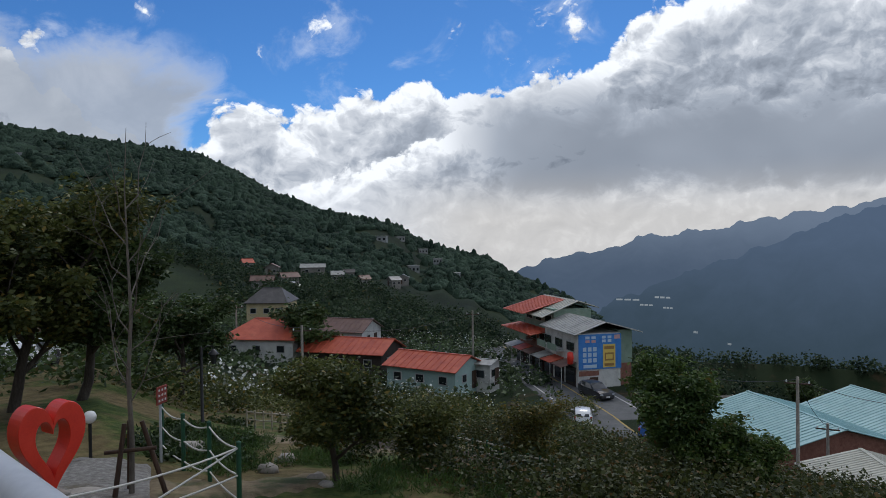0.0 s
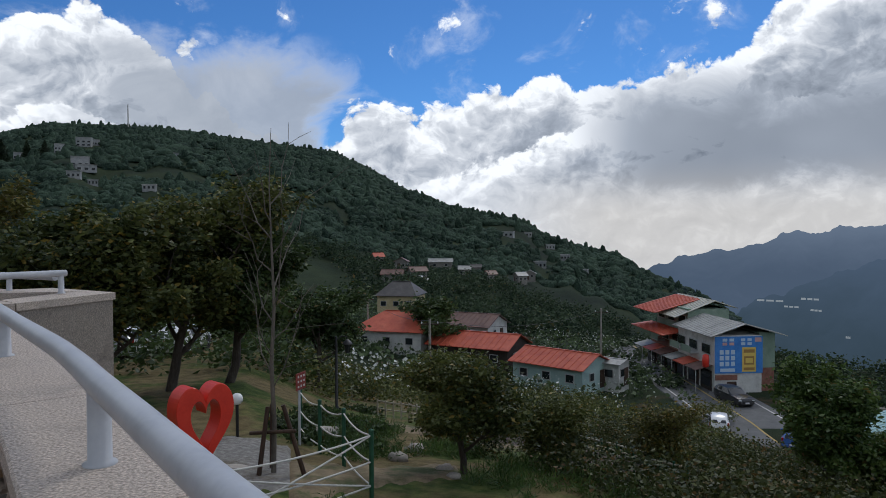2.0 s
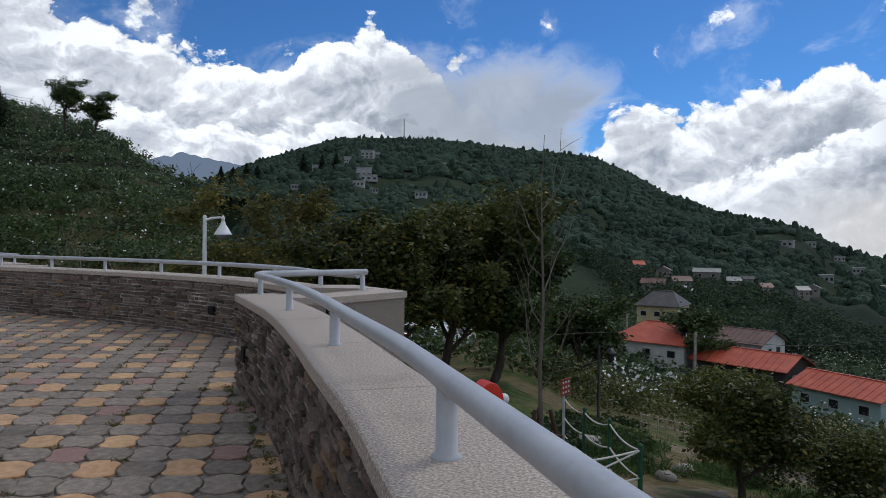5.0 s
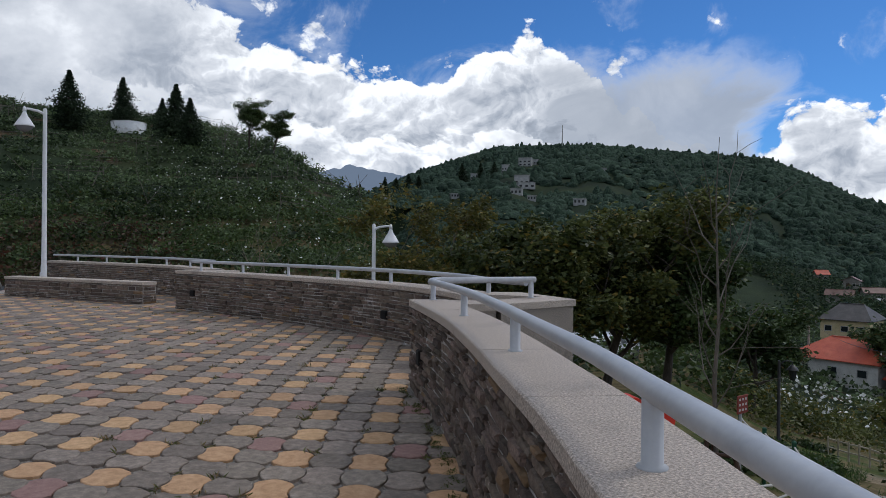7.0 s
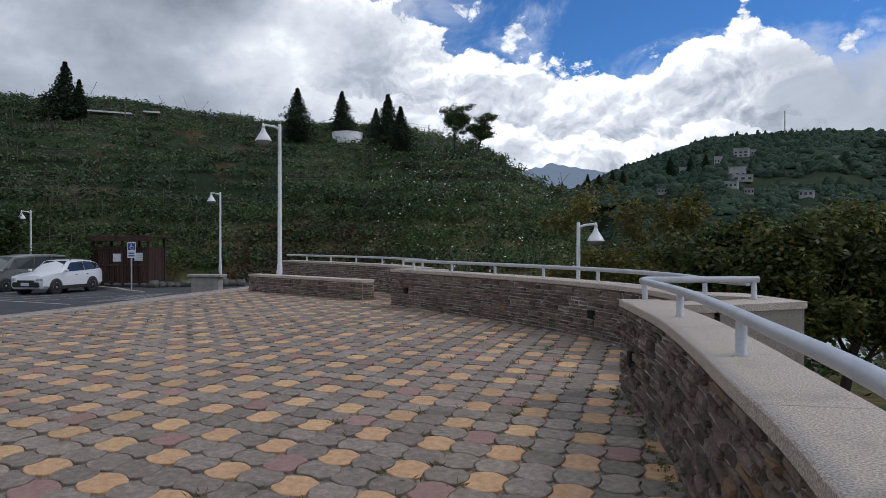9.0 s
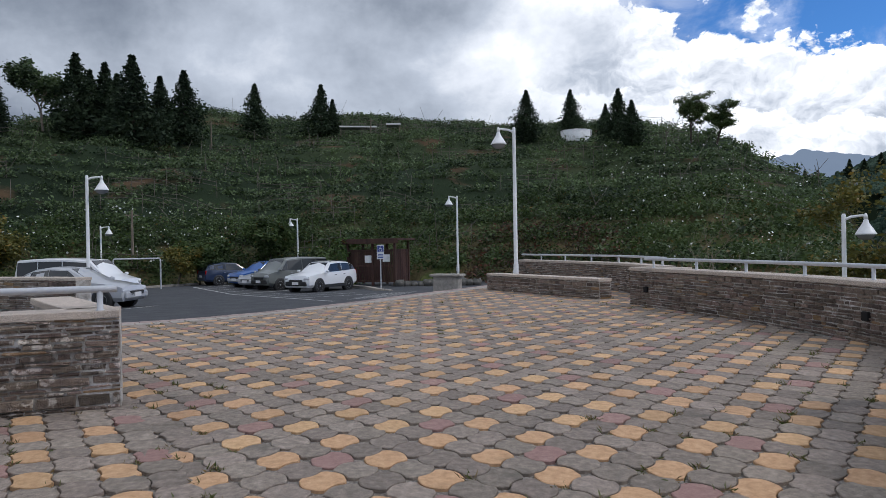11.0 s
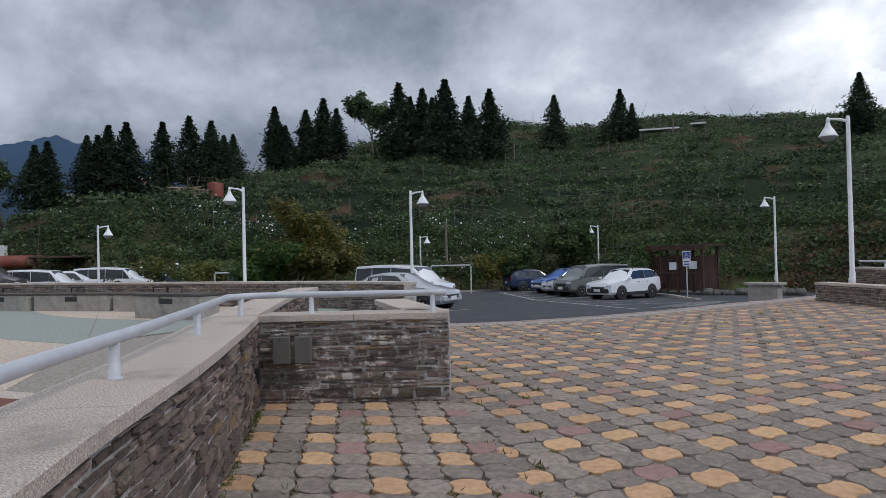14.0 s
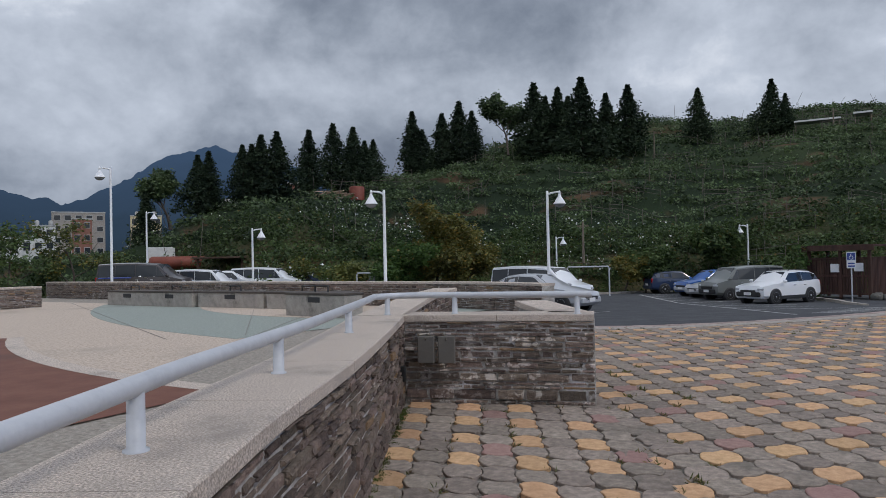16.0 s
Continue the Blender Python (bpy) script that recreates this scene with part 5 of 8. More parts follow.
def heart():
    """A red heart with a heart-shaped hole, standing on its tip."""
    t = np.linspace(0, 2 * np.pi, 72, endpoint=False)
    hx = 16 * np.sin(t) ** 3
    hz = 13 * np.cos(t) - 5 * np.cos(2 * t) - 2 * np.cos(3 * t) - np.cos(4 * t)
    o = np.stack([hx, hz], 1) / 16.0
    o[:, 1] = o[:, 1] * 1.52
    out = o * np.array([0.52, 0.535])
    inn = o * np.array([0.265, 0.335]) + np.array([0.0, -0.03])
    n, d, ch = len(t), 0.19, 0.012
    rings = [(out * 0.985, -d), (out, -d + ch), (out, d - ch), (out * 0.985, d), (inn * 1.03, d), (inn, d - ch), (inn, -d + ch), (inn * 1.03, -d)]
    v = np.concatenate([np.c_[p[:, 0], np.full(n, y), p[:, 1]] for p, y in rings])
    f = [(k * n + i, k * n + (i + 1) % n, ((k + 1) % 8) * n + (i + 1) % n, ((k + 1) % 8) * n + i) for k in range(8) for i in range(n)]
    v[:, 2] -= v[:, 2].min()
    x, y = polar(29.45, 11.9)
    ob = thing("heart_sculpture", "large glossy red open heart standing on a plinth", "sculpture", pose(x, y, -2.16, 0, 0, 29.1 + 26) @ Matrix.Scale(0.94, 4))
    part("heart", MB().add(v, f), RED, ob)
    part("foot", MB().box((0, 0, -0.27), (0.5, 0.42, 0.60), 0, 0.02), CONCRETE, ob)
    x, y = polar(27.6, 13.0)
    whole("stone_drum", MB().lathe((0, 0, -0.3), [(0.44, 0), (0.46, 0.05), (0.46, 0.52), (0.43, 0.56), (0.0, 0.565)], 32), CONCRETE, "low round concrete drum beside the heart", "plinth", m=pose(x, y, -2.85))
    x, y = polar(26.7, 16.0)
    g = thing("garden_globe", "small white globe garden light on a short post", "lamp", pose(x, y, ground_at(x, y)))
    part("post", MB().tube([(0, 0, -0.1), (0, 0, 0.75)], 0.035, 8), BLACK_STEEL, g)
    q = [(0.13 * math.sin(a), 0.86 - 0.13 * math.cos(a)) for a in np.linspace(0.02, 3.12, 10)]
    part("globe", MB().lathe((0, 0, 0), q, 16), OPAL, g)


heart()


def drape(name, label, a0, a1, near, far, mat, n=36, m=8):
    """A patch of another surface laid on the ground between two distances that change with the bearing."""
    rows_ = []
    for a in np.linspace(a0, a1, n):
        r0, r1 = np.interp(a, *near) + 0.15 * math.sin(a * 3.1), np.interp(a, *far) + 0.2 * math.sin(a * 2.3 + 1)
        for r in np.linspace(r0, r1, m):
            x, y = polar(a, r)
            edge = 0.055 if r0 < r < r1 and a0 < a < a1 else -0.03
            rows_.append((x, y, ground_at(x, y) + edge))
    f = [(i * m + j, i * m + j + 1, (i + 1) * m + j + 1, (i + 1) * m + j) for i in range(n - 1) for j in range(m - 1)]
    whole(name, MB().add(rows_, f, True), mat, label, "path", kind="structure")


PATH_GRAVEL = material("grey path gravel", [(0.10, 0.095, 0.085), (0.20, 0.19, 0.175), (0.34, 0.33, 0.31)], 9, 0.95, 0.8, stain=(0.11, 0.085, 0.045), stain_scale=0.7, stain_at=(0.5, 0.7))
PATH_EARTH = material("dry brown path earth", [(0.10, 0.070, 0.040), (0.19, 0.145, 0.085), (0.29, 0.23, 0.14)], 3, 0.95, 0.8, stain=(0.06, 0.075, 0.022), stain_scale=0.9, stain_at=(0.48, 0.66))
drape("ground_gravel", "grey gravel round the foot of the heart", 22.5, 36, ([22, 36], [12.0, 10.6]), ([22, 27, 36], [15.8, 16.6, 14.5]), PATH_GRAVEL)
drape("ground_path", "dry brown earth beside the rope fence", 9, 23, ([9, 16, 23], [13.6, 12.6, 11.2]), ([9, 16, 23], [15.2, 14.6, 14.2]), PATH_EARTH)
drape("ground_track", "trodden brown earth track below the garden", -2, 19, ([-2, 10, 19], [18.4, 20.2, 21.0]), ([-2, 10, 19], [20.6, 23.4, 23.8]), PATH_EARTH)

# staked bare sapling
x, y = polar(24.0, 12.9)
z = ground_at(x, y)
ob = thing("sapling", "tall bare sapling held by wooden stakes", "tree", pose(x, y, z - 0.05) @ Matrix.Diagonal((1.15, 1.15, 1.14, 1.0)))
mb = Q(5)
stem = [(0, 0, 0), (0.02, 0.0, 0.9), (-0.03, 0.03, 1.8), (0.04, 0.0, 2.7), (0.0, 0.02, 3.6), (-0.03, 0.02, 4.6), (0.02, 0.0, 5.5)]
trunk = part("trunk", MB().tube(stem, [0.044, 0.040, 0.034, 0.026, 0.018, 0.010, 0.004], 8, caps=False), BARK_STAKE, ob)
for k in range(12):
    h = 1.4 + 2.9 * k / 11
    w = k * 2.4 + mb.uniform(-0.5, 0.5)
    L = mb.uniform(0.9, 2.0)
    out = np.array([math.cos(w), math.sin(w)])
    p0 = np.array([np.interp(h, [0, .9, 1.8, 2.7, 3.6, 4.6], [0, .02, -.03, .04, 0, -.03]), 0.01, h])
    lean_ = mb.uniform(0.25, 0.75)
    pts = [p0] + [p0 + np.array([*(out * lean_ * L * s ** 0.8), L * s ** 1.25 * 0.9]) + mb.normal(size=3) * 0.04 for s in (0.25, 0.5, 0.75, 1.0)]
    twig = MB().tube(pts, [0.013, 0.010, 0.008, 0.005, 0.003], 5, caps=False)
    for s in range(3):
        b = pts[1 + s]
        d = np.array([*(out * 0.3 + mb.normal(size=2) * 0.45), mb.uniform(0.2, 0.8)])
        twig.tube([b, b + d * 0.4, b + d * mb.uniform(0.6, 0.9) + mb.normal(size=3) * 0.05], [0.005, 0.004, 0.0025], 4, caps=False)
    part("branch", twig, BARK_STAKE, trunk)
for k, (dx, dy) in enumerate([(-0.12, 0.22), (0.38, 0.1), (-0.1, -0.25)]):
    part("stake", MB().tube([(dx * 1.3, dy * 1.3, -0.1), (dx * 0.4, dy * 0.4, 1.15)], [0.04, 0.035], 7), WOOD_DARK, ob)
part("brace", MB().tube([(-0.34, -0.1, 0.72), (0.40, -0.06, 0.78)], 0.03, 6), WOOD_DARK, ob)

# rope fence
POSTS = [polar(31.0, 9.6), polar(16.2, 12.1), polar(18.4, 14.3), polar(20.3, 15.3), polar(21.8, 17.3)]
ob = thing("rope_fence", "green-posted fence with crossed white ropes", "fence", pose(*POSTS[1], 0))
o = np.array(POSTS[1])
Z = [ground_at(*p) for p in POSTS]
for (px_, py_), gz in zip(POSTS, Z):
    p = MB().tube([(px_ - o[0], py_ - o[1], gz - 0.2), (px_ - o[0], py_ - o[1], gz + 1.15)], 0.042, 10)
    p.lathe((px_ - o[0], py_ - o[1], gz + 1.15), [(0.048, 0), (0.048, 0.02), (0.02, 0.04)], 10)
    part("post", p, GREEN_STEEL, ob)


def rope(i, j, h0, h1, sag):
    a, b = np.array([POSTS[i][0] - o[0], POSTS[i][1] - o[1], Z[i] + h0]), np.array([POSTS[j][0] - o[0], POSTS[j][1] - o[1], Z[j] + h1])
    pts = [a + (b - a) * s - np.array([0, 0, sag * 4 * s * (1 - s)]) for s in np.linspace(0, 1, 9)]
    part("rope", MB().tube(pts, 0.017, 6), ROPE, ob)


for i, j in ((0, 1), (1, 2), (2, 3), (3, 4)):
    rope(i, j, 1.08, 1.08, 0.10)
    rope(i, j, 0.62, 0.62, 0.08)
    rope(i, j, 0.20, 0.20, 0.05)
rope(0, 1, 1.08, 0.2, 0.03)
rope(0, 1, 0.2, 1.08, 0.03)

# warning sign on a post
x, y = polar(21.9, 16.0)
ob = thing("sign_post", "small red notice board on a grey post", "sign", pose(x, y, ground_at(x, y), 0, 0, 82))
part("post", MB().tube([(0, 0, -0.1), (0, 0, 1.55)], 0.03, 8), WHITE_STEEL, ob, "grey steel post")
RED_BOARD = material("faded red board", [(0.20, 0.03, 0.02), (0.30, 0.06, 0.04)], 6, 0.6, 0.1)
part("board", MB().box((0, -0.04, 1.44), (0.42, 0.02, 0.38), 0, 0.005), RED_BOARD, ob)
for r in range(3):
    for c in range(3):
        part("text_bar", MB().box((-0.12 + 0.12 * c, -0.054, 1.55 - 0.11 * r), (0.06, 0.006, 0.045)), ROPE, ob)

# lantern
x, y = polar(18.9, 23.0)
ob = thing("garden_lantern", "black lantern lamp on a tall thin post", "street lamp", pose(x, y, ground_at(x, y), 0, 0, 18.9))
part("post", MB().lathe((0, 0, -0.2), [(0.09, 0), (0.09, 0.5), (0.05, 0.56), (0.042, 2.75), (0.03, 2.8)], 12), BLACK_STEEL, ob)
part("arm", MB().tube([(0, 0, 2.48), (0.18, 0, 2.62), (0.34, 0, 2.60), (0.36, 0, 2.48)], 0.018, 6), BLACK_STEEL, ob)
part("lantern_cap", MB().lathe((0.36, 0, 2.36), [(0.17, 0), (0.15, 0.03), (0.05, 0.14), (0.0, 0.16)], 12), BLACK_STEEL, ob)
part("lantern_glass", MB().lathe((0.36, 0, 2.06), [(0.07, 0), (0.13, 0.30)], 12), GLASS, ob)

# low bamboo fences and the path with its handrail
BAMBOO = material("pale bamboo", [(0.30, 0.27, 0.20), (0.42, 0.39, 0.31)], 8, 0.7, 0.2)
for k, (a0, r0, a1, r1) in enumerate([(15.6, 25.5, 10.5, 24.0), (10.0, 24.0, 3.0, 22.0), (3.4, 21.0, -6.0, 17.8), (-1.0, 17.5, -9.0, 15.4)]):
    n = 9
    pts = [polar(a0 + (a1 - a0) * i / (n - 1), r0 + (r1 - r0) * i / (n - 1)) for i in range(n)]
    zs = [ground_at(*p) for p in pts]
    ob = thing("bamboo_fence", "low pale bamboo rail fence along the path", "fence", pose(*pts[0], zs[0]), group="bamboo fences")
    c = np.array([*pts[0], zs[0]])
    for p, gz in zip(pts, zs):
        part("post", MB().tube([np.array((*p, gz - 0.15)) - c, np.array((*p, gz + 0.62)) - c], 0.03, 6), BAMBOO if k < 2 else GREEN_STEEL, ob)
    for h in (0.28, 0.55):
        part("rail", MB().tube([np.array((*p, gz + h)) - c for p, gz in zip(pts, zs)], 0.024, 6), BAMBOO, ob)
# planks of the stepped path
mb = MB()
for i in range(46):
    s = i / 45
    x, y = polar(6.5 - 15.5 * s, 20.8 - 4.2 * s)
    mb.box((x, y, ground_at(x, y) + 0.06), (1.3, 0.17, 0.10), radians(100 - 15 * s), 0.01)
tagged(part("path_steps", mb, WOOD_DARK), "grey timber steps of the garden path", "steps", kind="stuff")
# grass tufts and stones on the bank
q = Q(55)
tuft = scatter(q, 2600, -8, 20, 9.5, 24, lambda x, y, z, a, r: (fbm(x / 3, y / 3, 3, 61) > 0.02))
bush_field("grass", "tufts of long grass on the bank", tuft, q, LEAF_BRIGHT, 0.20, 26, 0.20, 0.8, "grass", flat=1.8, aspect=0.09)
weed = scatter(q, 420, 15, 24, 16, 27, lambda x, y, z, a, r: (fbm(x / 3, y / 3, 3, 63) > 0))
bush_field("vegetable_bed", "leafy vegetable bed below the trees", weed, q, LEAF_DARK, 0.26, 30, 0.14, 0.7, "plants")
for i, (a, r, s) in enumerate([(20.0, 18.0, 0.30), (19.2, 18.8, 0.22), (14.0, 15.5, 0.20), (10.2, 14.2, 0.16), (12.6, 17.0, 0.22), (9.4, 13.6, 0.13)]):
    x, y = polar(a, r)
    g = Q(200 + i)
    v = np.array([(math.cos(w) * math.cos(e), math.sin(w) * math.cos(e), math.sin(e)) for e in (-1.2, -0.5, 0.2, 0.9) for w in np.arange(8) * 0.785])
    v = v * (1 + g.uniform(-0.18, 0.18, (32, 1))) * np.array([1.2, 0.9, 0.7]) * s
    f = [(8 * k + j, 8 * k + (j + 1) % 8, 8 * k + 8 + (j + 1) % 8, 8 * k + 8 + j) for k in range(3) for j in range(8)] + [tuple(range(7, -1, -1)), tuple(range(24, 32))]
    whole("rock", MB().add(v, f, True), CONCRETE, "weathered grey rock in the grass", "rock", group="garden rocks", m=pose(x, y, ground_at(x, y) + s * 0.3))

# ---- houses ----
def roof_material(name, cols):
    return material(name, cols, 0.8, 0.55, 0.15, stain=tuple(c * 0.55 for c in cols[0]), stain_scale=0.35, stain_at=(0.55, 0.8))


ROOF_RED = roof_material("red sheet roof", [(0.33, 0.050, 0.026), (0.46, 0.085, 0.040), (0.55, 0.13, 0.065)])
ROOF_ORANGE = roof_material("orange sheet roof", [(0.48, 0.12, 0.05), (0.60, 0.17, 0.075), (0.66, 0.22, 0.11)])
ROOF_TEAL = roof_material("pale teal sheet roof", [(0.20, 0.38, 0.40), (0.27, 0.46, 0.47), (0.33, 0.52, 0.53)])
ROOF_GREY = roof_material("grey sheet roof", [(0.20, 0.20, 0.19), (0.33, 0.33, 0.31), (0.44, 0.44, 0.41)])
ROOF_CREAM = roof_material("cream sheet roof", [(0.34, 0.33, 0.27), (0.46, 0.45, 0.38), (0.52, 0.51, 0.44)])
ROOF_BROWN = roof_material("brown tile roof", [(0.09, 0.045, 0.035), (0.15, 0.08, 0.06), (0.20, 0.12, 0.10)])
ROOF_SLATE = roof_material("dark tile roof", [(0.03, 0.028, 0.027), (0.055, 0.05, 0.048), (0.09, 0.082, 0.078)])
WALL_WHITE = material("stained white plaster", [(0.42, 0.42, 0.40), (0.58, 0.58, 0.55), (0.68, 0.68, 0.65)], 0.9, 0.9, 0.15, stain=(0.25, 0.24, 0.22), stain_scale=0.5)
WALL_YELLOW = material("yellow plaster", [(0.42, 0.34, 0.19), (0.55, 0.46, 0.27), (0.62, 0.54, 0.34)], 0.9, 0.9, 0.15)
WALL_GREEN = material("pale green sheet wall", [(0.17, 0.25, 0.19), (0.23, 0.31, 0.24), (0.28, 0.36, 0.29)], 0.9, 0.7, 0.15)
WALL_TEAL = material("faded turquoise wall", [(0.28, 0.40, 0.38), (0.38, 0.50, 0.47)], 0.9, 0.8, 0.15)
WALL_BRICK = material("dull red brickwork", [(0.16, 0.07, 0.05), (0.24, 0.11, 0.08), (0.30, 0.16, 0.12)], 3.0, 0.9, 0.3)
WALL_DARK = material("dark timber wall", [(0.035, 0.026, 0.022), (0.065, 0.05, 0.042)], 2.0, 0.9, 0.3)
STONE_PALE = material("pale concrete frame", [(0.36, 0.36, 0.35), (0.48, 0.48, 0.46)], 1.5, 0.9, 0.1)


def ribbed(profile, x0, x1, gap):
    """A ribbed sheet with a thickness: profile of (y, z) points across, ribs every gap metres along x."""
    xs = [(x0, 0.0)]
    for k in range(1, int((x1 - x0) / gap)):
        s = x0 + k * gap
        xs += [(s - 0.07, 0.0), (s - 0.03, 0.06), (s + 0.03, 0.06), (s + 0.07, 0.0)]
    xs.append((x1, 0.0))
    n, m = len(xs), len(profile)
    v = [(x, y, z + 0.08 + u) for y, z in profile for x, u in xs] + [(x, y, z + u * 0.8) for y, z in profile for x, u in xs]
    up = [(i * n + j, i * n + j + 1, (i + 1) * n + j + 1, (i + 1) * n + j) for i in range(m - 1) for j in range(n - 1)]
    if profile[-1][0] < profile[0][0]:
        up = [f[::-1] for f in up]
    k = n * m
    fs = up + [tuple(i + k for i in f[::-1]) for f in up]
    for i, s in ((0, 1), (m - 1, -1)):
        fs += [(i * n + j, i * n + j + 1, k + i * n + j + 1, k + i * n + j)[::s] for j in range(n - 1)]
    for j, s in ((0, -1), (n - 1, 1)):
        fs += [(i * n + j, (i + 1) * n + j, k + (i + 1) * n + j, k + i * n + j)[::s] for i in range(m - 1)]
    return v, fs


def house(label, p0, p1, ridge_z, half, drop, wall_h, roof, walls, eave=0.5, windows=2, ribs=0.8, hip=0.0, group="", name="house", back=None, solar=0, hip_roof=None):
    """A house under a pitched roof; p0, p1: ends of the ridge; drop: fall of the roof to the eaves; wall_h: height of the walls."""
    p0, p1 = np.array(p0, float), np.array(p1, float)
    L = np.linalg.norm(p1 - p0)
    a = math.degrees(math.atan2(*(p1 - p0)[::-1]))
    ez = ridge_z - drop
    m = pose(*p0, ez - wall_h, 0, 0, a)
    ob = thing(name, label, "house", m, group=group)
    hb = half if back is None else back
    w0, w1 = half - eave, hb - eave
    x0, x1 = eave * 0.8, L - eave * 0.8
    body = MB()
    # walls as one shell with gables, sunk a little into the ground
    top = wall_h + drop * eave / half
    v = [(x0, -w0, -1.0), (x1, -w0, -1.0), (x1, w1, -1.0), (x0, w1, -1.0), (x0, -w0, top), (x1, -w0, top), (x1, w1, top), (x0, w1, top), (x0, 0, top if hip else wall_h + drop - 0.12), (x1, 0, top if hip else wall_h + drop - 0.12)]
    f = [(0, 1, 5, 4), (2, 3, 7, 6), (1, 2, 6, 9, 5), (3, 0, 4, 8, 7), (3, 2, 1, 0)]
    body.add(v, f)
    part("wall", body, walls, ob)
    # roof slabs
    for sgn, hw in ((-1, half), (1, hb)):
        mb = MB()
        zt, ze = wall_h + drop, wall_h + drop - drop * hw / half
        hp = hip
        q = np.array([(hp, 0, zt), (L - hp, 0, zt), (L, sgn * hw, ze), (0, sgn * hw, ze)], float)
        t = np.array([0, 0, 0.08])
        pts = np.vstack([q, q + t])
        fs = [(0, 1, 2, 3), (7, 6, 5, 4)] if sgn > 0 else [(3, 2, 1, 0), (4, 5, 6, 7)]
        fs += [(0, 4, 5, 1), (1, 5, 6, 2), (2, 6, 7, 3), (3, 7, 4, 0)] if sgn < 0 else [(1, 5, 4, 0), (2, 6, 5, 1), (3, 7, 6, 2), (0, 4, 7, 3)]
        if ribs and not hp:
            mb.add(*ribbed([(0, zt), (sgn * hw, ze)], 0.0, L, ribs))
        else:
            mb.add(pts, fs)
        part("roof", mb, roof, ob)
    if hip:
        for s, e in ((hip, 0.0), (L - hip, L)):
            q = [(s, 0, wall_h + drop + 0.06), (e, -half, wall_h + 0.06), (e, hb, wall_h + 0.06)]
            part("roof", MB().add(q + [(x, y, z - 0.07) for x, y, z in q], [(0, 1, 2), (5, 4, 3), (0, 3, 4, 1), (1, 4, 5, 2), (2, 5, 3, 0)] if e else [(2, 1, 0), (3, 4, 5), (1, 4, 3, 0), (2, 5, 4, 1), (0, 3, 5, 2)]), hip_roof or roof, ob)
    part("ridge_cap", MB().box((L / 2, 0, wall_h + drop + 0.09), (L - 2 * hip, 0.3, 0.06)), roof, ob)
    for sgn, w in ((-1, w0), (1, w1)):
        for k in range(windows):
            cx = x0 + (x1 - x0) * (k + 0.5) / windows
            win = part("window", MB().box((cx, sgn * (w + 0.02), wall_h * 0.56), (1.1, 0.10, 0.95)), STONE_PALE, ob)
            part("pane", MB().box((cx, sgn * (w + 0.06), wall_h * 0.56), (0.92, 0.05, 0.78)), GLASS, win)
    for ex, sx in ((x0, -1), (x1, 1)):
        win = part("window", MB().box((ex + sx * 0.02, -w0 * 0.35, wall_h * 0.6), (0.10, 0.9, 0.9)), STONE_PALE, ob)
        part("pane", MB().box((ex + sx * 0.06, -w0 * 0.35, wall_h * 0.6), (0.05, 0.74, 0.74)), GLASS, win)
        part("door", MB().box((ex + sx * 0.03, w1 * 0.4, 0.95), (0.10, 0.9, 1.9)), WOOD_DARK, ob)
    return ob


P = polar
house("long low house with an orange-red sheet roof and white walls", P(3.6, 82), P(-2.3, 76.5), -11.25, 3.3, 1.35, 2.3, ROOF_RED, WALL_TEAL, windows=3)
house("small white annexe with a flat grey roof", P(-2.4, 79.5), P(-4.4, 78.0), -12.0, 1.6, 0.35, 2.4, ROOF_GREY, WALL_WHITE, windows=1, ribs=0)
house("long dark house with a bright red sheet roof", P(10.6, 92), P(3.9, 86.5), -10.7, 3.6, 1.5, 2.4, ROOF_RED, WALL_DARK, windows=3)
house("hip-roofed house with a patched red and orange roof", P(16.6, 97), P(10.9, 93), -8.6, 4.6, 2.2, 2.6, ROOF_RED, WALL_WHITE, windows=3, hip=3.2, hip_roof=ROOF_ORANGE)
house("old house with a brown patched roof", P(9.6, 108), P(5.6, 104), -10.2, 3.6, 1.6, 2.4, ROOF_BROWN, WALL_WHITE, windows=2)
house("yellow house with a dark tiled hip roof", P(15.2, 132), P(11.9, 130), -7.0, 4.4, 2.4, 3.0, ROOF_SLATE, WALL_YELLOW, windows=3, hip=2.2)
WALL_DULL = material("dull plaster", [(0.13, 0.12, 0.11), (0.21, 0.20, 0.18), (0.27, 0.26, 0.24)], 0.7, 0.9, 0.1)
for i, (a, r, el_, w, rf, wl) in enumerate([(15.2, 195, -2.75, 9, ROOF_BROWN, WALL_DULL), (13.0, 205, -2.3, 11, ROOF_BROWN, WALL_DULL), (13.6, 230, -1.6, 8, ROOF_BROWN, WALL_DULL), (11.4, 260, -1.7, 13, ROOF_GREY, WALL_DULL),
                                            (15.9, 240, -1.2, 8, ROOF_RED, WALL_DULL), (12.2, 190, -3.6, 12, ROOF_GREY, WALL_DULL), (9.0, 260, -2.7, 7, ROOF_GREY, WALL_DULL), (4.4, 260, -3.0, 9, ROOF_GREY, WALL_DULL),
                                            (3.2, 280, -2.7, 8, ROOF_GREY, WALL_DULL), (8.0, 300, -2.3, 7, ROOF_SLATE, WALL_DULL), (6.8, 240, -3.3, 8, ROOF_BROWN, WALL_DULL)]):
    x, y = P(a, r)
    rz = max(1.6 + r * math.tan(radians(el_)), ground_at(x, y) + 4.4)
    t = radians(20 + 35 * (i % 3))
    house("small village house on the mountain slope", (x, y), (x + 0.75 * w * math.cos(t), y + 0.75 * w * math.sin(t) * 0.4), rz - 1.0, 2.6, 1.3, 2.4, rf, wl, windows=2, ribs=0, group="village houses")
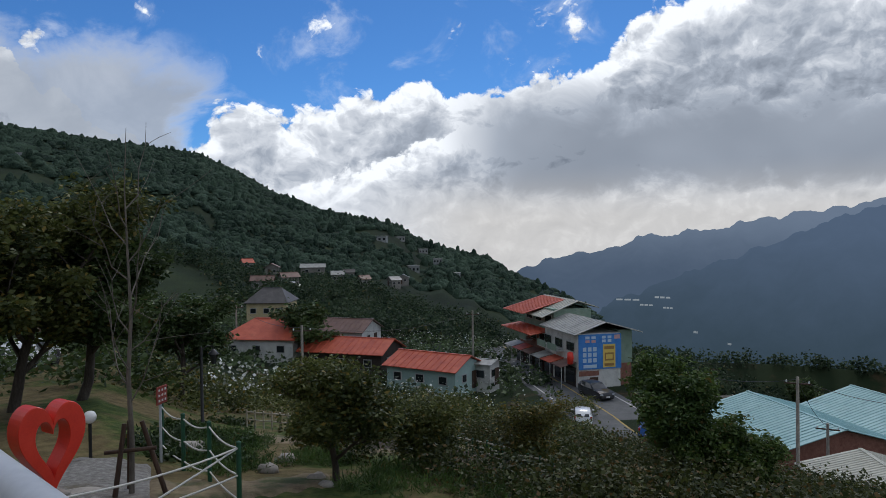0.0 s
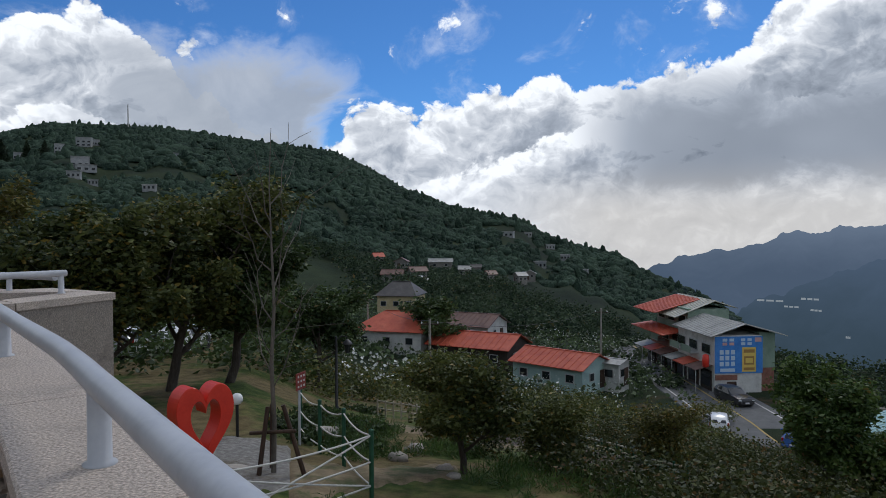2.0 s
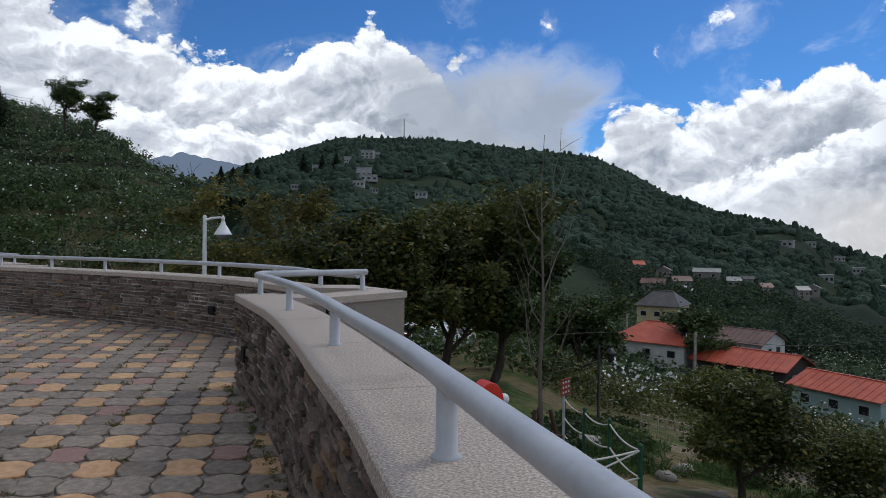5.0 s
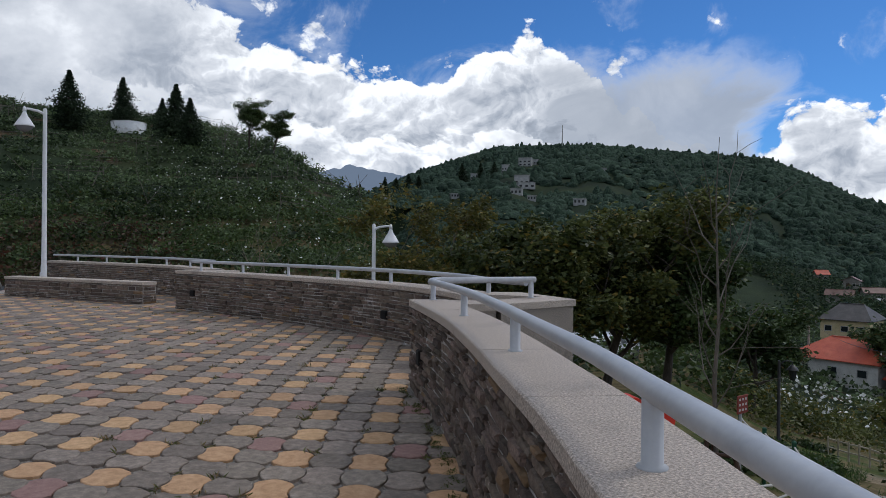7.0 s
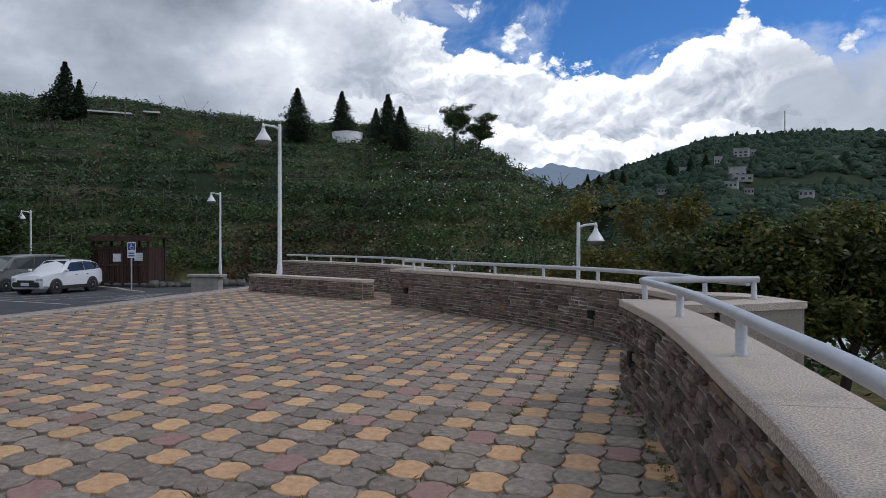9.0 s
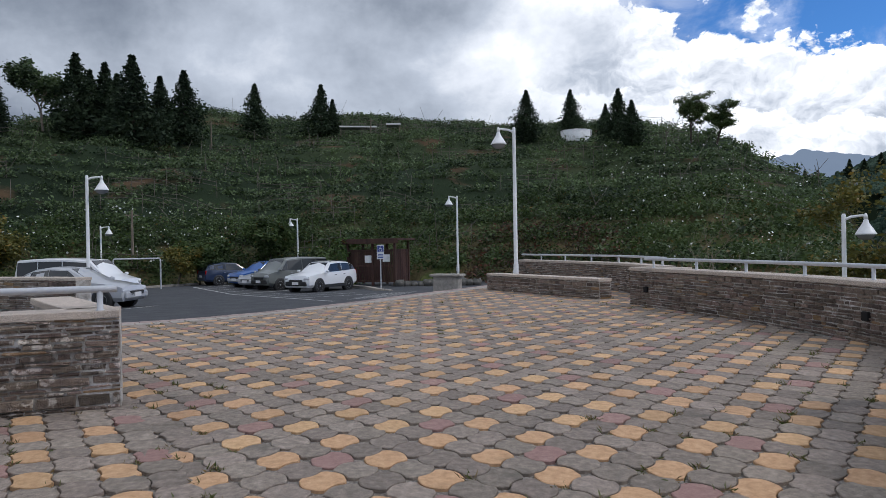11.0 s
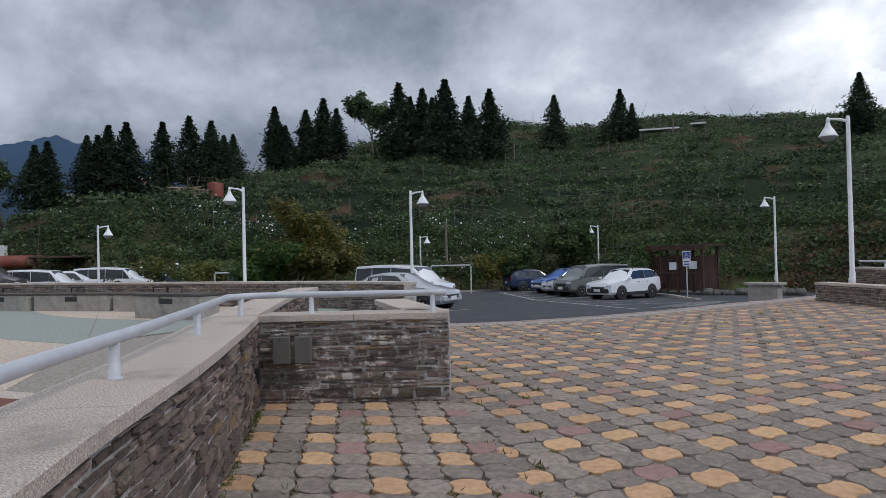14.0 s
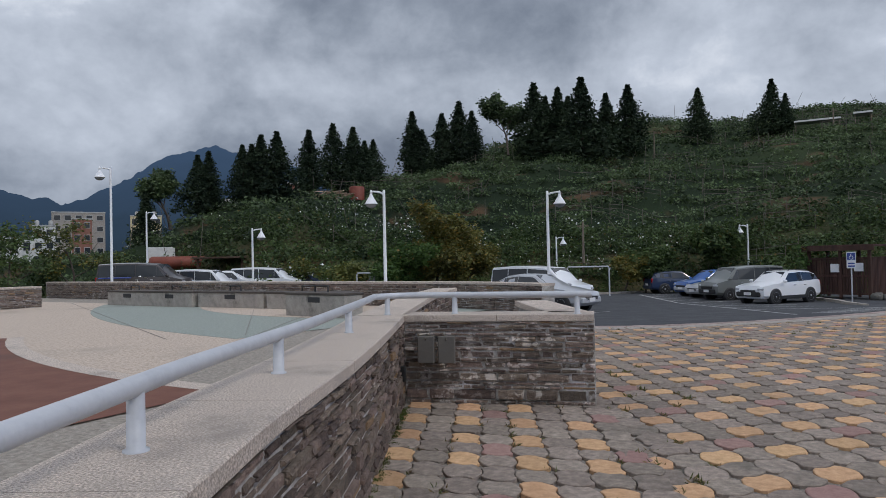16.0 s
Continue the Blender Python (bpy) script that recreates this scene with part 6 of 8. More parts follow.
WALL_FAR = material("weathered pale plaster", [(0.20, 0.21, 0.21), (0.30, 0.31, 0.31), (0.40, 0.41, 0.40)], 0.4, 0.9, 0.1)
for i, (a, r, w, h) in enumerate(HILL_HOUSES):
    x, y = P(a, r)
    w, h = (w * 0.85, h * 0.85) if i < 7 else (w * 0.7, h * 0.7)
    z = ground_at(x, y)
    ob = thing("hill_house", "pale block house high on the mountain slope", "house", pose(x, y, z - 1, 0, 0, a + 12 * (i % 3 - 1)), group="hill houses")
    part("wall", MB().box((0, 0, (h + 2) / 2), (w, w * 0.6, h + 2)), WALL_FAR, ob)
    part("roof", MB().box((0, 0, h + 2.1), (w + 0.6, w * 0.6 + 0.6, 0.3)), ROOF_GREY, ob)
    for k in range(3):
        for s in range(max(1, int(h / 3.2))):
            part("window", MB().box((-w / 3 + w / 3 * k, -w * 0.3, 2.6 + 3.0 * s), (w * 0.16, 0.3, 1.5)), GLASS, ob)
x, y = P(34.0, 1150)
ob = thing("radio_mast", "thin radio mast on the mountain top", "mast", pose(x, y, ground_at(x, y)))
part("mast", MB().tube([(0, 0, -2), (0, 0, 36)], [1.0, 0.7], 6), STONE_PALE, ob)

# the roadside block with the painted end wall
def road_block():
    ob = thing("roadside_building", "three-storey roadside shop building with a blue painted end wall", "building", pose(15.0, 78.6, -15.5, 0, 0, 104.2))
    # local x runs along the shop front away from the viewer, local y to the left of it (towards the road), so the body lies at negative y
    def block(x0, x1, y0, y1, z0, z1, mat):
        return part("wall", MB().box(((x0 + x1) / 2, (y0 + y1) / 2, (z0 + z1) / 2), (x1 - x0, y1 - y0, z1 - z0), 0, 0.02), mat, ob)
    block(0, 9.5, -5.2, 0, -1.5, 6.2, WALL_WHITE)
    block(0.6, 9.5, -7.0, -5.2, 2.6, 6.4, WALL_GREEN)
    block(0.6, 9.5, -6.9, -5.2, -3.0, 2.6, WALL_BRICK)
    block(9.5, 20, -6.5, -0.6, -1.5, 5.2, WALL_BRICK)
    block(10, 20, -6.5, -1.4, 5.2, 8.0, WALL_GREEN)

    def shed(x0, x1, y0, y1, z0, z1, zm, mat, ym):
        part("roof", MB().add(*ribbed([(y0, z0), (ym, zm), (y1, z1)], x0, x1, 0.7)), mat, ob)
    shed(-0.5, 10.0, -7.8, 0.6, 6.1, 6.1, 7.4, ROOF_GREY, -3.2)
    shed(9.6, 20.6, -7.4, 0.4, 8.0, 7.0, 8.9, ROOF_CREAM, -4.6)
    shed(13.0, 20.8, -4.4, 1.6, 8.75, 7.2, 8.8, ROOF_RED, -4.2)
    shed(9.4, 20.5, -1.0, 2.0, 5.2, 4.9, 5.3, ROOF_RED, -0.8)
    # awnings, balconies and shop fronts on the road side
    for k in range(6):
        x0 = 0.4 + k * 3.25
        part("awning", MB().add([(x0, 0.0, 3.0), (x0 + 2.9, 0.0, 3.0), (x0 + 2.9, 1.9, 2.55), (x0, 1.9, 2.55), (x0, 0.0, 2.94), (x0 + 2.9, 0.0, 2.94), (x0 + 2.9, 1.9, 2.49), (x0, 1.9, 2.49)],
                                [(0, 1, 2, 3), (7, 6, 5, 4), (0, 4, 5, 1), (1, 5, 6, 2), (2, 6, 7, 3), (3, 7, 4, 0)]), (ROOF_BROWN, ROOF_RED, ROOF_GREY)[k % 3], ob)
        d = part("shop_front", MB().box((x0 + 1.45, 0.03, 1.2), (2.6, 0.12, 2.3)), WALL_DARK, ob)
        part("pane", MB().box((x0 + 1.45, 0.10, 1.3), (2.2, 0.04, 1.7)), GLASS, d)
        part("post", MB().tube([(x0 + 0.1, 1.8, -0.3), (x0 + 0.1, 1.8, 2.55)], 0.05, 6), STONE_PALE, ob)
        for z in ((4.6,) if k < 3 else (4.3, 6.6)):
            w = part("window", MB().box((x0 + 1.45, 0.02 if k < 3 else (-0.58 if z < 5 else -1.38), z), (2.2, 0.14, 1.15)), STONE_PALE, ob)
            part("pane", MB().box((x0 + 1.45, 0.08 if k < 3 else (-0.52 if z < 5 else -1.32), z), (1.95, 0.06, 0.95)), GLASS, w)
        if k in (1, 2, 4):
            part("balcony", MB().box((x0 + 1.45, 0.5, 3.75), (2.6, 1.0, 0.12)), STONE_PALE, ob)
            part("balcony_rail", MB().box((x0 + 1.45, 0.98, 4.15), (2.6, 0.05, 0.75)), WALL_GREEN, ob)
    # painted end wall
    BLUE = material("blue painted board", [(0.035, 0.16, 0.48), (0.055, 0.22, 0.60), (0.08, 0.27, 0.66)], 1.0, 0.6, 0.05)
    YEL = plain("yellow paint", (0.72, 0.52, 0.12), 0.6)
    BRN = plain("brown paint", (0.34, 0.19, 0.05), 0.6)
    PALE = plain("pale blue paint", (0.48, 0.62, 0.74), 0.6)
    PINK = plain("pale pink paint", (0.62, 0.36, 0.33), 0.6)
    sign = part("mural", MB().box((-0.06, -2.65, 4.15), (0.10, 5.2, 3.9)), BLUE, ob, "blue painted wall panel")

    def mark(y, z, w, h, mat, d=0.0):
        part("paint_bar", MB().box((-0.125 - d, y, z), (0.03, w, h)), mat, sign)
    mark(-3.75, 3.65, 1.5, 2.6, YEL)
    mark(-3.75, 3.55, 1.1, 0.9, BRN, 0.01)
    mark(-3.75, 3.55, 0.8, 0.5, YEL, 0.02)
    mark(-3.75, 4.55, 1.2, 0.35, BRN, 0.01)
    mark(-3.75, 2.65, 1.2, 0.3, BRN, 0.01)
    for r in range(3):
        for c in range(3):
            mark(-0.75 - 0.62 * c, 4.45 - 0.62 * r, 0.42, 0.46, PALE)
    mark(-1.4, 2.55, 1.6, 0.35, PALE)
    for c in range(2):
        for r in range(2):
            mark(-1.1 - 0.75 * c, 5.75 - 0.42 * r, 0.5, 0.3, PINK if r else PALE)
            mark(-3.1 - 0.7 * c, 5.75 - 0.42 * r, 0.45, 0.3, PALE)
    mark(-4.75, 5.75, 0.7, 0.45, PINK)
    part("text_panel", MB().box((-0.05, -1.3, 1.75), (0.08, 2.4, 0.55)), WALL_BRICK, ob)
    s = part("shop_sign", MB().lathe((0, 0, 0), [(0.0, -0.75), (0.32, -0.62), (0.38, 0), (0.32, 0.62), (0.0, 0.75)], 12), RED, ob, "red lantern-shaped hanging shop sign")
    s.matrix_basis = pose(0.4, 0.75, 3.5)
    part("door", MB().box((-0.03, -1.9, 0.3), (0.12, 1.0, 2.0)), WOOD_DARK, ob)


road_block()
house("large workshop under a pale teal sheet roof", P(-23.3, 82), P(-29.8, 69), -15.2, 7.0, 1.9, 3.4, ROOF_TEAL, WALL_BRICK, windows=4, ribs=0.55)
house("second workshop under a pale teal sheet roof", P(-30.0, 88), P(-36, 78), -14.9, 6.5, 1.9, 4.0, ROOF_TEAL, WALL_BRICK, windows=3, ribs=0.55)
house("low shed under a cream corrugated roof", P(-30.6, 60), P(-35.5, 50), -14.3, 4.6, 1.2, 3.2, ROOF_CREAM, WALL_BRICK, windows=2, ribs=0.4)
x, y = P(-19.8, 92)
ob = thing("roof_tank", "round steel water tank on a concrete roof", "water tank", pose(x, y, -21.6))
part("roof_slab", MB().box((0, 0, 1.5), (7, 6, 5.0)), CONCRETE, ob)
part("tank", MB().lathe((0.6, 0, 4.0), [(1.1, 0), (1.1, 1.3), (1.0, 1.4), (0.15, 1.55)], 20), ROOF_GREY, ob)
part("ac_unit", MB().box((-1.8, 0.5, 4.4), (1.6, 0.9, 0.8), 0, 0.03), WALL_WHITE, ob)
# utility poles with wires in the village
TOPS = []
for i, (a, r, h) in enumerate([(11.3, 66, 6.8), (-2.4, 95, 7.5), (-26.7, 58, 9.0), (16.3, 100, 6.5), (-28.6, 66, 6.0)]):
    x, y = P(a, r)
    z = ground_at(x, y)
    ob = thing("utility_pole", "grey utility pole beside the houses", "pole", pose(x, y, z - 0.3), group="utility poles")
    part("pole", MB().tube([(0, 0, 0), (0, 0, h)], [0.16, 0.11], 8), CONCRETE, ob)
    part("crossarm", MB().box((0, 0, h - 0.5), (1.8, 0.1, 0.1), radians(a)), WOOD_DARK, ob)
    for s in (-0.75, 0, 0.75):
        part("insulator", MB().lathe((s * math.cos(radians(a)), s * math.sin(radians(a)), h - 0.45), [(0.05, 0), (0.06, 0.1), (0.02, 0.2)], 8), WHITE_PAINT, ob)
    TOPS.append((x, y, z + h - 0.5))


def cable(a, b, sag, name="power_cable"):
    a, b = np.array(a), np.array(b)
    pts = [a + (b - a) * s - np.array([0, 0, sag * 4 * s * (1 - s)]) for s in np.linspace(0, 1, 13)]
    whole(name, MB().tube(pts, 0.02, 4), BLACK_STEEL, "thin black power cable between poles", "cable", group="power cables")


cable(TOPS[0], TOPS[1], 1.2)
cable(TOPS[0], TOPS[3], 0.8)
cable(TOPS[2], TOPS[4], 0.6)
cable(TOPS[2], (44.0, 58.0, -12.5), 1.0)
cable(TOPS[2], (20.5, 73.5, -10.5), 1.2)
# the road
ROAD = smooth_line([P(-36, 52), P(-24, 52), P(-17.5, 58), P(-13.5, 68), P(-10.0, 80), P(-7.2, 93), P(-4.8, 112)], 2.0)
mb = MB()
road_z = np.array([max(ground_at(*p), -15.5) if i > 6 else ground_at(*p) for i, p in enumerate(ROAD)])
lf = lefts(ROAD)
rows = np.stack([np.c_[ROAD + lf * s, np.maximum(land((ROAD + lf * s)[:, 0], (ROAD + lf * s)[:, 1]), -15.6) + dz] for s, dz in ((-4.4, -0.3), (-4.2, 0.10), (4.2, 0.10), (4.4, -0.3))], 1)
k = 4
mb.add(rows.reshape(-1, 3), [(i * k + j, (i + 1) * k + j, (i + 1) * k + j + 1, i * k + j + 1) for i in range(len(ROAD) - 1) for j in range(3)])
whole("road", mb, material("road asphalt", [(0.075, 0.078, 0.08), (0.11, 0.113, 0.115), (0.15, 0.15, 0.15)], 0.8, 0.85, 0.2), "grey asphalt village road with a yellow centre line", "road", kind="structure")
LINE_YELLOW = material("worn yellow road paint", [(0.30, 0.22, 0.06), (0.50, 0.38, 0.12)], 3, 0.8, 0.1)
LINE_WHITE = material("worn white road paint", [(0.32, 0.32, 0.31), (0.62, 0.62, 0.60)], 3, 0.8, 0.1)
for s, mat in ((0.0, LINE_YELLOW), (3.4, LINE_WHITE), (-3.4, LINE_WHITE)):
    c = ROAD + lf * s
    z = np.maximum(land((ROAD + lf * 4.2)[:, 0], (ROAD + lf * 4.2)[:, 1]), -15.6) * (0.5 + s / 8.4) + np.maximum(land((ROAD - lf * 4.2)[:, 0], (ROAD - lf * 4.2)[:, 1]), -15.6) * (0.5 - s / 8.4) + 0.112
    r2 = np.stack([np.c_[c + lf * d, z] for d in (-0.09, 0.09)], 1).reshape(-1, 3)
    whole("trim_road_line", MB().add(r2, [(2 * i, 2 * i + 2, 2 * i + 3, 2 * i + 1) for i in range(len(c) - 1)]), mat, "worn painted line on the village road", "road marking", kind="structure")
FAR_NET = backdrop_material("hazy greenhouse film", (0.26, 0.29, 0.31), (0.40, 0.43, 0.45), -500, -100)
# far greenhouses and terraces on the slope across the valley, haze painted as glow
for i, (a, e, w, h) in enumerate([(-14.6, -5.0, 95, 10), (-17.2, -4.8, 60, 12), (-16.0, -5.4, 50, 8), (-17.6, -5.6, 36, 8), (-19.6, -7.4, 14, 8), (-22.0, -8.2, 12, 5), (-20.4, -9.6, 18, 6), (-24.0, -10.6, 12, 6)]):
    top = np.interp(a, [-80, -60, -45, -36, -32, -28, -23, -18, -13, -9][::1], [3.0, 2.6, 2.3, 2.0, 1.7, 0.7, -1.6, -3.2, -5.4, -8.0])
    zt = 1.6 + 3300 * math.tan(radians(top))
    fs = np.linspace(0, 1, 400)
    d = 3300 * (1 - 0.34 * (1 - fs) ** 0.8)
    k = np.argmin(np.abs(np.degrees(np.arctan2(-900 + (zt + 900) * fs - 1.6, d)) - e))
    x, y = P(a, d[k] * 0.955)
    ob = thing("greenhouse", "far pale greenhouse roofs on the valley slope", "greenhouse", pose(x, y, 1.6 + d[k] * 0.955 * math.tan(radians(e)), 0, 0, a), group="greenhouses")
    for k in range(3):
        part("roof", MB().prism([(w * (0.36 * k - 0.5), -6 - 5 * k), (w * (0.36 * k - 0.22), -6 - 5 * k), (w * (0.36 * k - 0.22), 30), (w * (0.36 * k - 0.5), 30)], -h * 0.2, h * 0.2 - 0.8 * k), FAR_NET, ob)

# ---- lamps ----
LAMP_WHITE = material("white lamp enamel", [(0.66, 0.67, 0.68), (0.74, 0.75, 0.76), (0.80, 0.81, 0.81)], 5, 0.38, 0.04, stain=(0.50, 0.48, 0.45), stain_scale=5, stain_at=(0.66, 0.82))
FROST = plain("grey frosted lamp bowl", (0.22, 0.23, 0.24), 0.25, 0.0, 0.6)


def lamp(x, y, z, h, turn, r=0.075):
    """A white street lamp with a bell shade on a short arm; turn: where the arm points, in degrees."""
    ob = thing("street_lamp", "white street lamp with a bell-shaped shade on a short arm", "street lamp", pose(x, y, z, 0, 0, turn), group="white street lamps")
    part("plinth", MB().box((0, 0, 0.03), (0.62, 0.62, 0.16), 0, 0.02), CONCRETE, ob)
    part("base_plate", MB().box((0, 0, 0.12), (0.30, 0.30, 0.03), 0, 0.005), LAMP_WHITE, ob)
    part("post", MB().lathe((0, 0, 0.12), [(r * 1.25, 0), (r * 1.2, 0.75), (r, 0.80), (r * 0.8, h - 0.2), (r * 0.8, h - 0.05), (r * 0.5, h)], 14), LAMP_WHITE, ob)
    part("hatch", MB().box((r * 1.05, 0, 0.55), (0.06, 0.09, 0.28), 0, 0.008), LAMP_WHITE, ob)
    part("arm", MB().tube([(0, 0, h - 0.06), (0.20, 0, h + 0.02), (0.48, 0, h + 0.05), (0.56, 0, h + 0.03)], [0.045, 0.04, 0.035, 0.03], 10), LAMP_WHITE, ob)
    part("finial", MB().lathe((0.56, 0, h - 0.06), [(0.02, 0), (0.06, 0.02), (0.05, 0.10), (0.03, 0.16), (0.0, 0.18)], 12), LAMP_WHITE, ob)
    part("shade", MB().lathe((0.56, 0, h - 0.50), [(0.275, 0.0), (0.285, 0.02), (0.26, 0.05), (0.16, 0.22), (0.085, 0.33), (0.07, 0.40), (0.04, 0.45)], 20), LAMP_WHITE, ob)
    part("bowl", MB().lathe((0.56, 0, h - 0.66), [(0.0, 0), (0.10, 0.01), (0.20, 0.07), (0.255, 0.16)], 18), FROST, ob)
    return ob


for a, r, z, h, side in ((73.6, 25.35, 0.0, 5.62, 1), (77.6, 48.0, -0.6, 5.4, 1), (50.0, 23.5, -3.1, 5.3, -1), (90.2, 57.5, -1.05, 4.85, 1), (105.5, 33.0, -0.6, 5.2, -1),
                         (104.3, 58.0, -1.05, 4.35, -1), (118.5, 31.0, -0.45, 5.05, 1), (138.2, 44.0, -0.7, 7.8, 1), (135.7, 61.0, -1.1, 7.0, -1), (128.3, 47.2, -0.6, 4.45, -1)):
    x, y = polar(a, r)
    z = ground_at(x, y) if z is None else z
    lamp(x, y, z, h, a + 90 + (90 if side > 0 else -90) + 12 * side)


# ---- vehicles ----
TYRE = plain("black rubber", (0.012, 0.012, 0.012), 0.85)
ALLOY = plain("grey alloy", (0.42, 0.43, 0.44), 0.35, 0.8)
CHROME = plain("chrome", (0.6, 0.6, 0.6), 0.15, 1.0)
BLACK_TRIM = plain("black plastic trim", (0.02, 0.02, 0.021), 0.6)
HEADLIGHT = plain("clear headlight", (0.55, 0.57, 0.60), 0.1, 0.2)
TAIL = plain("red tail light", (0.35, 0.010, 0.010), 0.2)
PLATE = plain("white number plate", (0.7, 0.7, 0.7), 0.5)


def paint(name, col):
    return plain(name, col, 0.28, 0.0, 0.5, coat=0.6)


CAR = {  # stations along the length: (x, half width, underside, belt, roof edge half width, roof)
    "suv": dict(wheel=0.36, axles=(-1.36, 1.32), st=[(-2.28, 0.70, 0.42, 0.72, 0.66, 0.74), (-2.18, 0.86, 0.30, 0.90, 0.74, 0.94), (-1.45, 0.92, 0.26, 1.02, 0.80, 1.06), (-0.95, 0.92, 0.25, 1.06, 0.76, 1.12), (-0.15, 0.92, 0.25, 1.08, 0.72, 1.63),
                                                          (0.75, 0.92, 0.25, 1.10, 0.73, 1.68), (1.55, 0.92, 0.26, 1.14, 0.71, 1.63), (1.98, 0.90, 0.30, 1.18, 0.69, 1.50), (2.24, 0.84, 0.36, 1.08, 0.70, 1.12), (2.30, 0.76, 0.44, 0.80, 0.66, 0.82)],
                glass=[(4, 5), (5, 6), (6, 7)], front=3, rear=7),
    "van": dict(wheel=0.33, axles=(-1.55, 1.35), st=[(-2.40, 0.74, 0.42, 0.80, 0.70, 0.82), (-2.32, 0.86, 0.32, 0.98, 0.78, 1.02), (-1.85, 0.90, 0.28, 1.10, 0.80, 1.16), (-1.62, 0.90, 0.28, 1.12, 0.78, 1.24), (-0.95, 0.91, 0.28, 1.14, 0.79, 1.84),
                                                          (0.2, 0.91, 0.28, 1.14, 0.81, 1.93), (1.3, 0.91, 0.28, 1.14, 0.81, 1.93), (2.25, 0.90, 0.30, 1.14, 0.79, 1.88), (2.36, 0.88, 0.34, 1.12, 0.70, 1.50), (2.38, 0.82, 0.42, 0.90, 0.74, 0.92)],
                glass=[(4, 5), (5, 6), (6, 7)], front=3, rear=7),
    "car": dict(wheel=0.31, axles=(-1.32, 1.25), st=[(-2.12, 0.66, 0.36, 0.60, 0.62, 0.62), (-2.02, 0.80, 0.26, 0.74, 0.70, 0.78), (-1.3, 0.85, 0.22, 0.88, 0.76, 0.92), (-0.85, 0.86, 0.22, 0.92, 0.72, 0.98), (0.0, 0.86, 0.22, 0.93, 0.65, 1.43),
                                                          (0.7, 0.86, 0.22, 0.95, 0.66, 1.47), (1.3, 0.86, 0.23, 0.97, 0.64, 1.40), (1.75, 0.84, 0.26, 0.98, 0.64, 1.22), (2.02, 0.80, 0.30, 0.96, 0.66, 0.99), (2.10, 0.72, 0.38, 0.66, 0.62, 0.68)],
                glass=[(4, 5), (5, 6), (6, 7)], front=3, rear=7),
}


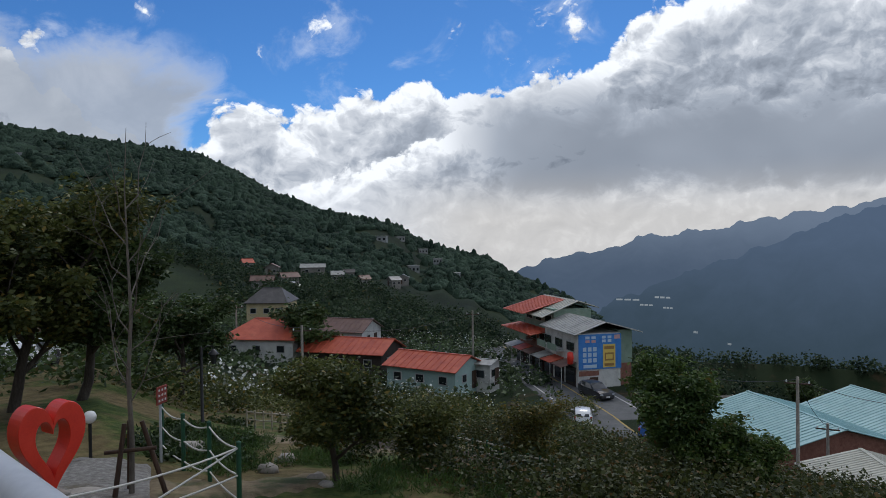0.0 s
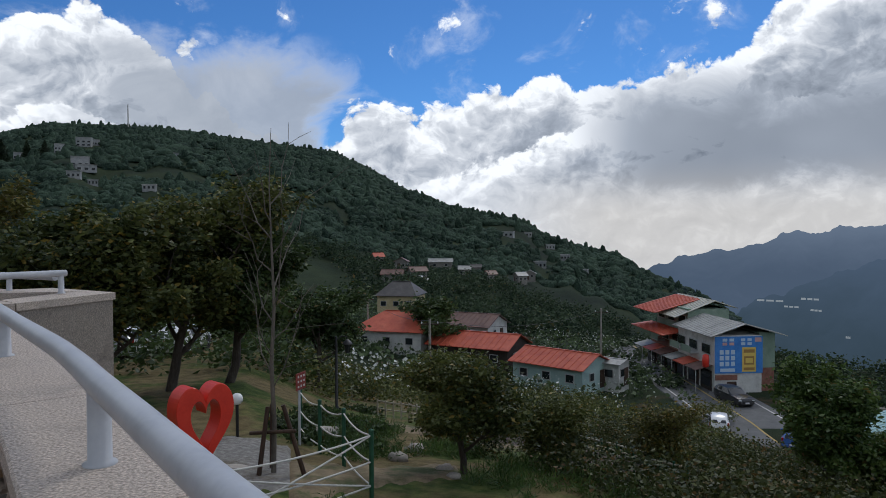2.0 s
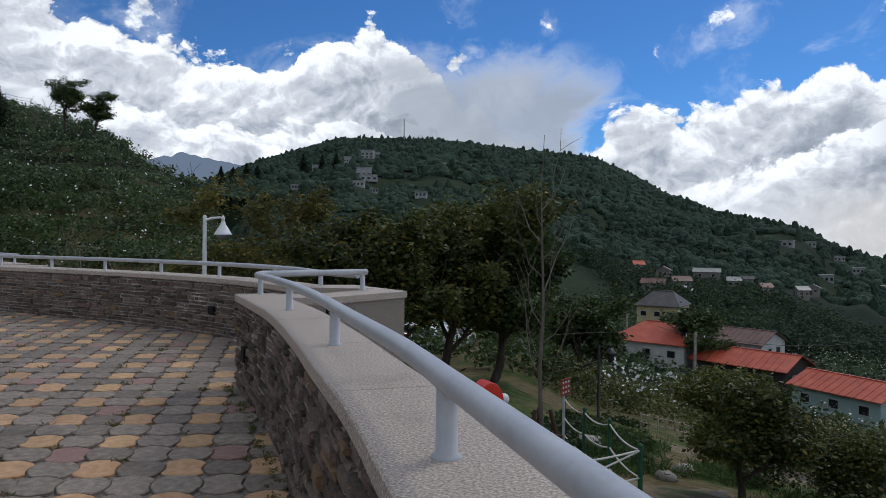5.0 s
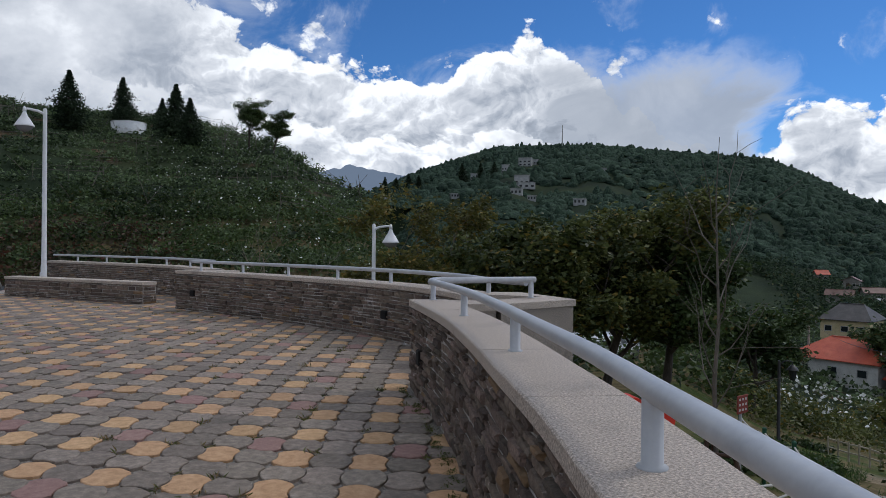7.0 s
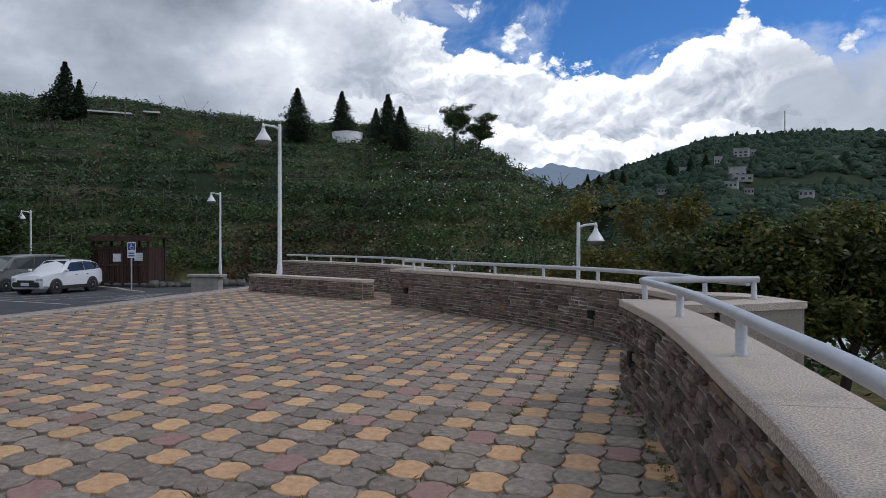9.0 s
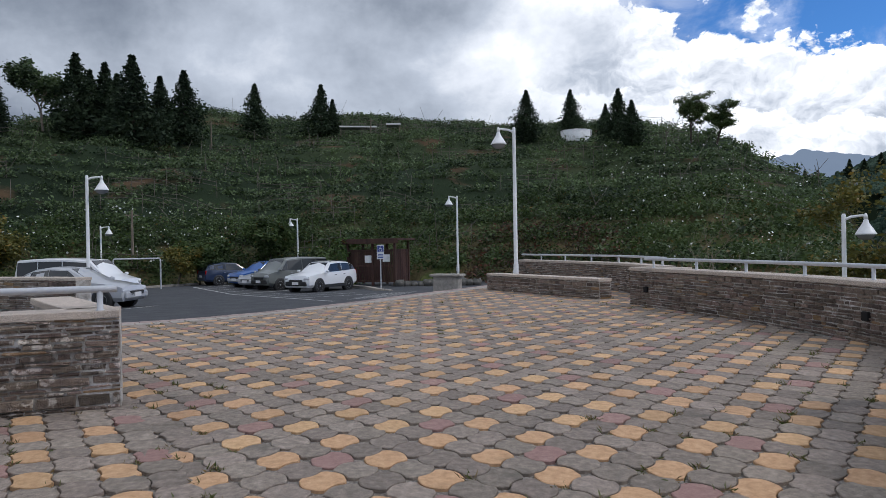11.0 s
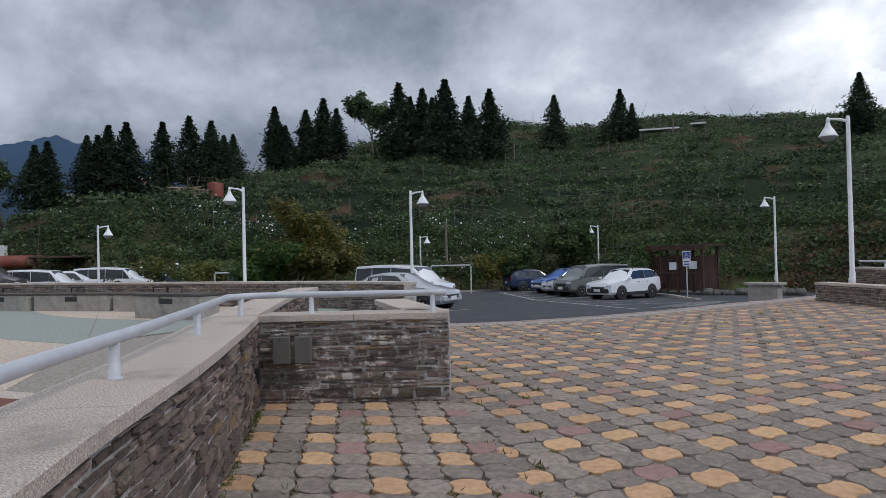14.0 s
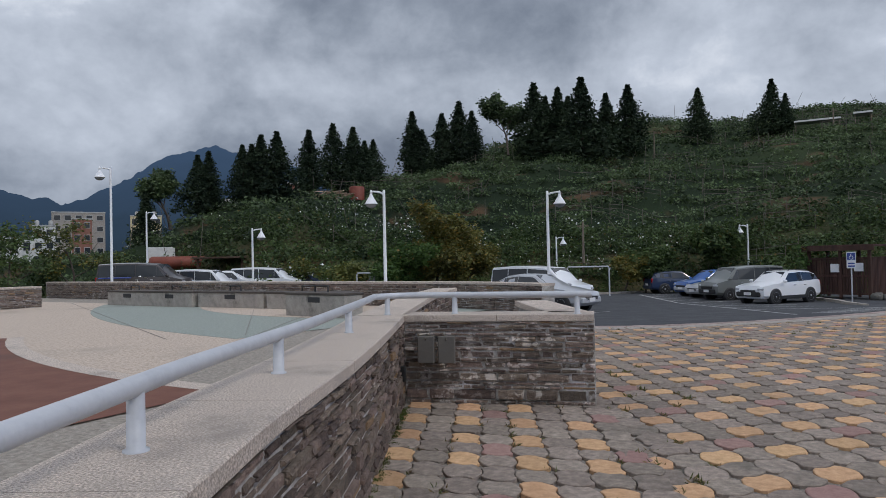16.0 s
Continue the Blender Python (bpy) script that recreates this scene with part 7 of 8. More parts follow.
def vehicle(name, label, kind, x, y, z, heading, body_mat, lower=None, scale=1.0, group="parked vehicles", rails=False):
    """A parked vehicle; heading: the way its nose points, in degrees."""
    c = CAR[kind]
    ob = thing(name, label, "vehicle" if kind == "van" else "car", pose(x, y, z, 0, 0, heading + 180) @ Matrix.Scale(scale, 4), group=group)
    st = c["st"]

    def ring(s):
        X, w, lo, belt, rw, roof = s
        return np.array([(X, -w * 0.88, lo), (X, -w, lo + 0.14), (X, -w, (lo + belt) / 2 + 0.05), (X, -w * 0.975, belt), (X, -rw, roof - 0.05), (X, -rw * 0.80, roof), (X, 0, roof + 0.018),
                         (X, rw * 0.80, roof), (X, rw, roof - 0.05), (X, w * 0.975, belt), (X, w, (lo + belt) / 2 + 0.05), (X, w, lo + 0.14), (X, w * 0.88, lo)])
    rings = [ring(s) for s in st]
    k = len(rings[0])
    f = [(i * k + j, i * k + (j + 1) % k, (i + 1) * k + (j + 1) % k, (i + 1) * k + j) for i in range(len(st) - 1) for j in range(k)]
    body = MB().add(np.concatenate(rings), f, True)
    body.add(rings[0], [tuple(range(k))]).add(rings[-1], [tuple(range(k - 1, -1, -1))])
    b = part("body", body, body_mat, ob)
    b.data.set_sharp_from_angle(angle=radians(24))

    def pane(quad, name="window", mat=GLASS, push=0.012):
        quad = np.array(quad, float)
        n = np.cross(quad[1] - quad[0], quad[2] - quad[1])
        n /= np.linalg.norm(n)
        ctr = quad.mean(0)
        if n @ (ctr - np.array([0.2, 0, 0.95])) < 0:
            n = -n
        fr = quad + n * push
        k2 = len(quad)
        part(name, MB().add(np.vstack([quad - n * 0.02, fr]), [tuple(range(k2, 2 * k2)), tuple(range(k2 - 1, -1, -1))] + [(i, (i + 1) % k2, k2 + (i + 1) % k2, k2 + i) for i in range(k2)]), mat, ob)

    for sgn, (jb, jr) in ((-1, (3, 4)), (1, (9, 8))):
        for gi, (i0, i1) in enumerate(c["glass"]):
            a, d = rings[i0], rings[i1]
            def at(u, v):
                lo_, hi_ = a[jb] + (d[jb] - a[jb]) * u, a[jr] + (d[jr] - a[jr]) * u
                return lo_ + (hi_ - lo_) * v
            pane([at(0.02, 0.05), at(0.98, 0.05), at(0.98, 0.90), at(0.02, 0.90)])
        a, d = rings[c["front"]], rings[c["front"] + 1]
        pane([a[jb] + (d[jb] - a[jb]) * 0.35 + (0, 0, 0.03), d[jb] + (0, 0, 0.03), d[jb] + (d[jr] - d[jb]) * 0.88, d[jb] + (d[jr] - d[jb]) * 0.80 - (d[jb] - a[jb]) * 0.08])
    a, d = rings[c["front"]], rings[c["front"] + 1]
    pane([a[4] * (1, 0.92, 1) + (0.06, 0, 0.03), a[8] * (1, 0.92, 1) + (0.06, 0, 0.03), d[7] * (1, 1.02, 1) - (0.04, 0, 0.02), d[5] * (1, 1.02, 1) - (0.04, 0, 0.02)], "windscreen")
    a, d = rings[c["rear"]], rings[c["rear"] + 1]
    pane([a[5] + (0.03, 0, -0.03), a[7] + (0.03, 0, -0.03), d[8] * (1, 0.85, 1) + (0, 0, 0.05), d[4] * (1, 0.85, 1) + (0, 0, 0.05)], "rear_window")
    if lower:
        for sgn in (-1, 1):
            part("sill", MB().box((0, sgn * (st[4][1] + 0.004), st[4][2] + 0.09), (2 * abs(c["axles"][0]) - 0.75, 0.04, 0.17), 0, 0.01), lower, ob)
    part("front_bumper", MB().box((st[0][0] + 0.02, 0, st[0][2] + 0.10), (0.12, 1.45, 0.24), 0, 0.04), lower or body_mat, ob)
    part("rear_bumper", MB().box((st[-1][0] - 0.02, 0, st[-1][2] + 0.06), (0.12, 1.5, 0.24), 0, 0.04), lower or body_mat, ob)
    part("grille", MB().box((st[0][0] - 0.01, 0, st[0][3] - 0.07), (0.06, 0.9, 0.16), 0, 0.02), BLACK_TRIM, ob)
    part("number_plate", MB().box((st[0][0] - 0.05, 0, st[0][2] + 0.12), (0.02, 0.42, 0.15)), PLATE, ob)
    part("number_plate", MB().box((st[-1][0] + 0.05, 0, st[-1][3] - 0.10), (0.02, 0.42, 0.15)), PLATE, ob)
    for sgn in (-1, 1):
        part("headlight", MB().box((st[1][0] - 0.01, sgn * (st[1][1] - 0.17), st[1][3] - 0.13), (0.16, 0.32, 0.13), -sgn * 0.35, 0.03), HEADLIGHT, ob)
        part("tail_light", MB().box((st[-2][0] - 0.02, sgn * (st[-2][1] - 0.09), st[-2][3] - 0.10), (0.12, 0.16, 0.34), 0, 0.03), TAIL, ob)
        part("mirror", MB().box((st[4][0] - 0.62, sgn * (st[4][1] + 0.10), st[4][3] + 0.07), (0.13, 0.20, 0.14), 0, 0.04), body_mat, ob)
        for dx in (0.25, 1.05):
            part("door_handle", MB().box((st[4][0] + dx, sgn * (st[4][1] + 0.008), st[4][3] - 0.14), (0.18, 0.03, 0.035), 0, 0.008), CHROME, ob)
        if rails:
            part("roof_rail", MB().tube([(0.0, sgn * 0.58, st[4][5] + 0.02), (0.2, sgn * 0.58, st[5][5] + 0.05), (1.4, sgn * 0.58, st[6][5] + 0.05), (1.6, sgn * 0.58, st[6][5])], 0.018, 6), BLACK_TRIM, ob)
        for ax in c["axles"]:
            R, cy = c["wheel"], sgn * (st[4][1] - 0.10)
            part("wheel_arch", MB().lathe((0, 0, 0), [(R + 0.07, -0.115), (R + 0.07, 0.118), (R - 0.02, 0.120)], 22), BLACK_TRIM, ob).matrix_basis = pose(ax, cy, R + 0.01, -90 * sgn, 0, 0)
            w = part("wheel", MB().lathe((0, 0, 0), [(R * 0.62, -0.10), (R * 0.96, -0.11), (R, -0.08), (R, 0.08), (R * 0.96, 0.115), (R * 0.66, 0.125)], 24), TYRE, ob, "black tyre on a light alloy rim")
            w.matrix_basis = pose(ax, cy, R, -90 * sgn, 0, 0)
            rim = MB().lathe((0, 0, 0), [(R * 0.68, 0.10), (R * 0.66, 0.128), (R * 0.58, 0.118), (R * 0.56, 0.05), (0.0, 0.05)], 24)
            for s in range(5):
                rim.box((math.cos(s * 1.2566) * R * 0.33, math.sin(s * 1.2566) * R * 0.33, 0.10), (R * 0.58, R * 0.17, 0.03), s * 1.2566)
            rim.lathe((0, 0, 0.10), [(R * 0.16, 0), (R * 0.14, 0.03), (0, 0.035)], 12)
            part("rim", rim, ALLOY, w)
    return ob


WHITE_CAR = paint("white car paint", (0.74, 0.75, 0.76))
SILVER = paint("silver car paint", (0.42, 0.43, 0.45))
GREY_GREEN = paint("grey-green van paint", (0.15, 0.16, 0.15))
BLUE_CAR = paint("bright blue car paint", (0.025, 0.10, 0.34))
NAVY = paint("dark blue car paint", (0.018, 0.032, 0.075))
BROWN_VAN = paint("dark brown van paint", (0.055, 0.045, 0.042))
vehicle("suv", "white compact SUV with black sills parked on asphalt", "suv", -41.3, 1.0, lot_z(41.3), -40, WHITE_CAR, BLACK_TRIM, rails=True)
vehicle("van", "old grey-green van parked beside the white SUV", "van", -45.0, -0.75, lot_z(45), -50, GREY_GREEN, BLACK_TRIM)
vehicle("suv", "bright blue SUV parked behind the van", "suv", -49.6, -2.6, lot_z(49.6), -50, BLUE_CAR, SILVER)
vehicle("car", "silver car parked between blue SUV and van", "car", -47.2, -1.9, lot_z(47), -50, SILVER)
vehicle("suv", "dark blue hatchback parked nose to the hill", "suv", -53.6, -5.0, lot_z(53.6), 118, NAVY, scale=0.95)
vehicle("car", "silver saloon parked beside the stone box", "car", -27.8, -8.05, lot_z(28), 72, SILVER)
vehicle("van", "white minibus with a sloping nose parked behind the saloon", "van", *polar(106.0, 37.5), lot_z(38), 72, WHITE_CAR, scale=1.08)
vehicle("van", "dark brown van parked along the court wall", "van", *polar(135.9, 48.5), -0.25, 112, BROWN_VAN, scale=1.12)
vehicle("van", "white minivan parked along the court wall", "van", *polar(131.9, 49.0), -0.35, 105, WHITE_CAR, scale=0.92)
vehicle("car", "white car parked along the court wall", "car", *polar(129.4, 50.5), -0.3, 100, WHITE_CAR, scale=1.08)
vehicle("van", "white van parked along the court wall", "van", *polar(127.3, 50.0), -0.35, 105, WHITE_CAR, scale=0.94)
vehicle("suv", "dark grey car parked in the far row", "suv", *polar(124.0, 52), -0.6, 100, NAVY)
vehicle("suv", "black car parked under the pipe frame", "suv", *polar(116.6, 47.5), -0.75, 95, paint("black car paint", (0.02, 0.02, 0.022)), scale=1.05)
vehicle("suv", "black SUV parked at the roadside", "suv", 16.0, 74.2, -15.4, -70, paint("black road car paint", (0.015, 0.016, 0.018)))
vehicle("car", "white car on the village road", "car", 12.6, 64.0, -15.3, 80, WHITE_CAR)
vehicle("car", "blue car at the edge of the village road", "car", 17.4, 59.5, -15.2, 70, BLUE_CAR)
for i, (a, r) in enumerate([(33.6, 36.0), (30.6, 37.0), (36.0, 36.5)]):
    vehicle("car", "white car parked below the garden trees", "car", *polar(a, r), ground_at(*polar(a, r)), 60 + 40 * i, WHITE_CAR if i != 2 else SILVER, group="cars below the garden")

# ---- shelter, sign and other things round the car park ----
RUST_WOOD = material("red-brown stained boards", [(0.026, 0.012, 0.009), (0.052, 0.025, 0.018), (0.085, 0.043, 0.031)], 4, 0.75, 0.3, stretch=(1, 1, 0.15), random_object=0.25)
ob = thing("shelter", "red-brown slatted wooden shelter under a flat roof", "shelter", pose(-46.2, 4.85, -0.9, 0, 0, 58) @ Matrix.Scale(1.09, 4))
for sx in (-1.5, 0.1, 1.5):
    for sy in (-1.0, 1.0):
        part("post", MB().box((sx, sy, 1.3), (0.14, 0.14, 2.6), 0, 0.01), RUST_WOOD, ob)
for k in range(23):
    part("slat", MB().box((-1.43 + 0.13 * k, -1.0, 1.15), (0.10, 0.03, 1.9)), RUST_WOOD, ob)
    if k < 12 or k > 17:
        part("slat", MB().box((-1.43 + 0.13 * k, 1.0, 1.15), (0.10, 0.03, 1.9)), RUST_WOOD, ob)
for k in range(15):
    part("slat", MB().box((-1.5, -0.92 + 0.13 * k, 1.15), (0.03, 0.10, 1.9)), RUST_WOOD, ob)
    part("slat", MB().box((1.5, -0.92 + 0.13 * k, 1.15), (0.03, 0.10, 1.9)), RUST_WOOD, ob)
part("roof", MB().box((0, 0, 2.68), (3.7, 2.7, 0.10), 0, 0.01), RUST_WOOD, ob)
part("fascia", MB().box((0, -1.32, 2.55), (3.7, 0.05, 0.22)), RUST_WOOD, ob)
for k in range(3):
    part("rail", MB().box((0, -1.03, 0.25 + 0.9 * k), (3.0, 0.05, 0.10)), RUST_WOOD, ob)
part("notice", MB().box((-0.15, -1.06, 1.55), (0.45, 0.02, 0.42)), WHITE_PAINT, ob)
part("notice", MB().box((1.0, -1.06, 1.6), (0.45, 0.02, 0.42)), WHITE_PAINT, ob)
v = Q(300)
creeper = v.uniform(-1, 1, (900, 3)) * np.array([0.35, 1.5, 1.5]) + np.array([-1.75, -0.1, 1.3])
part("creeper", quads_mesh("creeper", leaf_quads(creeper, 0.24, v), LEAF_BRIGHT), LEAF_BRIGHT, ob)

SIGN_BLUE = plain("blue sign face", (0.03, 0.06, 0.26), 0.4)
ob = thing("parking_sign", "wheelchair parking sign on a white post", "sign", pose(-42.0, 4.48, lot_z(42), 0, 0, 84))
part("post", MB().tube([(0, 0, -0.1), (0, 0, 2.55)], 0.035, 8), WHITE_STEEL, ob)
board = part("board", MB().box((0, -0.05, 2.15), (0.42, 0.02, 0.85), 0, 0.005), WHITE_PAINT, ob)
part("symbol_panel", MB().box((0, -0.064, 2.34), (0.36, 0.01, 0.36)), SIGN_BLUE, board)
part("symbol", MB().lathe((0, 0, 0), [(0.10, -0.004), (0.10, 0.004), (0.075, 0.004), (0.075, -0.004)], 16), WHITE_PAINT, board).matrix_basis = pose(0.0, -0.072, 2.28, 90, 0, 0)
part("symbol", MB().box((-0.02, -0.072, 2.40), (0.04, 0.008, 0.14)), WHITE_PAINT, board)
for k in range(2):
    part("text_bar", MB().box((0, -0.064, 1.98 - 0.14 * k), (0.30, 0.008, 0.07)), SIGN_BLUE, board)

CONE = plain("orange cone", (0.62, 0.09, 0.03), 0.5)
ob = thing("traffic_cone", "orange traffic cone with a pale band", "traffic cone", pose(-45.2, 2.95, lot_z(45.3)))
part("base", MB().box((0, 0, 0.02), (0.38, 0.38, 0.04), 0, 0.008), CONE, ob)
part("cone", MB().lathe((0, 0, 0.04), [(0.15, 0), (0.04, 0.68), (0.0, 0.68)], 14), CONE, ob)
part("band", MB().lathe((0, 0, 0.34), [(0.108, 0), (0.085, 0.14)], 14), WHITE_PAINT, ob)

ob = thing("stone_planter", "long grey concrete planter beside the paving", "planter", pose(-33.0, 6.55, -0.66, 0, 0, 54) @ Matrix.Scale(0.87, 4))
part("base", MB().box((0, 0, 0.45), (1.45, 0.6, 0.9), 0, 0.02), CONCRETE, ob)
part("rim", MB().box((0, 0, 0.96), (1.8, 0.85, 0.14), 0, 0.03), CONCRETE, ob)
ROCK_DARK = material("mossy dark rock", [(0.05, 0.048, 0.042), (0.11, 0.105, 0.092), (0.19, 0.18, 0.16)], 5, 0.9, 0.6, stain=(0.04, 0.06, 0.02), stain_scale=1.5)
for i in range(12):
    g = Q(310 + i)
    s = g.uniform(0.22, 0.42)
    vv = np.array([(math.cos(w) * math.cos(e), math.sin(w) * math.cos(e), math.sin(e)) for e in (-1.2, -0.5, 0.2, 0.9) for w in np.arange(8) * 0.785])
    vv = vv * (1 + g.uniform(-0.2, 0.2, (32, 1))) * np.array([1.2, 0.9, 0.8]) * s
    ff = [(8 * k + j, 8 * k + (j + 1) % 8, 8 * k + 8 + (j + 1) % 8, 8 * k + 8 + j) for k in range(3) for j in range(8)] + [tuple(range(7, -1, -1)), tuple(range(24, 32))]
    whole("rock", MB().add(vv, ff, True), ROCK_DARK, "grey rock in the dry wall at the hill foot", "rock", group="dry wall rocks", m=pose(-43.9 + 0.1 * i + g.uniform(-.1, .1), 5.9 + 0.42 * i, -0.92 + s * 0.4))
KERB = smooth_line([(-37.9, 4.5), (-39.5, 4.0), (-41.5, 3.7), (-43.6, 3.0), (-46.5, 2.2)])
whole("trim_kerb", MB().sweep(KERB, lefts(KERB), [(-0.12, -1.2), (-0.12, -0.74), (0.12, -0.74), (0.12, -1.2)]), CONCRETE, "pale concrete kerb beside the parking bays", "kerb", kind="structure")
ISLAND = smooth_line([(-51.2, -10.6), (-53.0, -8.6), (-54.6, -7.0), (-56.4, -5.6)])
whole("trim_island_kerb", MB().sweep(ISLAND, lefts(ISLAND), [(-0.12, -1.3), (-0.12, -0.84), (0.12, -0.84), (0.12, -1.3)]), CONCRETE, "pale concrete kerb of the planted island", "kerb", kind="structure")


def pipe_frame(p0, p1, z, h):
    ob = thing("pipe_frame", "white steel pipe frame across the parking entrance", "frame", pose(*p0, z), group="pipe frames")
    d = np.array(p1) - np.array(p0)
    part("pipe", MB().tube([(0, 0, -0.1), (0, 0, h - 0.12), (d[0] * 0.02, d[1] * 0.02, h), (d[0] * 0.98, d[1] * 0.98, h), (d[0], d[1], h - 0.12), (d[0], d[1], -0.1)], 0.05, 8), WHITE_STEEL, ob)


pipe_frame(polar(103.6, 50), polar(100.4, 50), -0.95, 2.0)
pipe_frame(polar(120.4, 44), polar(117.0, 43), -0.9, 1.9)


def stripe(p0, p1, w=0.12):
    p0, p1 = np.array(p0), np.array(p1)
    n = max(2, int(np.linalg.norm(p1 - p0) / 1.5))
    line = np.array([p0 + (p1 - p0) * i / n for i in range(n + 1)])
    lf_ = lefts(line)
    rows_ = np.stack([np.c_[line + lf_ * s, lot_z(np.hypot(*(line + lf_ * s).T)) + 0.012] for s in (-w / 2, w / 2)], 1).reshape(-1, 3)
    whole("trim_bay_line", MB().add(rows_, [(2 * i, 2 * i + 2, 2 * i + 3, 2 * i + 1) for i in range(n)]), LINE_WHITE, "worn white painted bay line on asphalt", "road marking", kind="structure")


A0, A1 = np.array((-25.6, 0.8)), np.array((-50.5, -7.2))
stripe(A0, A1)
for i in range(9):
    s = 0.18 + 0.1 * i
    b = A0 + (A1 - A0) * s
    stripe(b, b + np.array([-3.4, 3.9]))
for i in range(7):
    b = np.array((-27.2, 1.4)) + np.array([-0.75, 0.25]) * i * 1.4
    stripe(b, b + np.array([-1.6, 1.9]), 0.14)
stripe((-24.3, -6.6), (-27.4, -5.4))

# ---- the court beyond the stage wall ----
COURT_CREAM = material("cream washed aggregate", [(0.265, 0.205, 0.155), (0.488, 0.400, 0.320), (0.700, 0.600, 0.498)], 16, 0.9, 0.3, stain=(0.360, 0.300, 0.244), stain_scale=0.25)
COURT_GREEN = material("grey-green washed aggregate", [(0.17, 0.19, 0.165), (0.27, 0.30, 0.265), (0.38, 0.41, 0.37)], 16, 0.9, 0.3, stain=(0.20, 0.21, 0.19), stain_scale=0.25)
COURT_RED = material("red-brown painted stage floor", [(0.12, 0.045, 0.028), (0.155, 0.062, 0.040), (0.19, 0.085, 0.055)], 2.0, 0.8, 0.2, stain=(0.10, 0.05, 0.035), stain_scale=0.5)
COURT_GREY = material("grey washed aggregate", [(0.159, 0.140, 0.117), (0.276, 0.245, 0.207), (0.413, 0.375, 0.320)], 16, 0.9, 0.3)
# floor as rings round the stage, from the brown stage outwards
CENTRE = np.array((-24.0, -9.5))


def ring_floor(name, label, r0, r1, mat, z, a0, a1, centre):
    a = np.radians(np.arange(a0, a1 + 0.1, 3.0))
    v = [(centre[0] + r * math.cos(t), centre[1] + r * math.sin(t), z) for t in a for r in (r0, r1)]
    v += [(x, y, z - 0.25) for x, y, _ in v]
    n = len(a)
    f = [(2 * i, 2 * i + 1, 2 * i + 3, 2 * i + 2) for i in range(n - 1)] + [(2 * n + 2 * i + 1, 2 * i + 1, 2 * i, 2 * n + 2 * i) for i in (0,)]
    f += [(2 * i + 1, 2 * n + 2 * i + 1, 2 * n + 2 * i + 3, 2 * i + 3) for i in range(n - 1)]
    whole(name, MB().add(v, f), mat, label, "paving", kind="structure")


whole("floor_court_base", MB().prism([(-3.0, -3.35), (-7.9, -5.0), (-15.5, -7.35), (-22.0, -8.9), (-24.0, -15), (-25.8, -22), (-28.8, -38), (-12, -46), (6, -38), (6, -8), (2.8, -2.0), (0.5, -2.2)], -0.6, -0.012), COURT_GREY, "grey washed aggregate court floor", "paving", kind="structure")
whole("floor_court_cream", MB().prism([(-7.4, -7.9), (-13.0, -10.9), (-18.4, -12.0), (-22.4, -20.0), (-24.3, -27.0), (-25.4, -33.0), (-22, -41), (-8, -41), (-4, -20)], -0.3, -0.004), COURT_CREAM, "cream washed aggregate court floor", "paving", kind="structure")
ring_floor("floor_ring_green", "grey-green washed aggregate crescent of the court floor", 20.0, 30.95, COURT_GREEN, 0.002, -52, -15, (-42.63, -2.53))
ring_floor("floor_ring_inner", "cream washed aggregate centre of the court floor", 0.5, 12.08, COURT_CREAM, 0.008, -58, -4, (-30.34, -11.4))
ring_floor("floor_ring_kerb", "pale grey stone ring beside the stage floor", 18.6, 18.95, GRANITE, 0.008, -40, -6, (-26.3, -4.69))
ring_floor("floor_stage", "red-brown painted stage floor of the court", 18.95, 33.0, COURT_RED, 0.004, -40, -6, (-26.3, -4.69))
SEAM = plain("dark floor joint", (0.22, 0.20, 0.18), 0.9)
for p0, p1 in (((-12.4, -12.6), (-24.4, -30.0)), ((-13.6, -11.4), (-22.0, -17.6)), ((-9.0, -9.2), (-19.0, -13.4))):
    d = np.array(p1) - np.array(p0)
    whole("trim_floor_joint", MB().box(((p0[0] + p1[0]) / 2, (p0[1] + p1[1]) / 2, 0.008), (np.hypot(*d), 0.014, 0.006), math.atan2(d[1], d[0])), SEAM, "dark joint line in the court floor", "joint", kind="structure")

# concrete seats with dark tops and recessed lights
SEAT_TOP = material("dark weathered seat planks", [(0.04, 0.033, 0.028), (0.075, 0.062, 0.052), (0.11, 0.095, 0.08)], 4, 0.7, 0.3, stretch=(0.2, 1, 1))


def seat(p0, p1, h=0.62, d=0.75):
    p0, p1 = np.array(p0), np.array(p1)
    L = np.linalg.norm(p1 - p0)
    ob = thing("court_seat", "long concrete bench with dark seat planks", "bench", pose(*p0, 0, 0, 0, math.degrees(math.atan2(*(p1 - p0)[::-1]))), group="court benches")
    part("base", MB().box((L / 2, 0, h / 2 - 0.05), (L, d, h), 0, 0.015), CONCRETE, ob)
    part("seat_plank", MB().box((L / 2, 0, h - 0.02), (L + 0.06, d + 0.06, 0.07), 0, 0.01), SEAT_TOP, ob)
    for k in range(max(1, int(L / 2.6))):
        part("light_recess", MB().box(((k + 0.5) * L / max(1, int(L / 2.6)), d / 2, h - 0.20), (0.55, 0.03, 0.16), 0, 0.01), BLACK_TRIM, ob)
    for k in range(max(1, int(L / 2.2))):
        x = (k + 0.5) * L / max(1, int(L / 2.2))
        part("arm_rest", MB().tube([(x, -0.2, h), (x, -0.2, h + 0.20), (x + 0.6, -0.2, h + 0.20), (x + 0.6, -0.2, h)], 0.03, 6), BLACK_TRIM, ob)


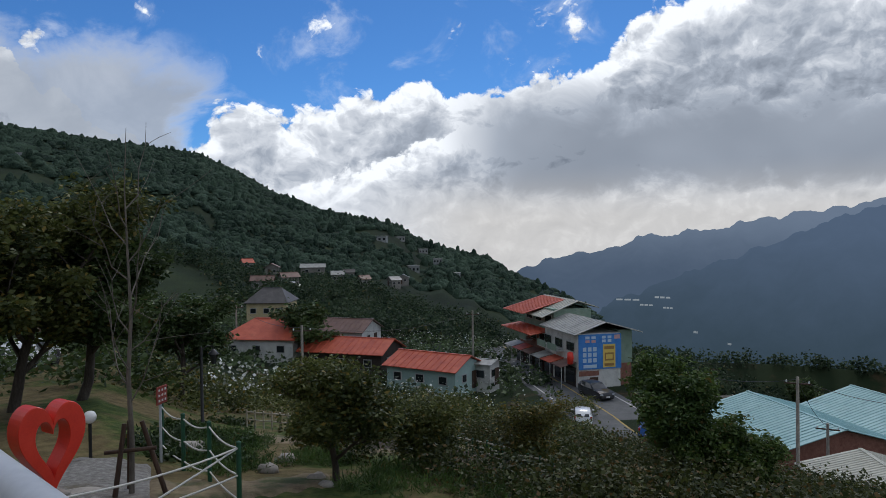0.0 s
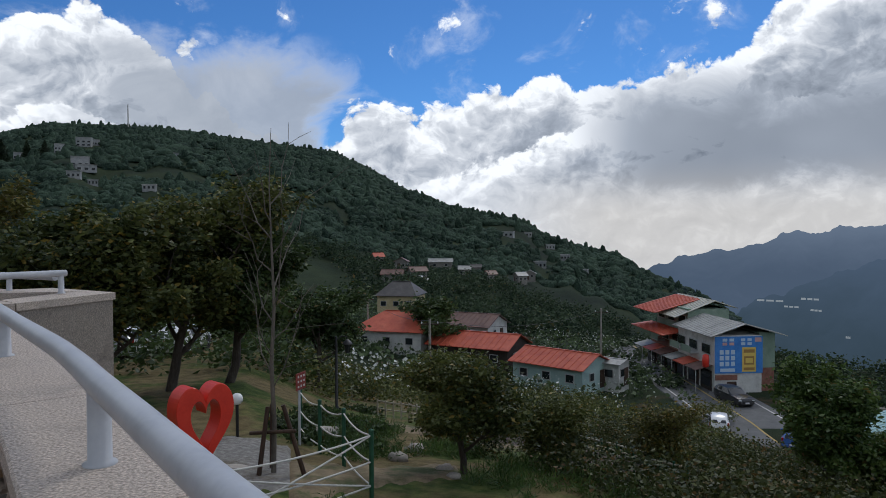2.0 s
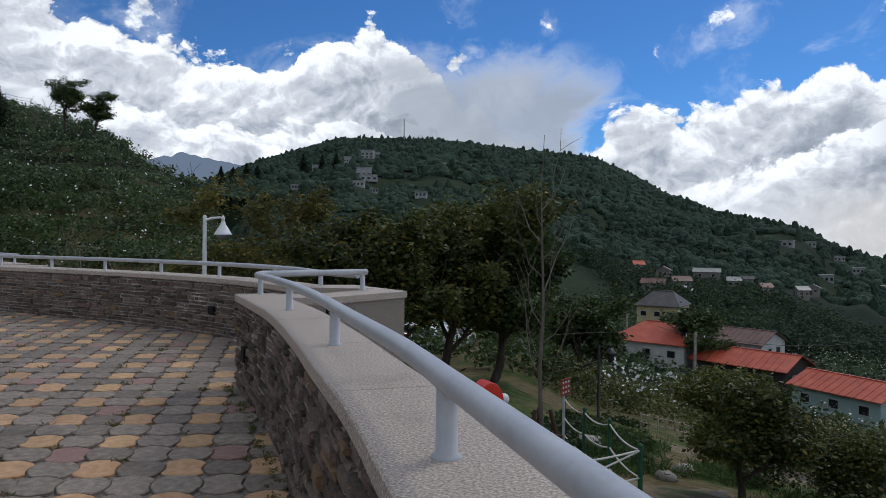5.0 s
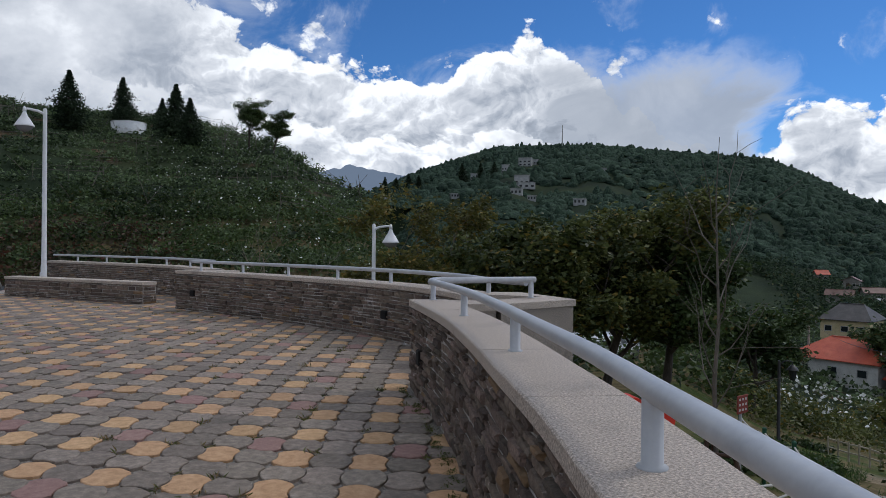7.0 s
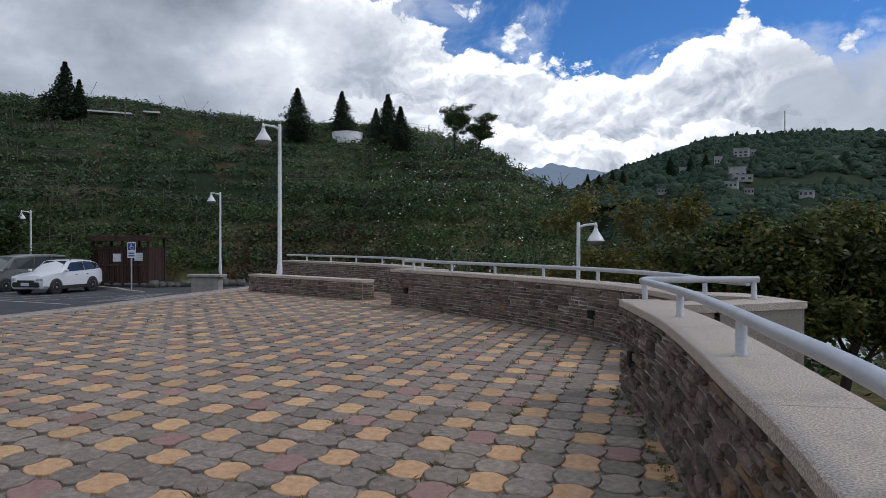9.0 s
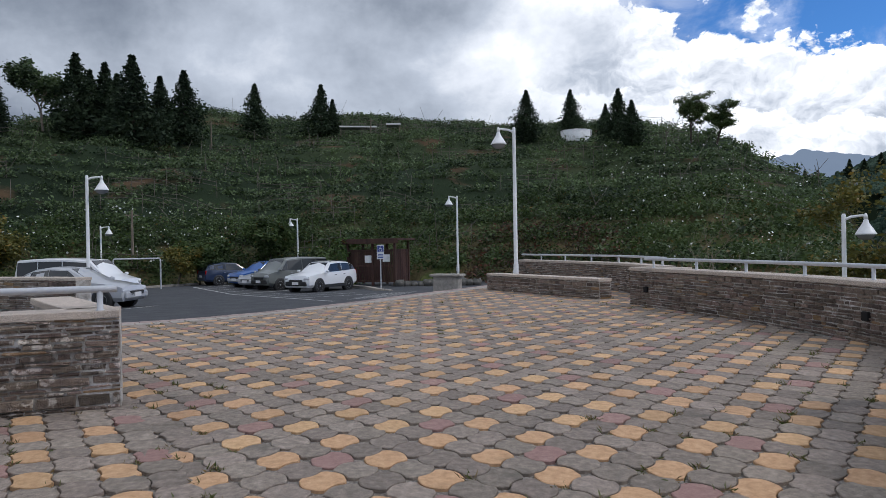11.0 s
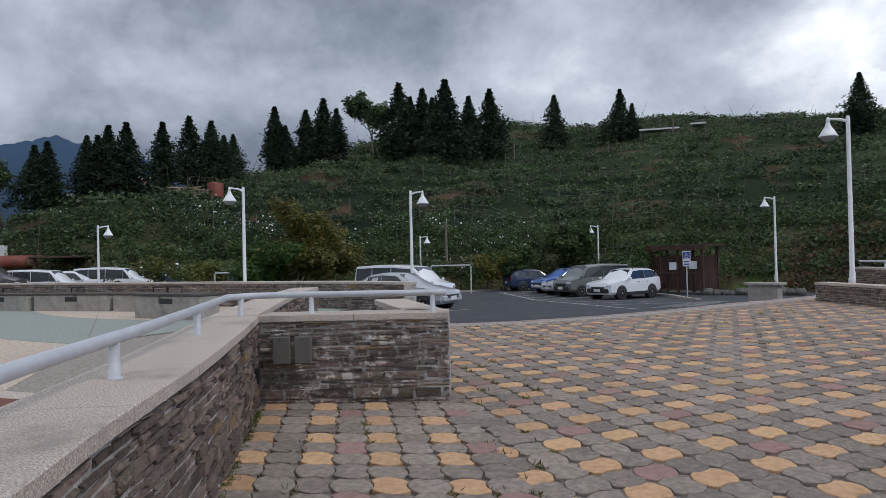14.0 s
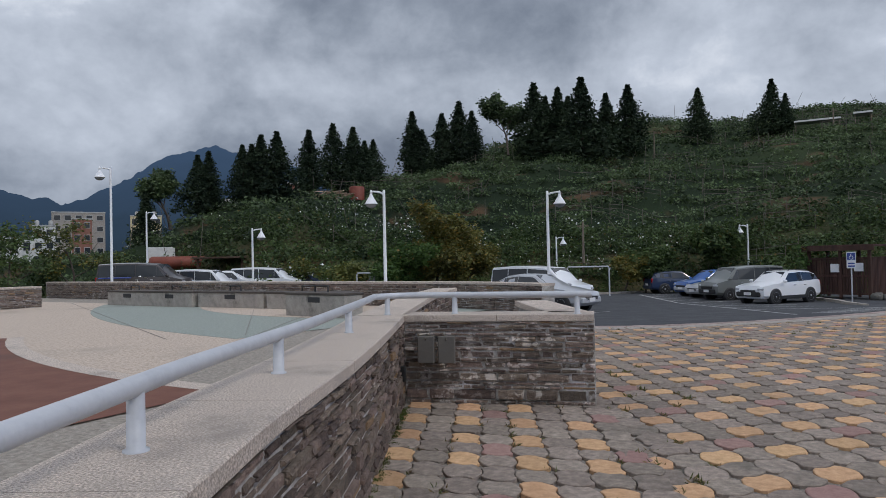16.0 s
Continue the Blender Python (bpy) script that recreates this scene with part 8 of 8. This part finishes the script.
seat((-22.6, -20.7), (-23.7, -26.4))
seat((-22.2, -17.0), (-22.7, -20.5))
seat((-21.6, -13.2), (-22.1, -16.8))
seat((-18.6, -11.4), (-19.4, -14.0), 0.72)

# cover plates and drain holes
PLATE_GREY = material("grey-brown cover plate", [(0.10, 0.092, 0.080), (0.14, 0.13, 0.115)], 6, 0.6, 0.1)
for (x, y) in ((-7.615, -4.13), (-7.665, -3.90)):
    m = pose(x, y, 0.62, 0, 0, 11)
    ob = thing("cover_plate", "grey-brown metal cover plate fixed to the slate", "cover plate", m, group="cover plates")
    part("plate", MB().box((0.10, 0, 0), (0.05, 0.19, 0.30), 0, 0.008), PLATE_GREY, ob)
    part("screw", MB().box((0.128, 0.0, 0.12), (0.01, 0.02, 0.02)), CHROME, ob)
# near-black colour of a solid block, painting the shade inside each drain hole
DRAIN_SHADE = plain("dark drain opening", (0.004, 0.004, 0.004), 0.9)


def drain(line, s, side, z=0.42, w=0.16, h=0.14):
    p = at_length(line, s)
    i = np.argmin(np.hypot(*(line - p).T))
    o_ = -lefts(line)[i] * side
    ob = thing("drain_opening", "dark square drain opening in the slate wall", "drain", pose(p[0] + o_[0] * 0.03, p[1] + o_[1] * 0.03, z, 0, 0, math.degrees(math.atan2(o_[1], o_[0]))), group="drain openings")
    part("opening", MB().box((0, 0, 0), (0.06, w, h), 0, 0.01), DRAIN_SHADE, ob)


drain(W2, lengths(W2)[-1] * 0.30, -1)
drain(W2, lengths(W2)[-1] * 0.93, -1)
drain(W1, lengths(W1)[-1] - 0.7, -1, 0.45, 0.14, 0.16)
drain(W4, 0.35, -1, 0.38, 0.14, 0.16)
drain(W1, lengths(W1)[-1] - 5.4, -1, 0.18, 0.2, 0.3)

# the red tank lorry, cabin and houses beyond the court
RUST_RED = material("rusty red tank", [(0.12, 0.030, 0.018), (0.19, 0.050, 0.03), (0.24, 0.08, 0.05)], 1.2, 0.6, 0.1)
x, y = polar(132.9, 62)
ob = thing("steel_tank", "long rusty red steel tank beside the road", "tank", pose(x, y, -1.2, 0, 0, 133))
tank_body = MB().lathe((0, 0, 0), [(0.0, -2.9), (0.40, -2.86), (0.52, -2.65), (0.52, 2.65), (0.40, 2.86), (0.0, 2.9)], 18)
part("tank", tank_body, RUST_RED, ob).matrix_basis = pose(0, 0, 3.15, 0, 90, 0)
for s in (-2.4, 0, 2.4):
    part("cradle", MB().box((s, 0, 1.3), (0.3, 0.9, 2.8)), BLACK_STEEL, ob)
x, y = polar(134.7, 66)
ob = thing("site_cabin", "white container cabin beside the red tank", "cabin", pose(x, y, -1.2, 0, 0, 135))
part("wall", MB().box((0, 0, 2.25), (2.2, 2.0, 4.5), 0, 0.03), WALL_WHITE, ob)
part("window", MB().box((0.5, 1.02, 3.9), (0.7, 0.05, 0.6)), GLASS, ob)
x, y = polar(130.6, 58)
ob = thing("pavilion", "open dark timber pavilion beside the tank", "pavilion", pose(x, y, -1.2, 0, 0, 130))
for sx in (-1.6, 1.6):
    for sy in (-1.0, 1.0):
        part("post", MB().box((sx, sy, 1.6), (0.14, 0.14, 3.6)), WOOD_DARK, ob)
part("roof", MB().box((0, 0, 3.45), (3.9, 2.8, 0.14), 0, 0.02), WOOD_DARK, ob)


def block_house(label, a, r, w, d, h, base, mat, storeys, cols, turn=0, tank=False):
    x, y = polar(a, r)
    ob = thing("house", label, "house", pose(x, y, base, 0, 0, a + 180 + turn), group="")
    part("wall", MB().box((0, 0, h / 2), (w, d, h), 0, 0.03), mat, ob)
    part("parapet", MB().box((0, 0, h + 0.15), (w + 0.2, d + 0.2, 0.3), 0, 0.03), STONE_PALE, ob)
    for s in range(storeys):
        for c in range(cols):
            cx = -w / 2 + w * (c + 0.5) / cols
            zc = h * (s + 0.55) / storeys
            win = part("window", MB().box((cx, d / 2 + 0.02, zc), (w / cols * 0.62, 0.1, h / storeys * 0.5)), STONE_PALE, ob)
            part("pane", MB().box((cx, d / 2 + 0.06, zc), (w / cols * 0.54, 0.06, h / storeys * 0.42)), GLASS, win)
    if tank:
        for cx in (-w * 0.3, w * 0.3):
            part("roof_tank", MB().lathe((cx, 0, h + 0.3), [(0.45, 0), (0.45, 1.0), (0.1, 1.2)], 14), ROOF_GREY, ob)
    return ob


def far_house(label, a, r, w, d, top_el, mat, cols, tank=False):
    base = ground_at(*polar(a, r)) - 0.5
    top = 1.6 + r * math.tan(radians(top_el))
    block_house(label, a, r, w, d, top - base, base, mat, max(2, round((top - base) / 3.1)), cols, tank=tank)


far_house("cream house with water tanks on the roof", 135.45, 200, 7.4, 6.0, 3.75, WALL_YELLOW, 4, True)
far_house("grey flat-roofed town house", 139.9, 225, 13.2, 8, 3.95, CONCRETE, 5)
far_house("red-brick town house with a pale balcony", 139.7, 208, 4.6, 5, 3.5, WALL_BRICK, 2)
far_house("white town house with a steel roof tank", 142.1, 180, 4.4, 5, 3.0, WALL_WHITE, 2, True)
far_house("white shed-like house among trees", 143.9, 150, 5.6, 5, 2.2, WALL_WHITE, 3)
block_house("white flat-roofed house behind the cedars", 129.4, 88, 3.6, 4, 3.4, 5.6, WALL_WHITE, 1, 3)
block_house("brown house wall between the cedars", 124.6, 96, 2.2, 3, 6.0, 6.0, WALL_BRICK, 2, 1)
block_house("small pale house behind the ridge", 117.1, 112, 3.0, 3, 3.0, 10.6, WALL_WHITE, 1, 2)

# lumber stack and drum on the hillock
ORANGE_WOOD = material("fresh cut timber", [(0.24, 0.15, 0.10), (0.40, 0.29, 0.21), (0.52, 0.42, 0.34)], 4, 0.8, 0.3, random_object=0.4)
x, y = polar(121.9, 82)
z = ground_at(x, y)
ob = thing("lumber_stack", "untidy stack of pale orange cut timber", "lumber", pose(x, y, z, 0, 0, 121.9))
g = Q(400)
for i in range(46):
    a = g.uniform(-0.9, 0.9)
    L = g.uniform(0.9, 2.6)
    cx, cy, cz = g.uniform(-2.0, 2.0), g.uniform(-0.5, 0.5), g.uniform(0.08, 1.0)
    part("plank", MB().box((cx, cy, cz), (L, 0.14, 0.10), a), ORANGE_WOOD, ob)
x, y = polar(119.9, 82)
ob = thing("steel_drum", "rusty brown steel drum on the hillock", "drum", pose(x, y, ground_at(x, y)))
part("drum", MB().lathe((0, 0, 0), [(0.85, 0), (0.85, 1.5), (0.8, 1.55), (0, 1.55)], 18), RUST_RED, ob)
# blue notice board and low wall at the court's edge
ob = thing("notice_board", "slanted blue information board on legs", "sign", pose(*polar(138.0, 45), -0.2, 0, 0, 138))
part("board", MB().box((0, 0, 1.25), (1.7, 0.9, 0.06), 0, 0.01), SIGN_BLUE, ob)
for s in (-0.6, 0.6):
    part("leg", MB().tube([(s, 0, -0.3), (s, 0, 1.25)], 0.05, 8), CONCRETE, ob)
END_W = smooth_line([polar(142.7, 36), polar(145.5, 35), polar(149, 34)])
wall("wall_court_end", END_W, 0.45, 0.9, -0.4, "low slate wall end with pale cap beside the court", side=-1, slabs=1.2, parts=60)

# weeds in the joints and moss at the wall foot
LEAF_MOSS = leaf_material("moss", (0.045, 0.065, 0.012), (0.12, 0.15, 0.03), (0.16, 0.13, 0.05), 0.15)
LEAF_WEED = leaf_material("paving weeds", (0.06, 0.075, 0.02), (0.15, 0.17, 0.05), (0.26, 0.19, 0.09), 0.45)
q = Q(77)
pts = []
for i in range(150):
    s = q.uniform(0.3, lengths(W4)[-1] - 1)
    p = at_length(W4, s) + np.array([0.06, 0.10]) * q.uniform(0.4, 1.0)
    pts.append((*p, 0.0))
for i in range(110):
    s = q.uniform(2.0, lengths(W1)[-1])
    p = at_length(W1, s) - np.array([0.09, 0.09]) * q.uniform(0.5, 1.2)
    pts.append((*p, 0.0))
weeds = np.array(pts)
c = np.repeat(weeds, 45, axis=0)
p = c + q.normal(size=(len(c), 3)) * np.array([0.022, 0.022, 0.008])
me = quads_mesh("moss", leaf_quads(np.abs(p * np.array([0, 0, 1])) + p * np.array([1, 1, 0]), 0.014, q, flat=1.2, hang=-0.5), LEAF_MOSS)
tagged(part("moss", me, LEAF_MOSS), "moss and small weeds at the wall foot", "weeds", kind="stuff")
# ---- pieces of walls and paving, last ----
def lay_stones(ob, line, side, top, limit):
    """Courses of slate on the face of a wall: the first ones as stones of their own, the rest joined."""
    q = np.random.RandomState(len(ob.name) * 31 + int(top * 100))
    L = lengths(line)[-1]
    z, made, limed = 0.0, [], "box" in ob.name
    while z < top - 0.02:
        h = min(q.choice([0.045, 0.060, 0.075, 0.095, 0.12], p=[0.32, 0.34, 0.20, 0.10, 0.04]), top - z)
        s = -q.uniform(0, 0.2)
        while s < L:
            w = q.uniform(0.12, 0.48) * (0.7 + 3.0 * h)
            a, b = max(s, 0.0), min(s + w, L)
            if b - a > 0.03:
                made.append((0.5 * (a + b), z + h / 2, b - a - q.uniform(0.008, 0.030), h - q.uniform(0.008, 0.024), q.uniform(0.046, 0.082), q.randint(10), q.uniform(-0.045, 0.045)))
            s += w
        z += h
    q.shuffle(made)
    L_ = lengths(line)
    lf = lefts(line) * side
    mb = MB()
    step = max(1, len(made) // limit) if limit else 0
    count = 0
    for i, (s, zc, w, h, d, k, tilt) in enumerate(made):
        p = at_length(line, s)
        out = -np.array([np.interp(s, L_, lf[:, 0]), np.interp(s, L_, lf[:, 1])])
        m = Matrix.Translation((p[0] - out[0] * 0.040, p[1] - out[1] * 0.040, zc)) @ Matrix.Rotation(math.atan2(out[1], out[0]) + math.pi / 2, 4, "Z") @ Matrix.Rotation(tilt, 4, "Y") @ Matrix.Diagonal((w, d, h, 1))
        if count < limit and i % step == 0:
            o = new("stone", STONE_DATA[2 * k + limed])
            o.parent = ob
            o.matrix_basis = m
            count += 1
        else:
            V, F = STONES[k]
            mb.add(V @ np.array(m.to_3x3()).T + np.array(m.translation), F)
    if mb.k:
        tagged(part("stone_rest", mb, SLATE_LIMED_REST if limed else SLATE_REST, ob), kind="stuff")


for args in PIECES:
    lay_stones(*args)


# ---- paving: waisted stones in a square bond ----
def warp(p):
    """The bond opens slightly like a fan away from the parapet."""
    r = np.hypot(p[:, 0], p[:, 1]) / 0.85
    a = np.arctan2(-p[:, 0], p[:, 1])
    a = np.where(a < -1.2, a + 2 * np.pi, a) * 0.85
    return np.stack([-np.sin(a) * r, np.cos(a) * r], 1)


def inside(poly, x, y):
    c, j = False, len(poly) - 1
    for i in range(len(poly)):
        (xi, yi), (xj, yj) = poly[i], poly[j]
        if (yi > y) != (yj > y) and x < (xj - xi) * (y - yi) / (yj - yi) + xi:
            c = not c
        j = i
    return c


def paver_outline(wide, n=5):
    """Half the stones bulge sideways and are waisted up and down, the others the other way round."""
    t = np.linspace(-1, 1, n)
    bulge, waist = 0.5 + 0.075 * (1 - t ** 2), 0.5 - 0.075 * (1 - t ** 2)
    c, d = 0.275, 0.30
    side = np.stack([bulge - 0.012 * np.abs(t) ** 3, t * c], 1)
    top = np.stack([-t * d, waist], 1)
    k = np.array([[0.428, 0.402]])
    ring = np.vstack([side, k, top, k * (-1, 1), -side, -k, -top, k * (1, -1)])
    return ring if wide else ring[:, ::-1] * np.array([1, -1])


RINGS = {w: paver_outline(w) * 0.970 for w in (True, False)}


def paving():
    floor = thing("floor", "grey, ochre and rose waisted concrete pavers with weeds in the joints", "paving", kind="structure")
    lattices = [(np.array((-3.959, 1.252)), np.array((0.385, 0.430)) / 2, np.array((-0.462, 0.374)) / 2, False),
                (np.array((-4.236, -5.264)), np.array((0.454, 0.363)) / 2, np.array((-0.265, 0.489)) / 2, True)]
    near, gaps, rest = [], [], {0: MB(), 1: MB(), 2: MB()}
    tone = {0: PAVER_GREY_REST, 1: PAVER_YELLOW, 2: PAVER_RED}
    q = np.random.RandomState(5)
    bay_a, bay_b = np.array((-8.05, -2.25)), np.array((-2.0, 0.1))
    for o, a, b, bay in lattices:
        for i in range(-95, 60):
            for j in range(-45, 95):
                c = o + i * a + j * b
                p = warp(c[None])[0]
                if not (-31 < p[0] < 2.6) or not inside(PLAZA, *p):
                    continue
                in_bay = (bay_b[0] - bay_a[0]) * (p[1] - bay_a[1]) - (bay_b[1] - bay_a[1]) * (p[0] - bay_a[0]) < 0 and p[0] > -8.1
                off = ((bay_b[0] - bay_a[0]) * (p[1] - bay_a[1]) - (bay_b[1] - bay_a[1]) * (p[0] - bay_a[0])) / math.hypot(*(bay_b - bay_a))
                if bay and not in_bay or not bay and p[0] > -8.1 and off < -0.10:
                    continue
                if p[0] < -19 and p[1] < 0.5:
                    continue
                kind = 1 if i % 2 == 0 and j % 2 == 0 else 2 if (i + 1) % 4 == 0 and (j + 1) % 4 == 0 else 0
                if kind == 1 and q.rand() < 0.04:
                    kind = 0
                ring = RINGS[(i + j) % 2 == (1 if bay else 0)] * q.uniform(0.985, 1.005)
                lift, tx, ty = q.uniform(-0.004, 0.004) + (0.006 if bay else 0.0), q.uniform(-0.008, 0.008), q.uniform(-0.008, 0.008)
                src = c + ring[:, :1] * b[None] + ring[:, 1:] * a[None]
                src_in = c + ring[:, :1] * 0.955 * b[None] + ring[:, 1:] * 0.955 * a[None]
                w0, w1 = warp(src), warp(src_in)
                n = len(ring)
                z = lift + tx * ring[:, 0] + ty * ring[:, 1]
                v = np.vstack([np.c_[w0, np.full(n, -0.04)], np.c_[w0, z - 0.005], np.c_[w1, z]])
                f = [(k, (k + 1) % n, n + (k + 1) % n, n + k) for k in range(n)] + [(n + k, n + (k + 1) % n, 2 * n + (k + 1) % n, 2 * n + k) for k in range(n)] + [tuple(range(2 * n, 3 * n))]
                d = math.hypot(p[0] + 3.2, p[1] - 0.6)
                near.append((d, v, f, kind))
                if q.rand() < 0.30:
                    gaps.append((*warp((c + (a + b) * 0.5)[None])[0], 0.0))
    near.sort(key=lambda e: e[0])
    for k, (d, v, f, kind) in enumerate(near):
        if k < 300:
            part("paver", MB().add(v, f), (PAVER_GREY, PAVER_YELLOW, PAVER_RED)[kind], floor)
        else:
            rest[kind].add(v, f)
    for kind in rest:
        tagged(part("paver_rest", rest[kind], tone[kind], floor), kind="stuff")

    # grass and weeds in the gaps at the corners of the stones
    g = np.random.RandomState(78)
    spots = np.array(gaps)
    patch = fbm(spots[:, 0] / 2.5, spots[:, 1] / 2.5, 3, 71)
    spots = spots[(patch > -0.05) & (np.hypot(spots[:, 0], spots[:, 1]) < 22)]
    c = np.repeat(spots, g.choice([14, 30, 70], len(spots), p=[0.5, 0.35, 0.15]), axis=0)
    p = c + g.normal(size=(len(c), 3)) * np.array([0.036, 0.036, 0.0]) - np.array([0, 0, 0.012])
    me = quads_mesh("weeds", leaf_quads(p, 0.046, g, flat=0.6, aspect=0.16, hang=-0.45, spread=0.7), LEAF_WEED)
    tagged(part("weeds", me, LEAF_WEED), "small green and yellowing weeds in the paving joints", "weeds", kind="stuff")


paving()


def edging_bricks():
    q = np.random.RandomState(17)
    L = lengths(EDGE)[-1]
    lf_ = lefts(EDGE)
    for row, (off, w, size) in enumerate(((-0.18, 0.42, 0.30), (0.20, 0.34, 0.38))):
        me = MB().box((0, 0, 0), (w - 0.02, size, 0.06), 0, 0.008).mesh("edging_brick")
        me.materials.append(EDGING if row == 0 else CONCRETE)
        n = int(L / w)
        for i in range(n):
            s_ = (i + 0.5) * w
            p = at_length(EDGE, s_)
            k = np.argmin(np.hypot(*(EDGE - p).T))
            o = new("edging_brick", me)
            o.parent = edging
            o.matrix_basis = Matrix.Translation((*(p + lf_[k] * off), -0.016 + q.uniform(-0.003, 0.003))) @ Matrix.Rotation(math.atan2(-lf_[k][0], lf_[k][1]) , 4, "Z")


edging_bricks()
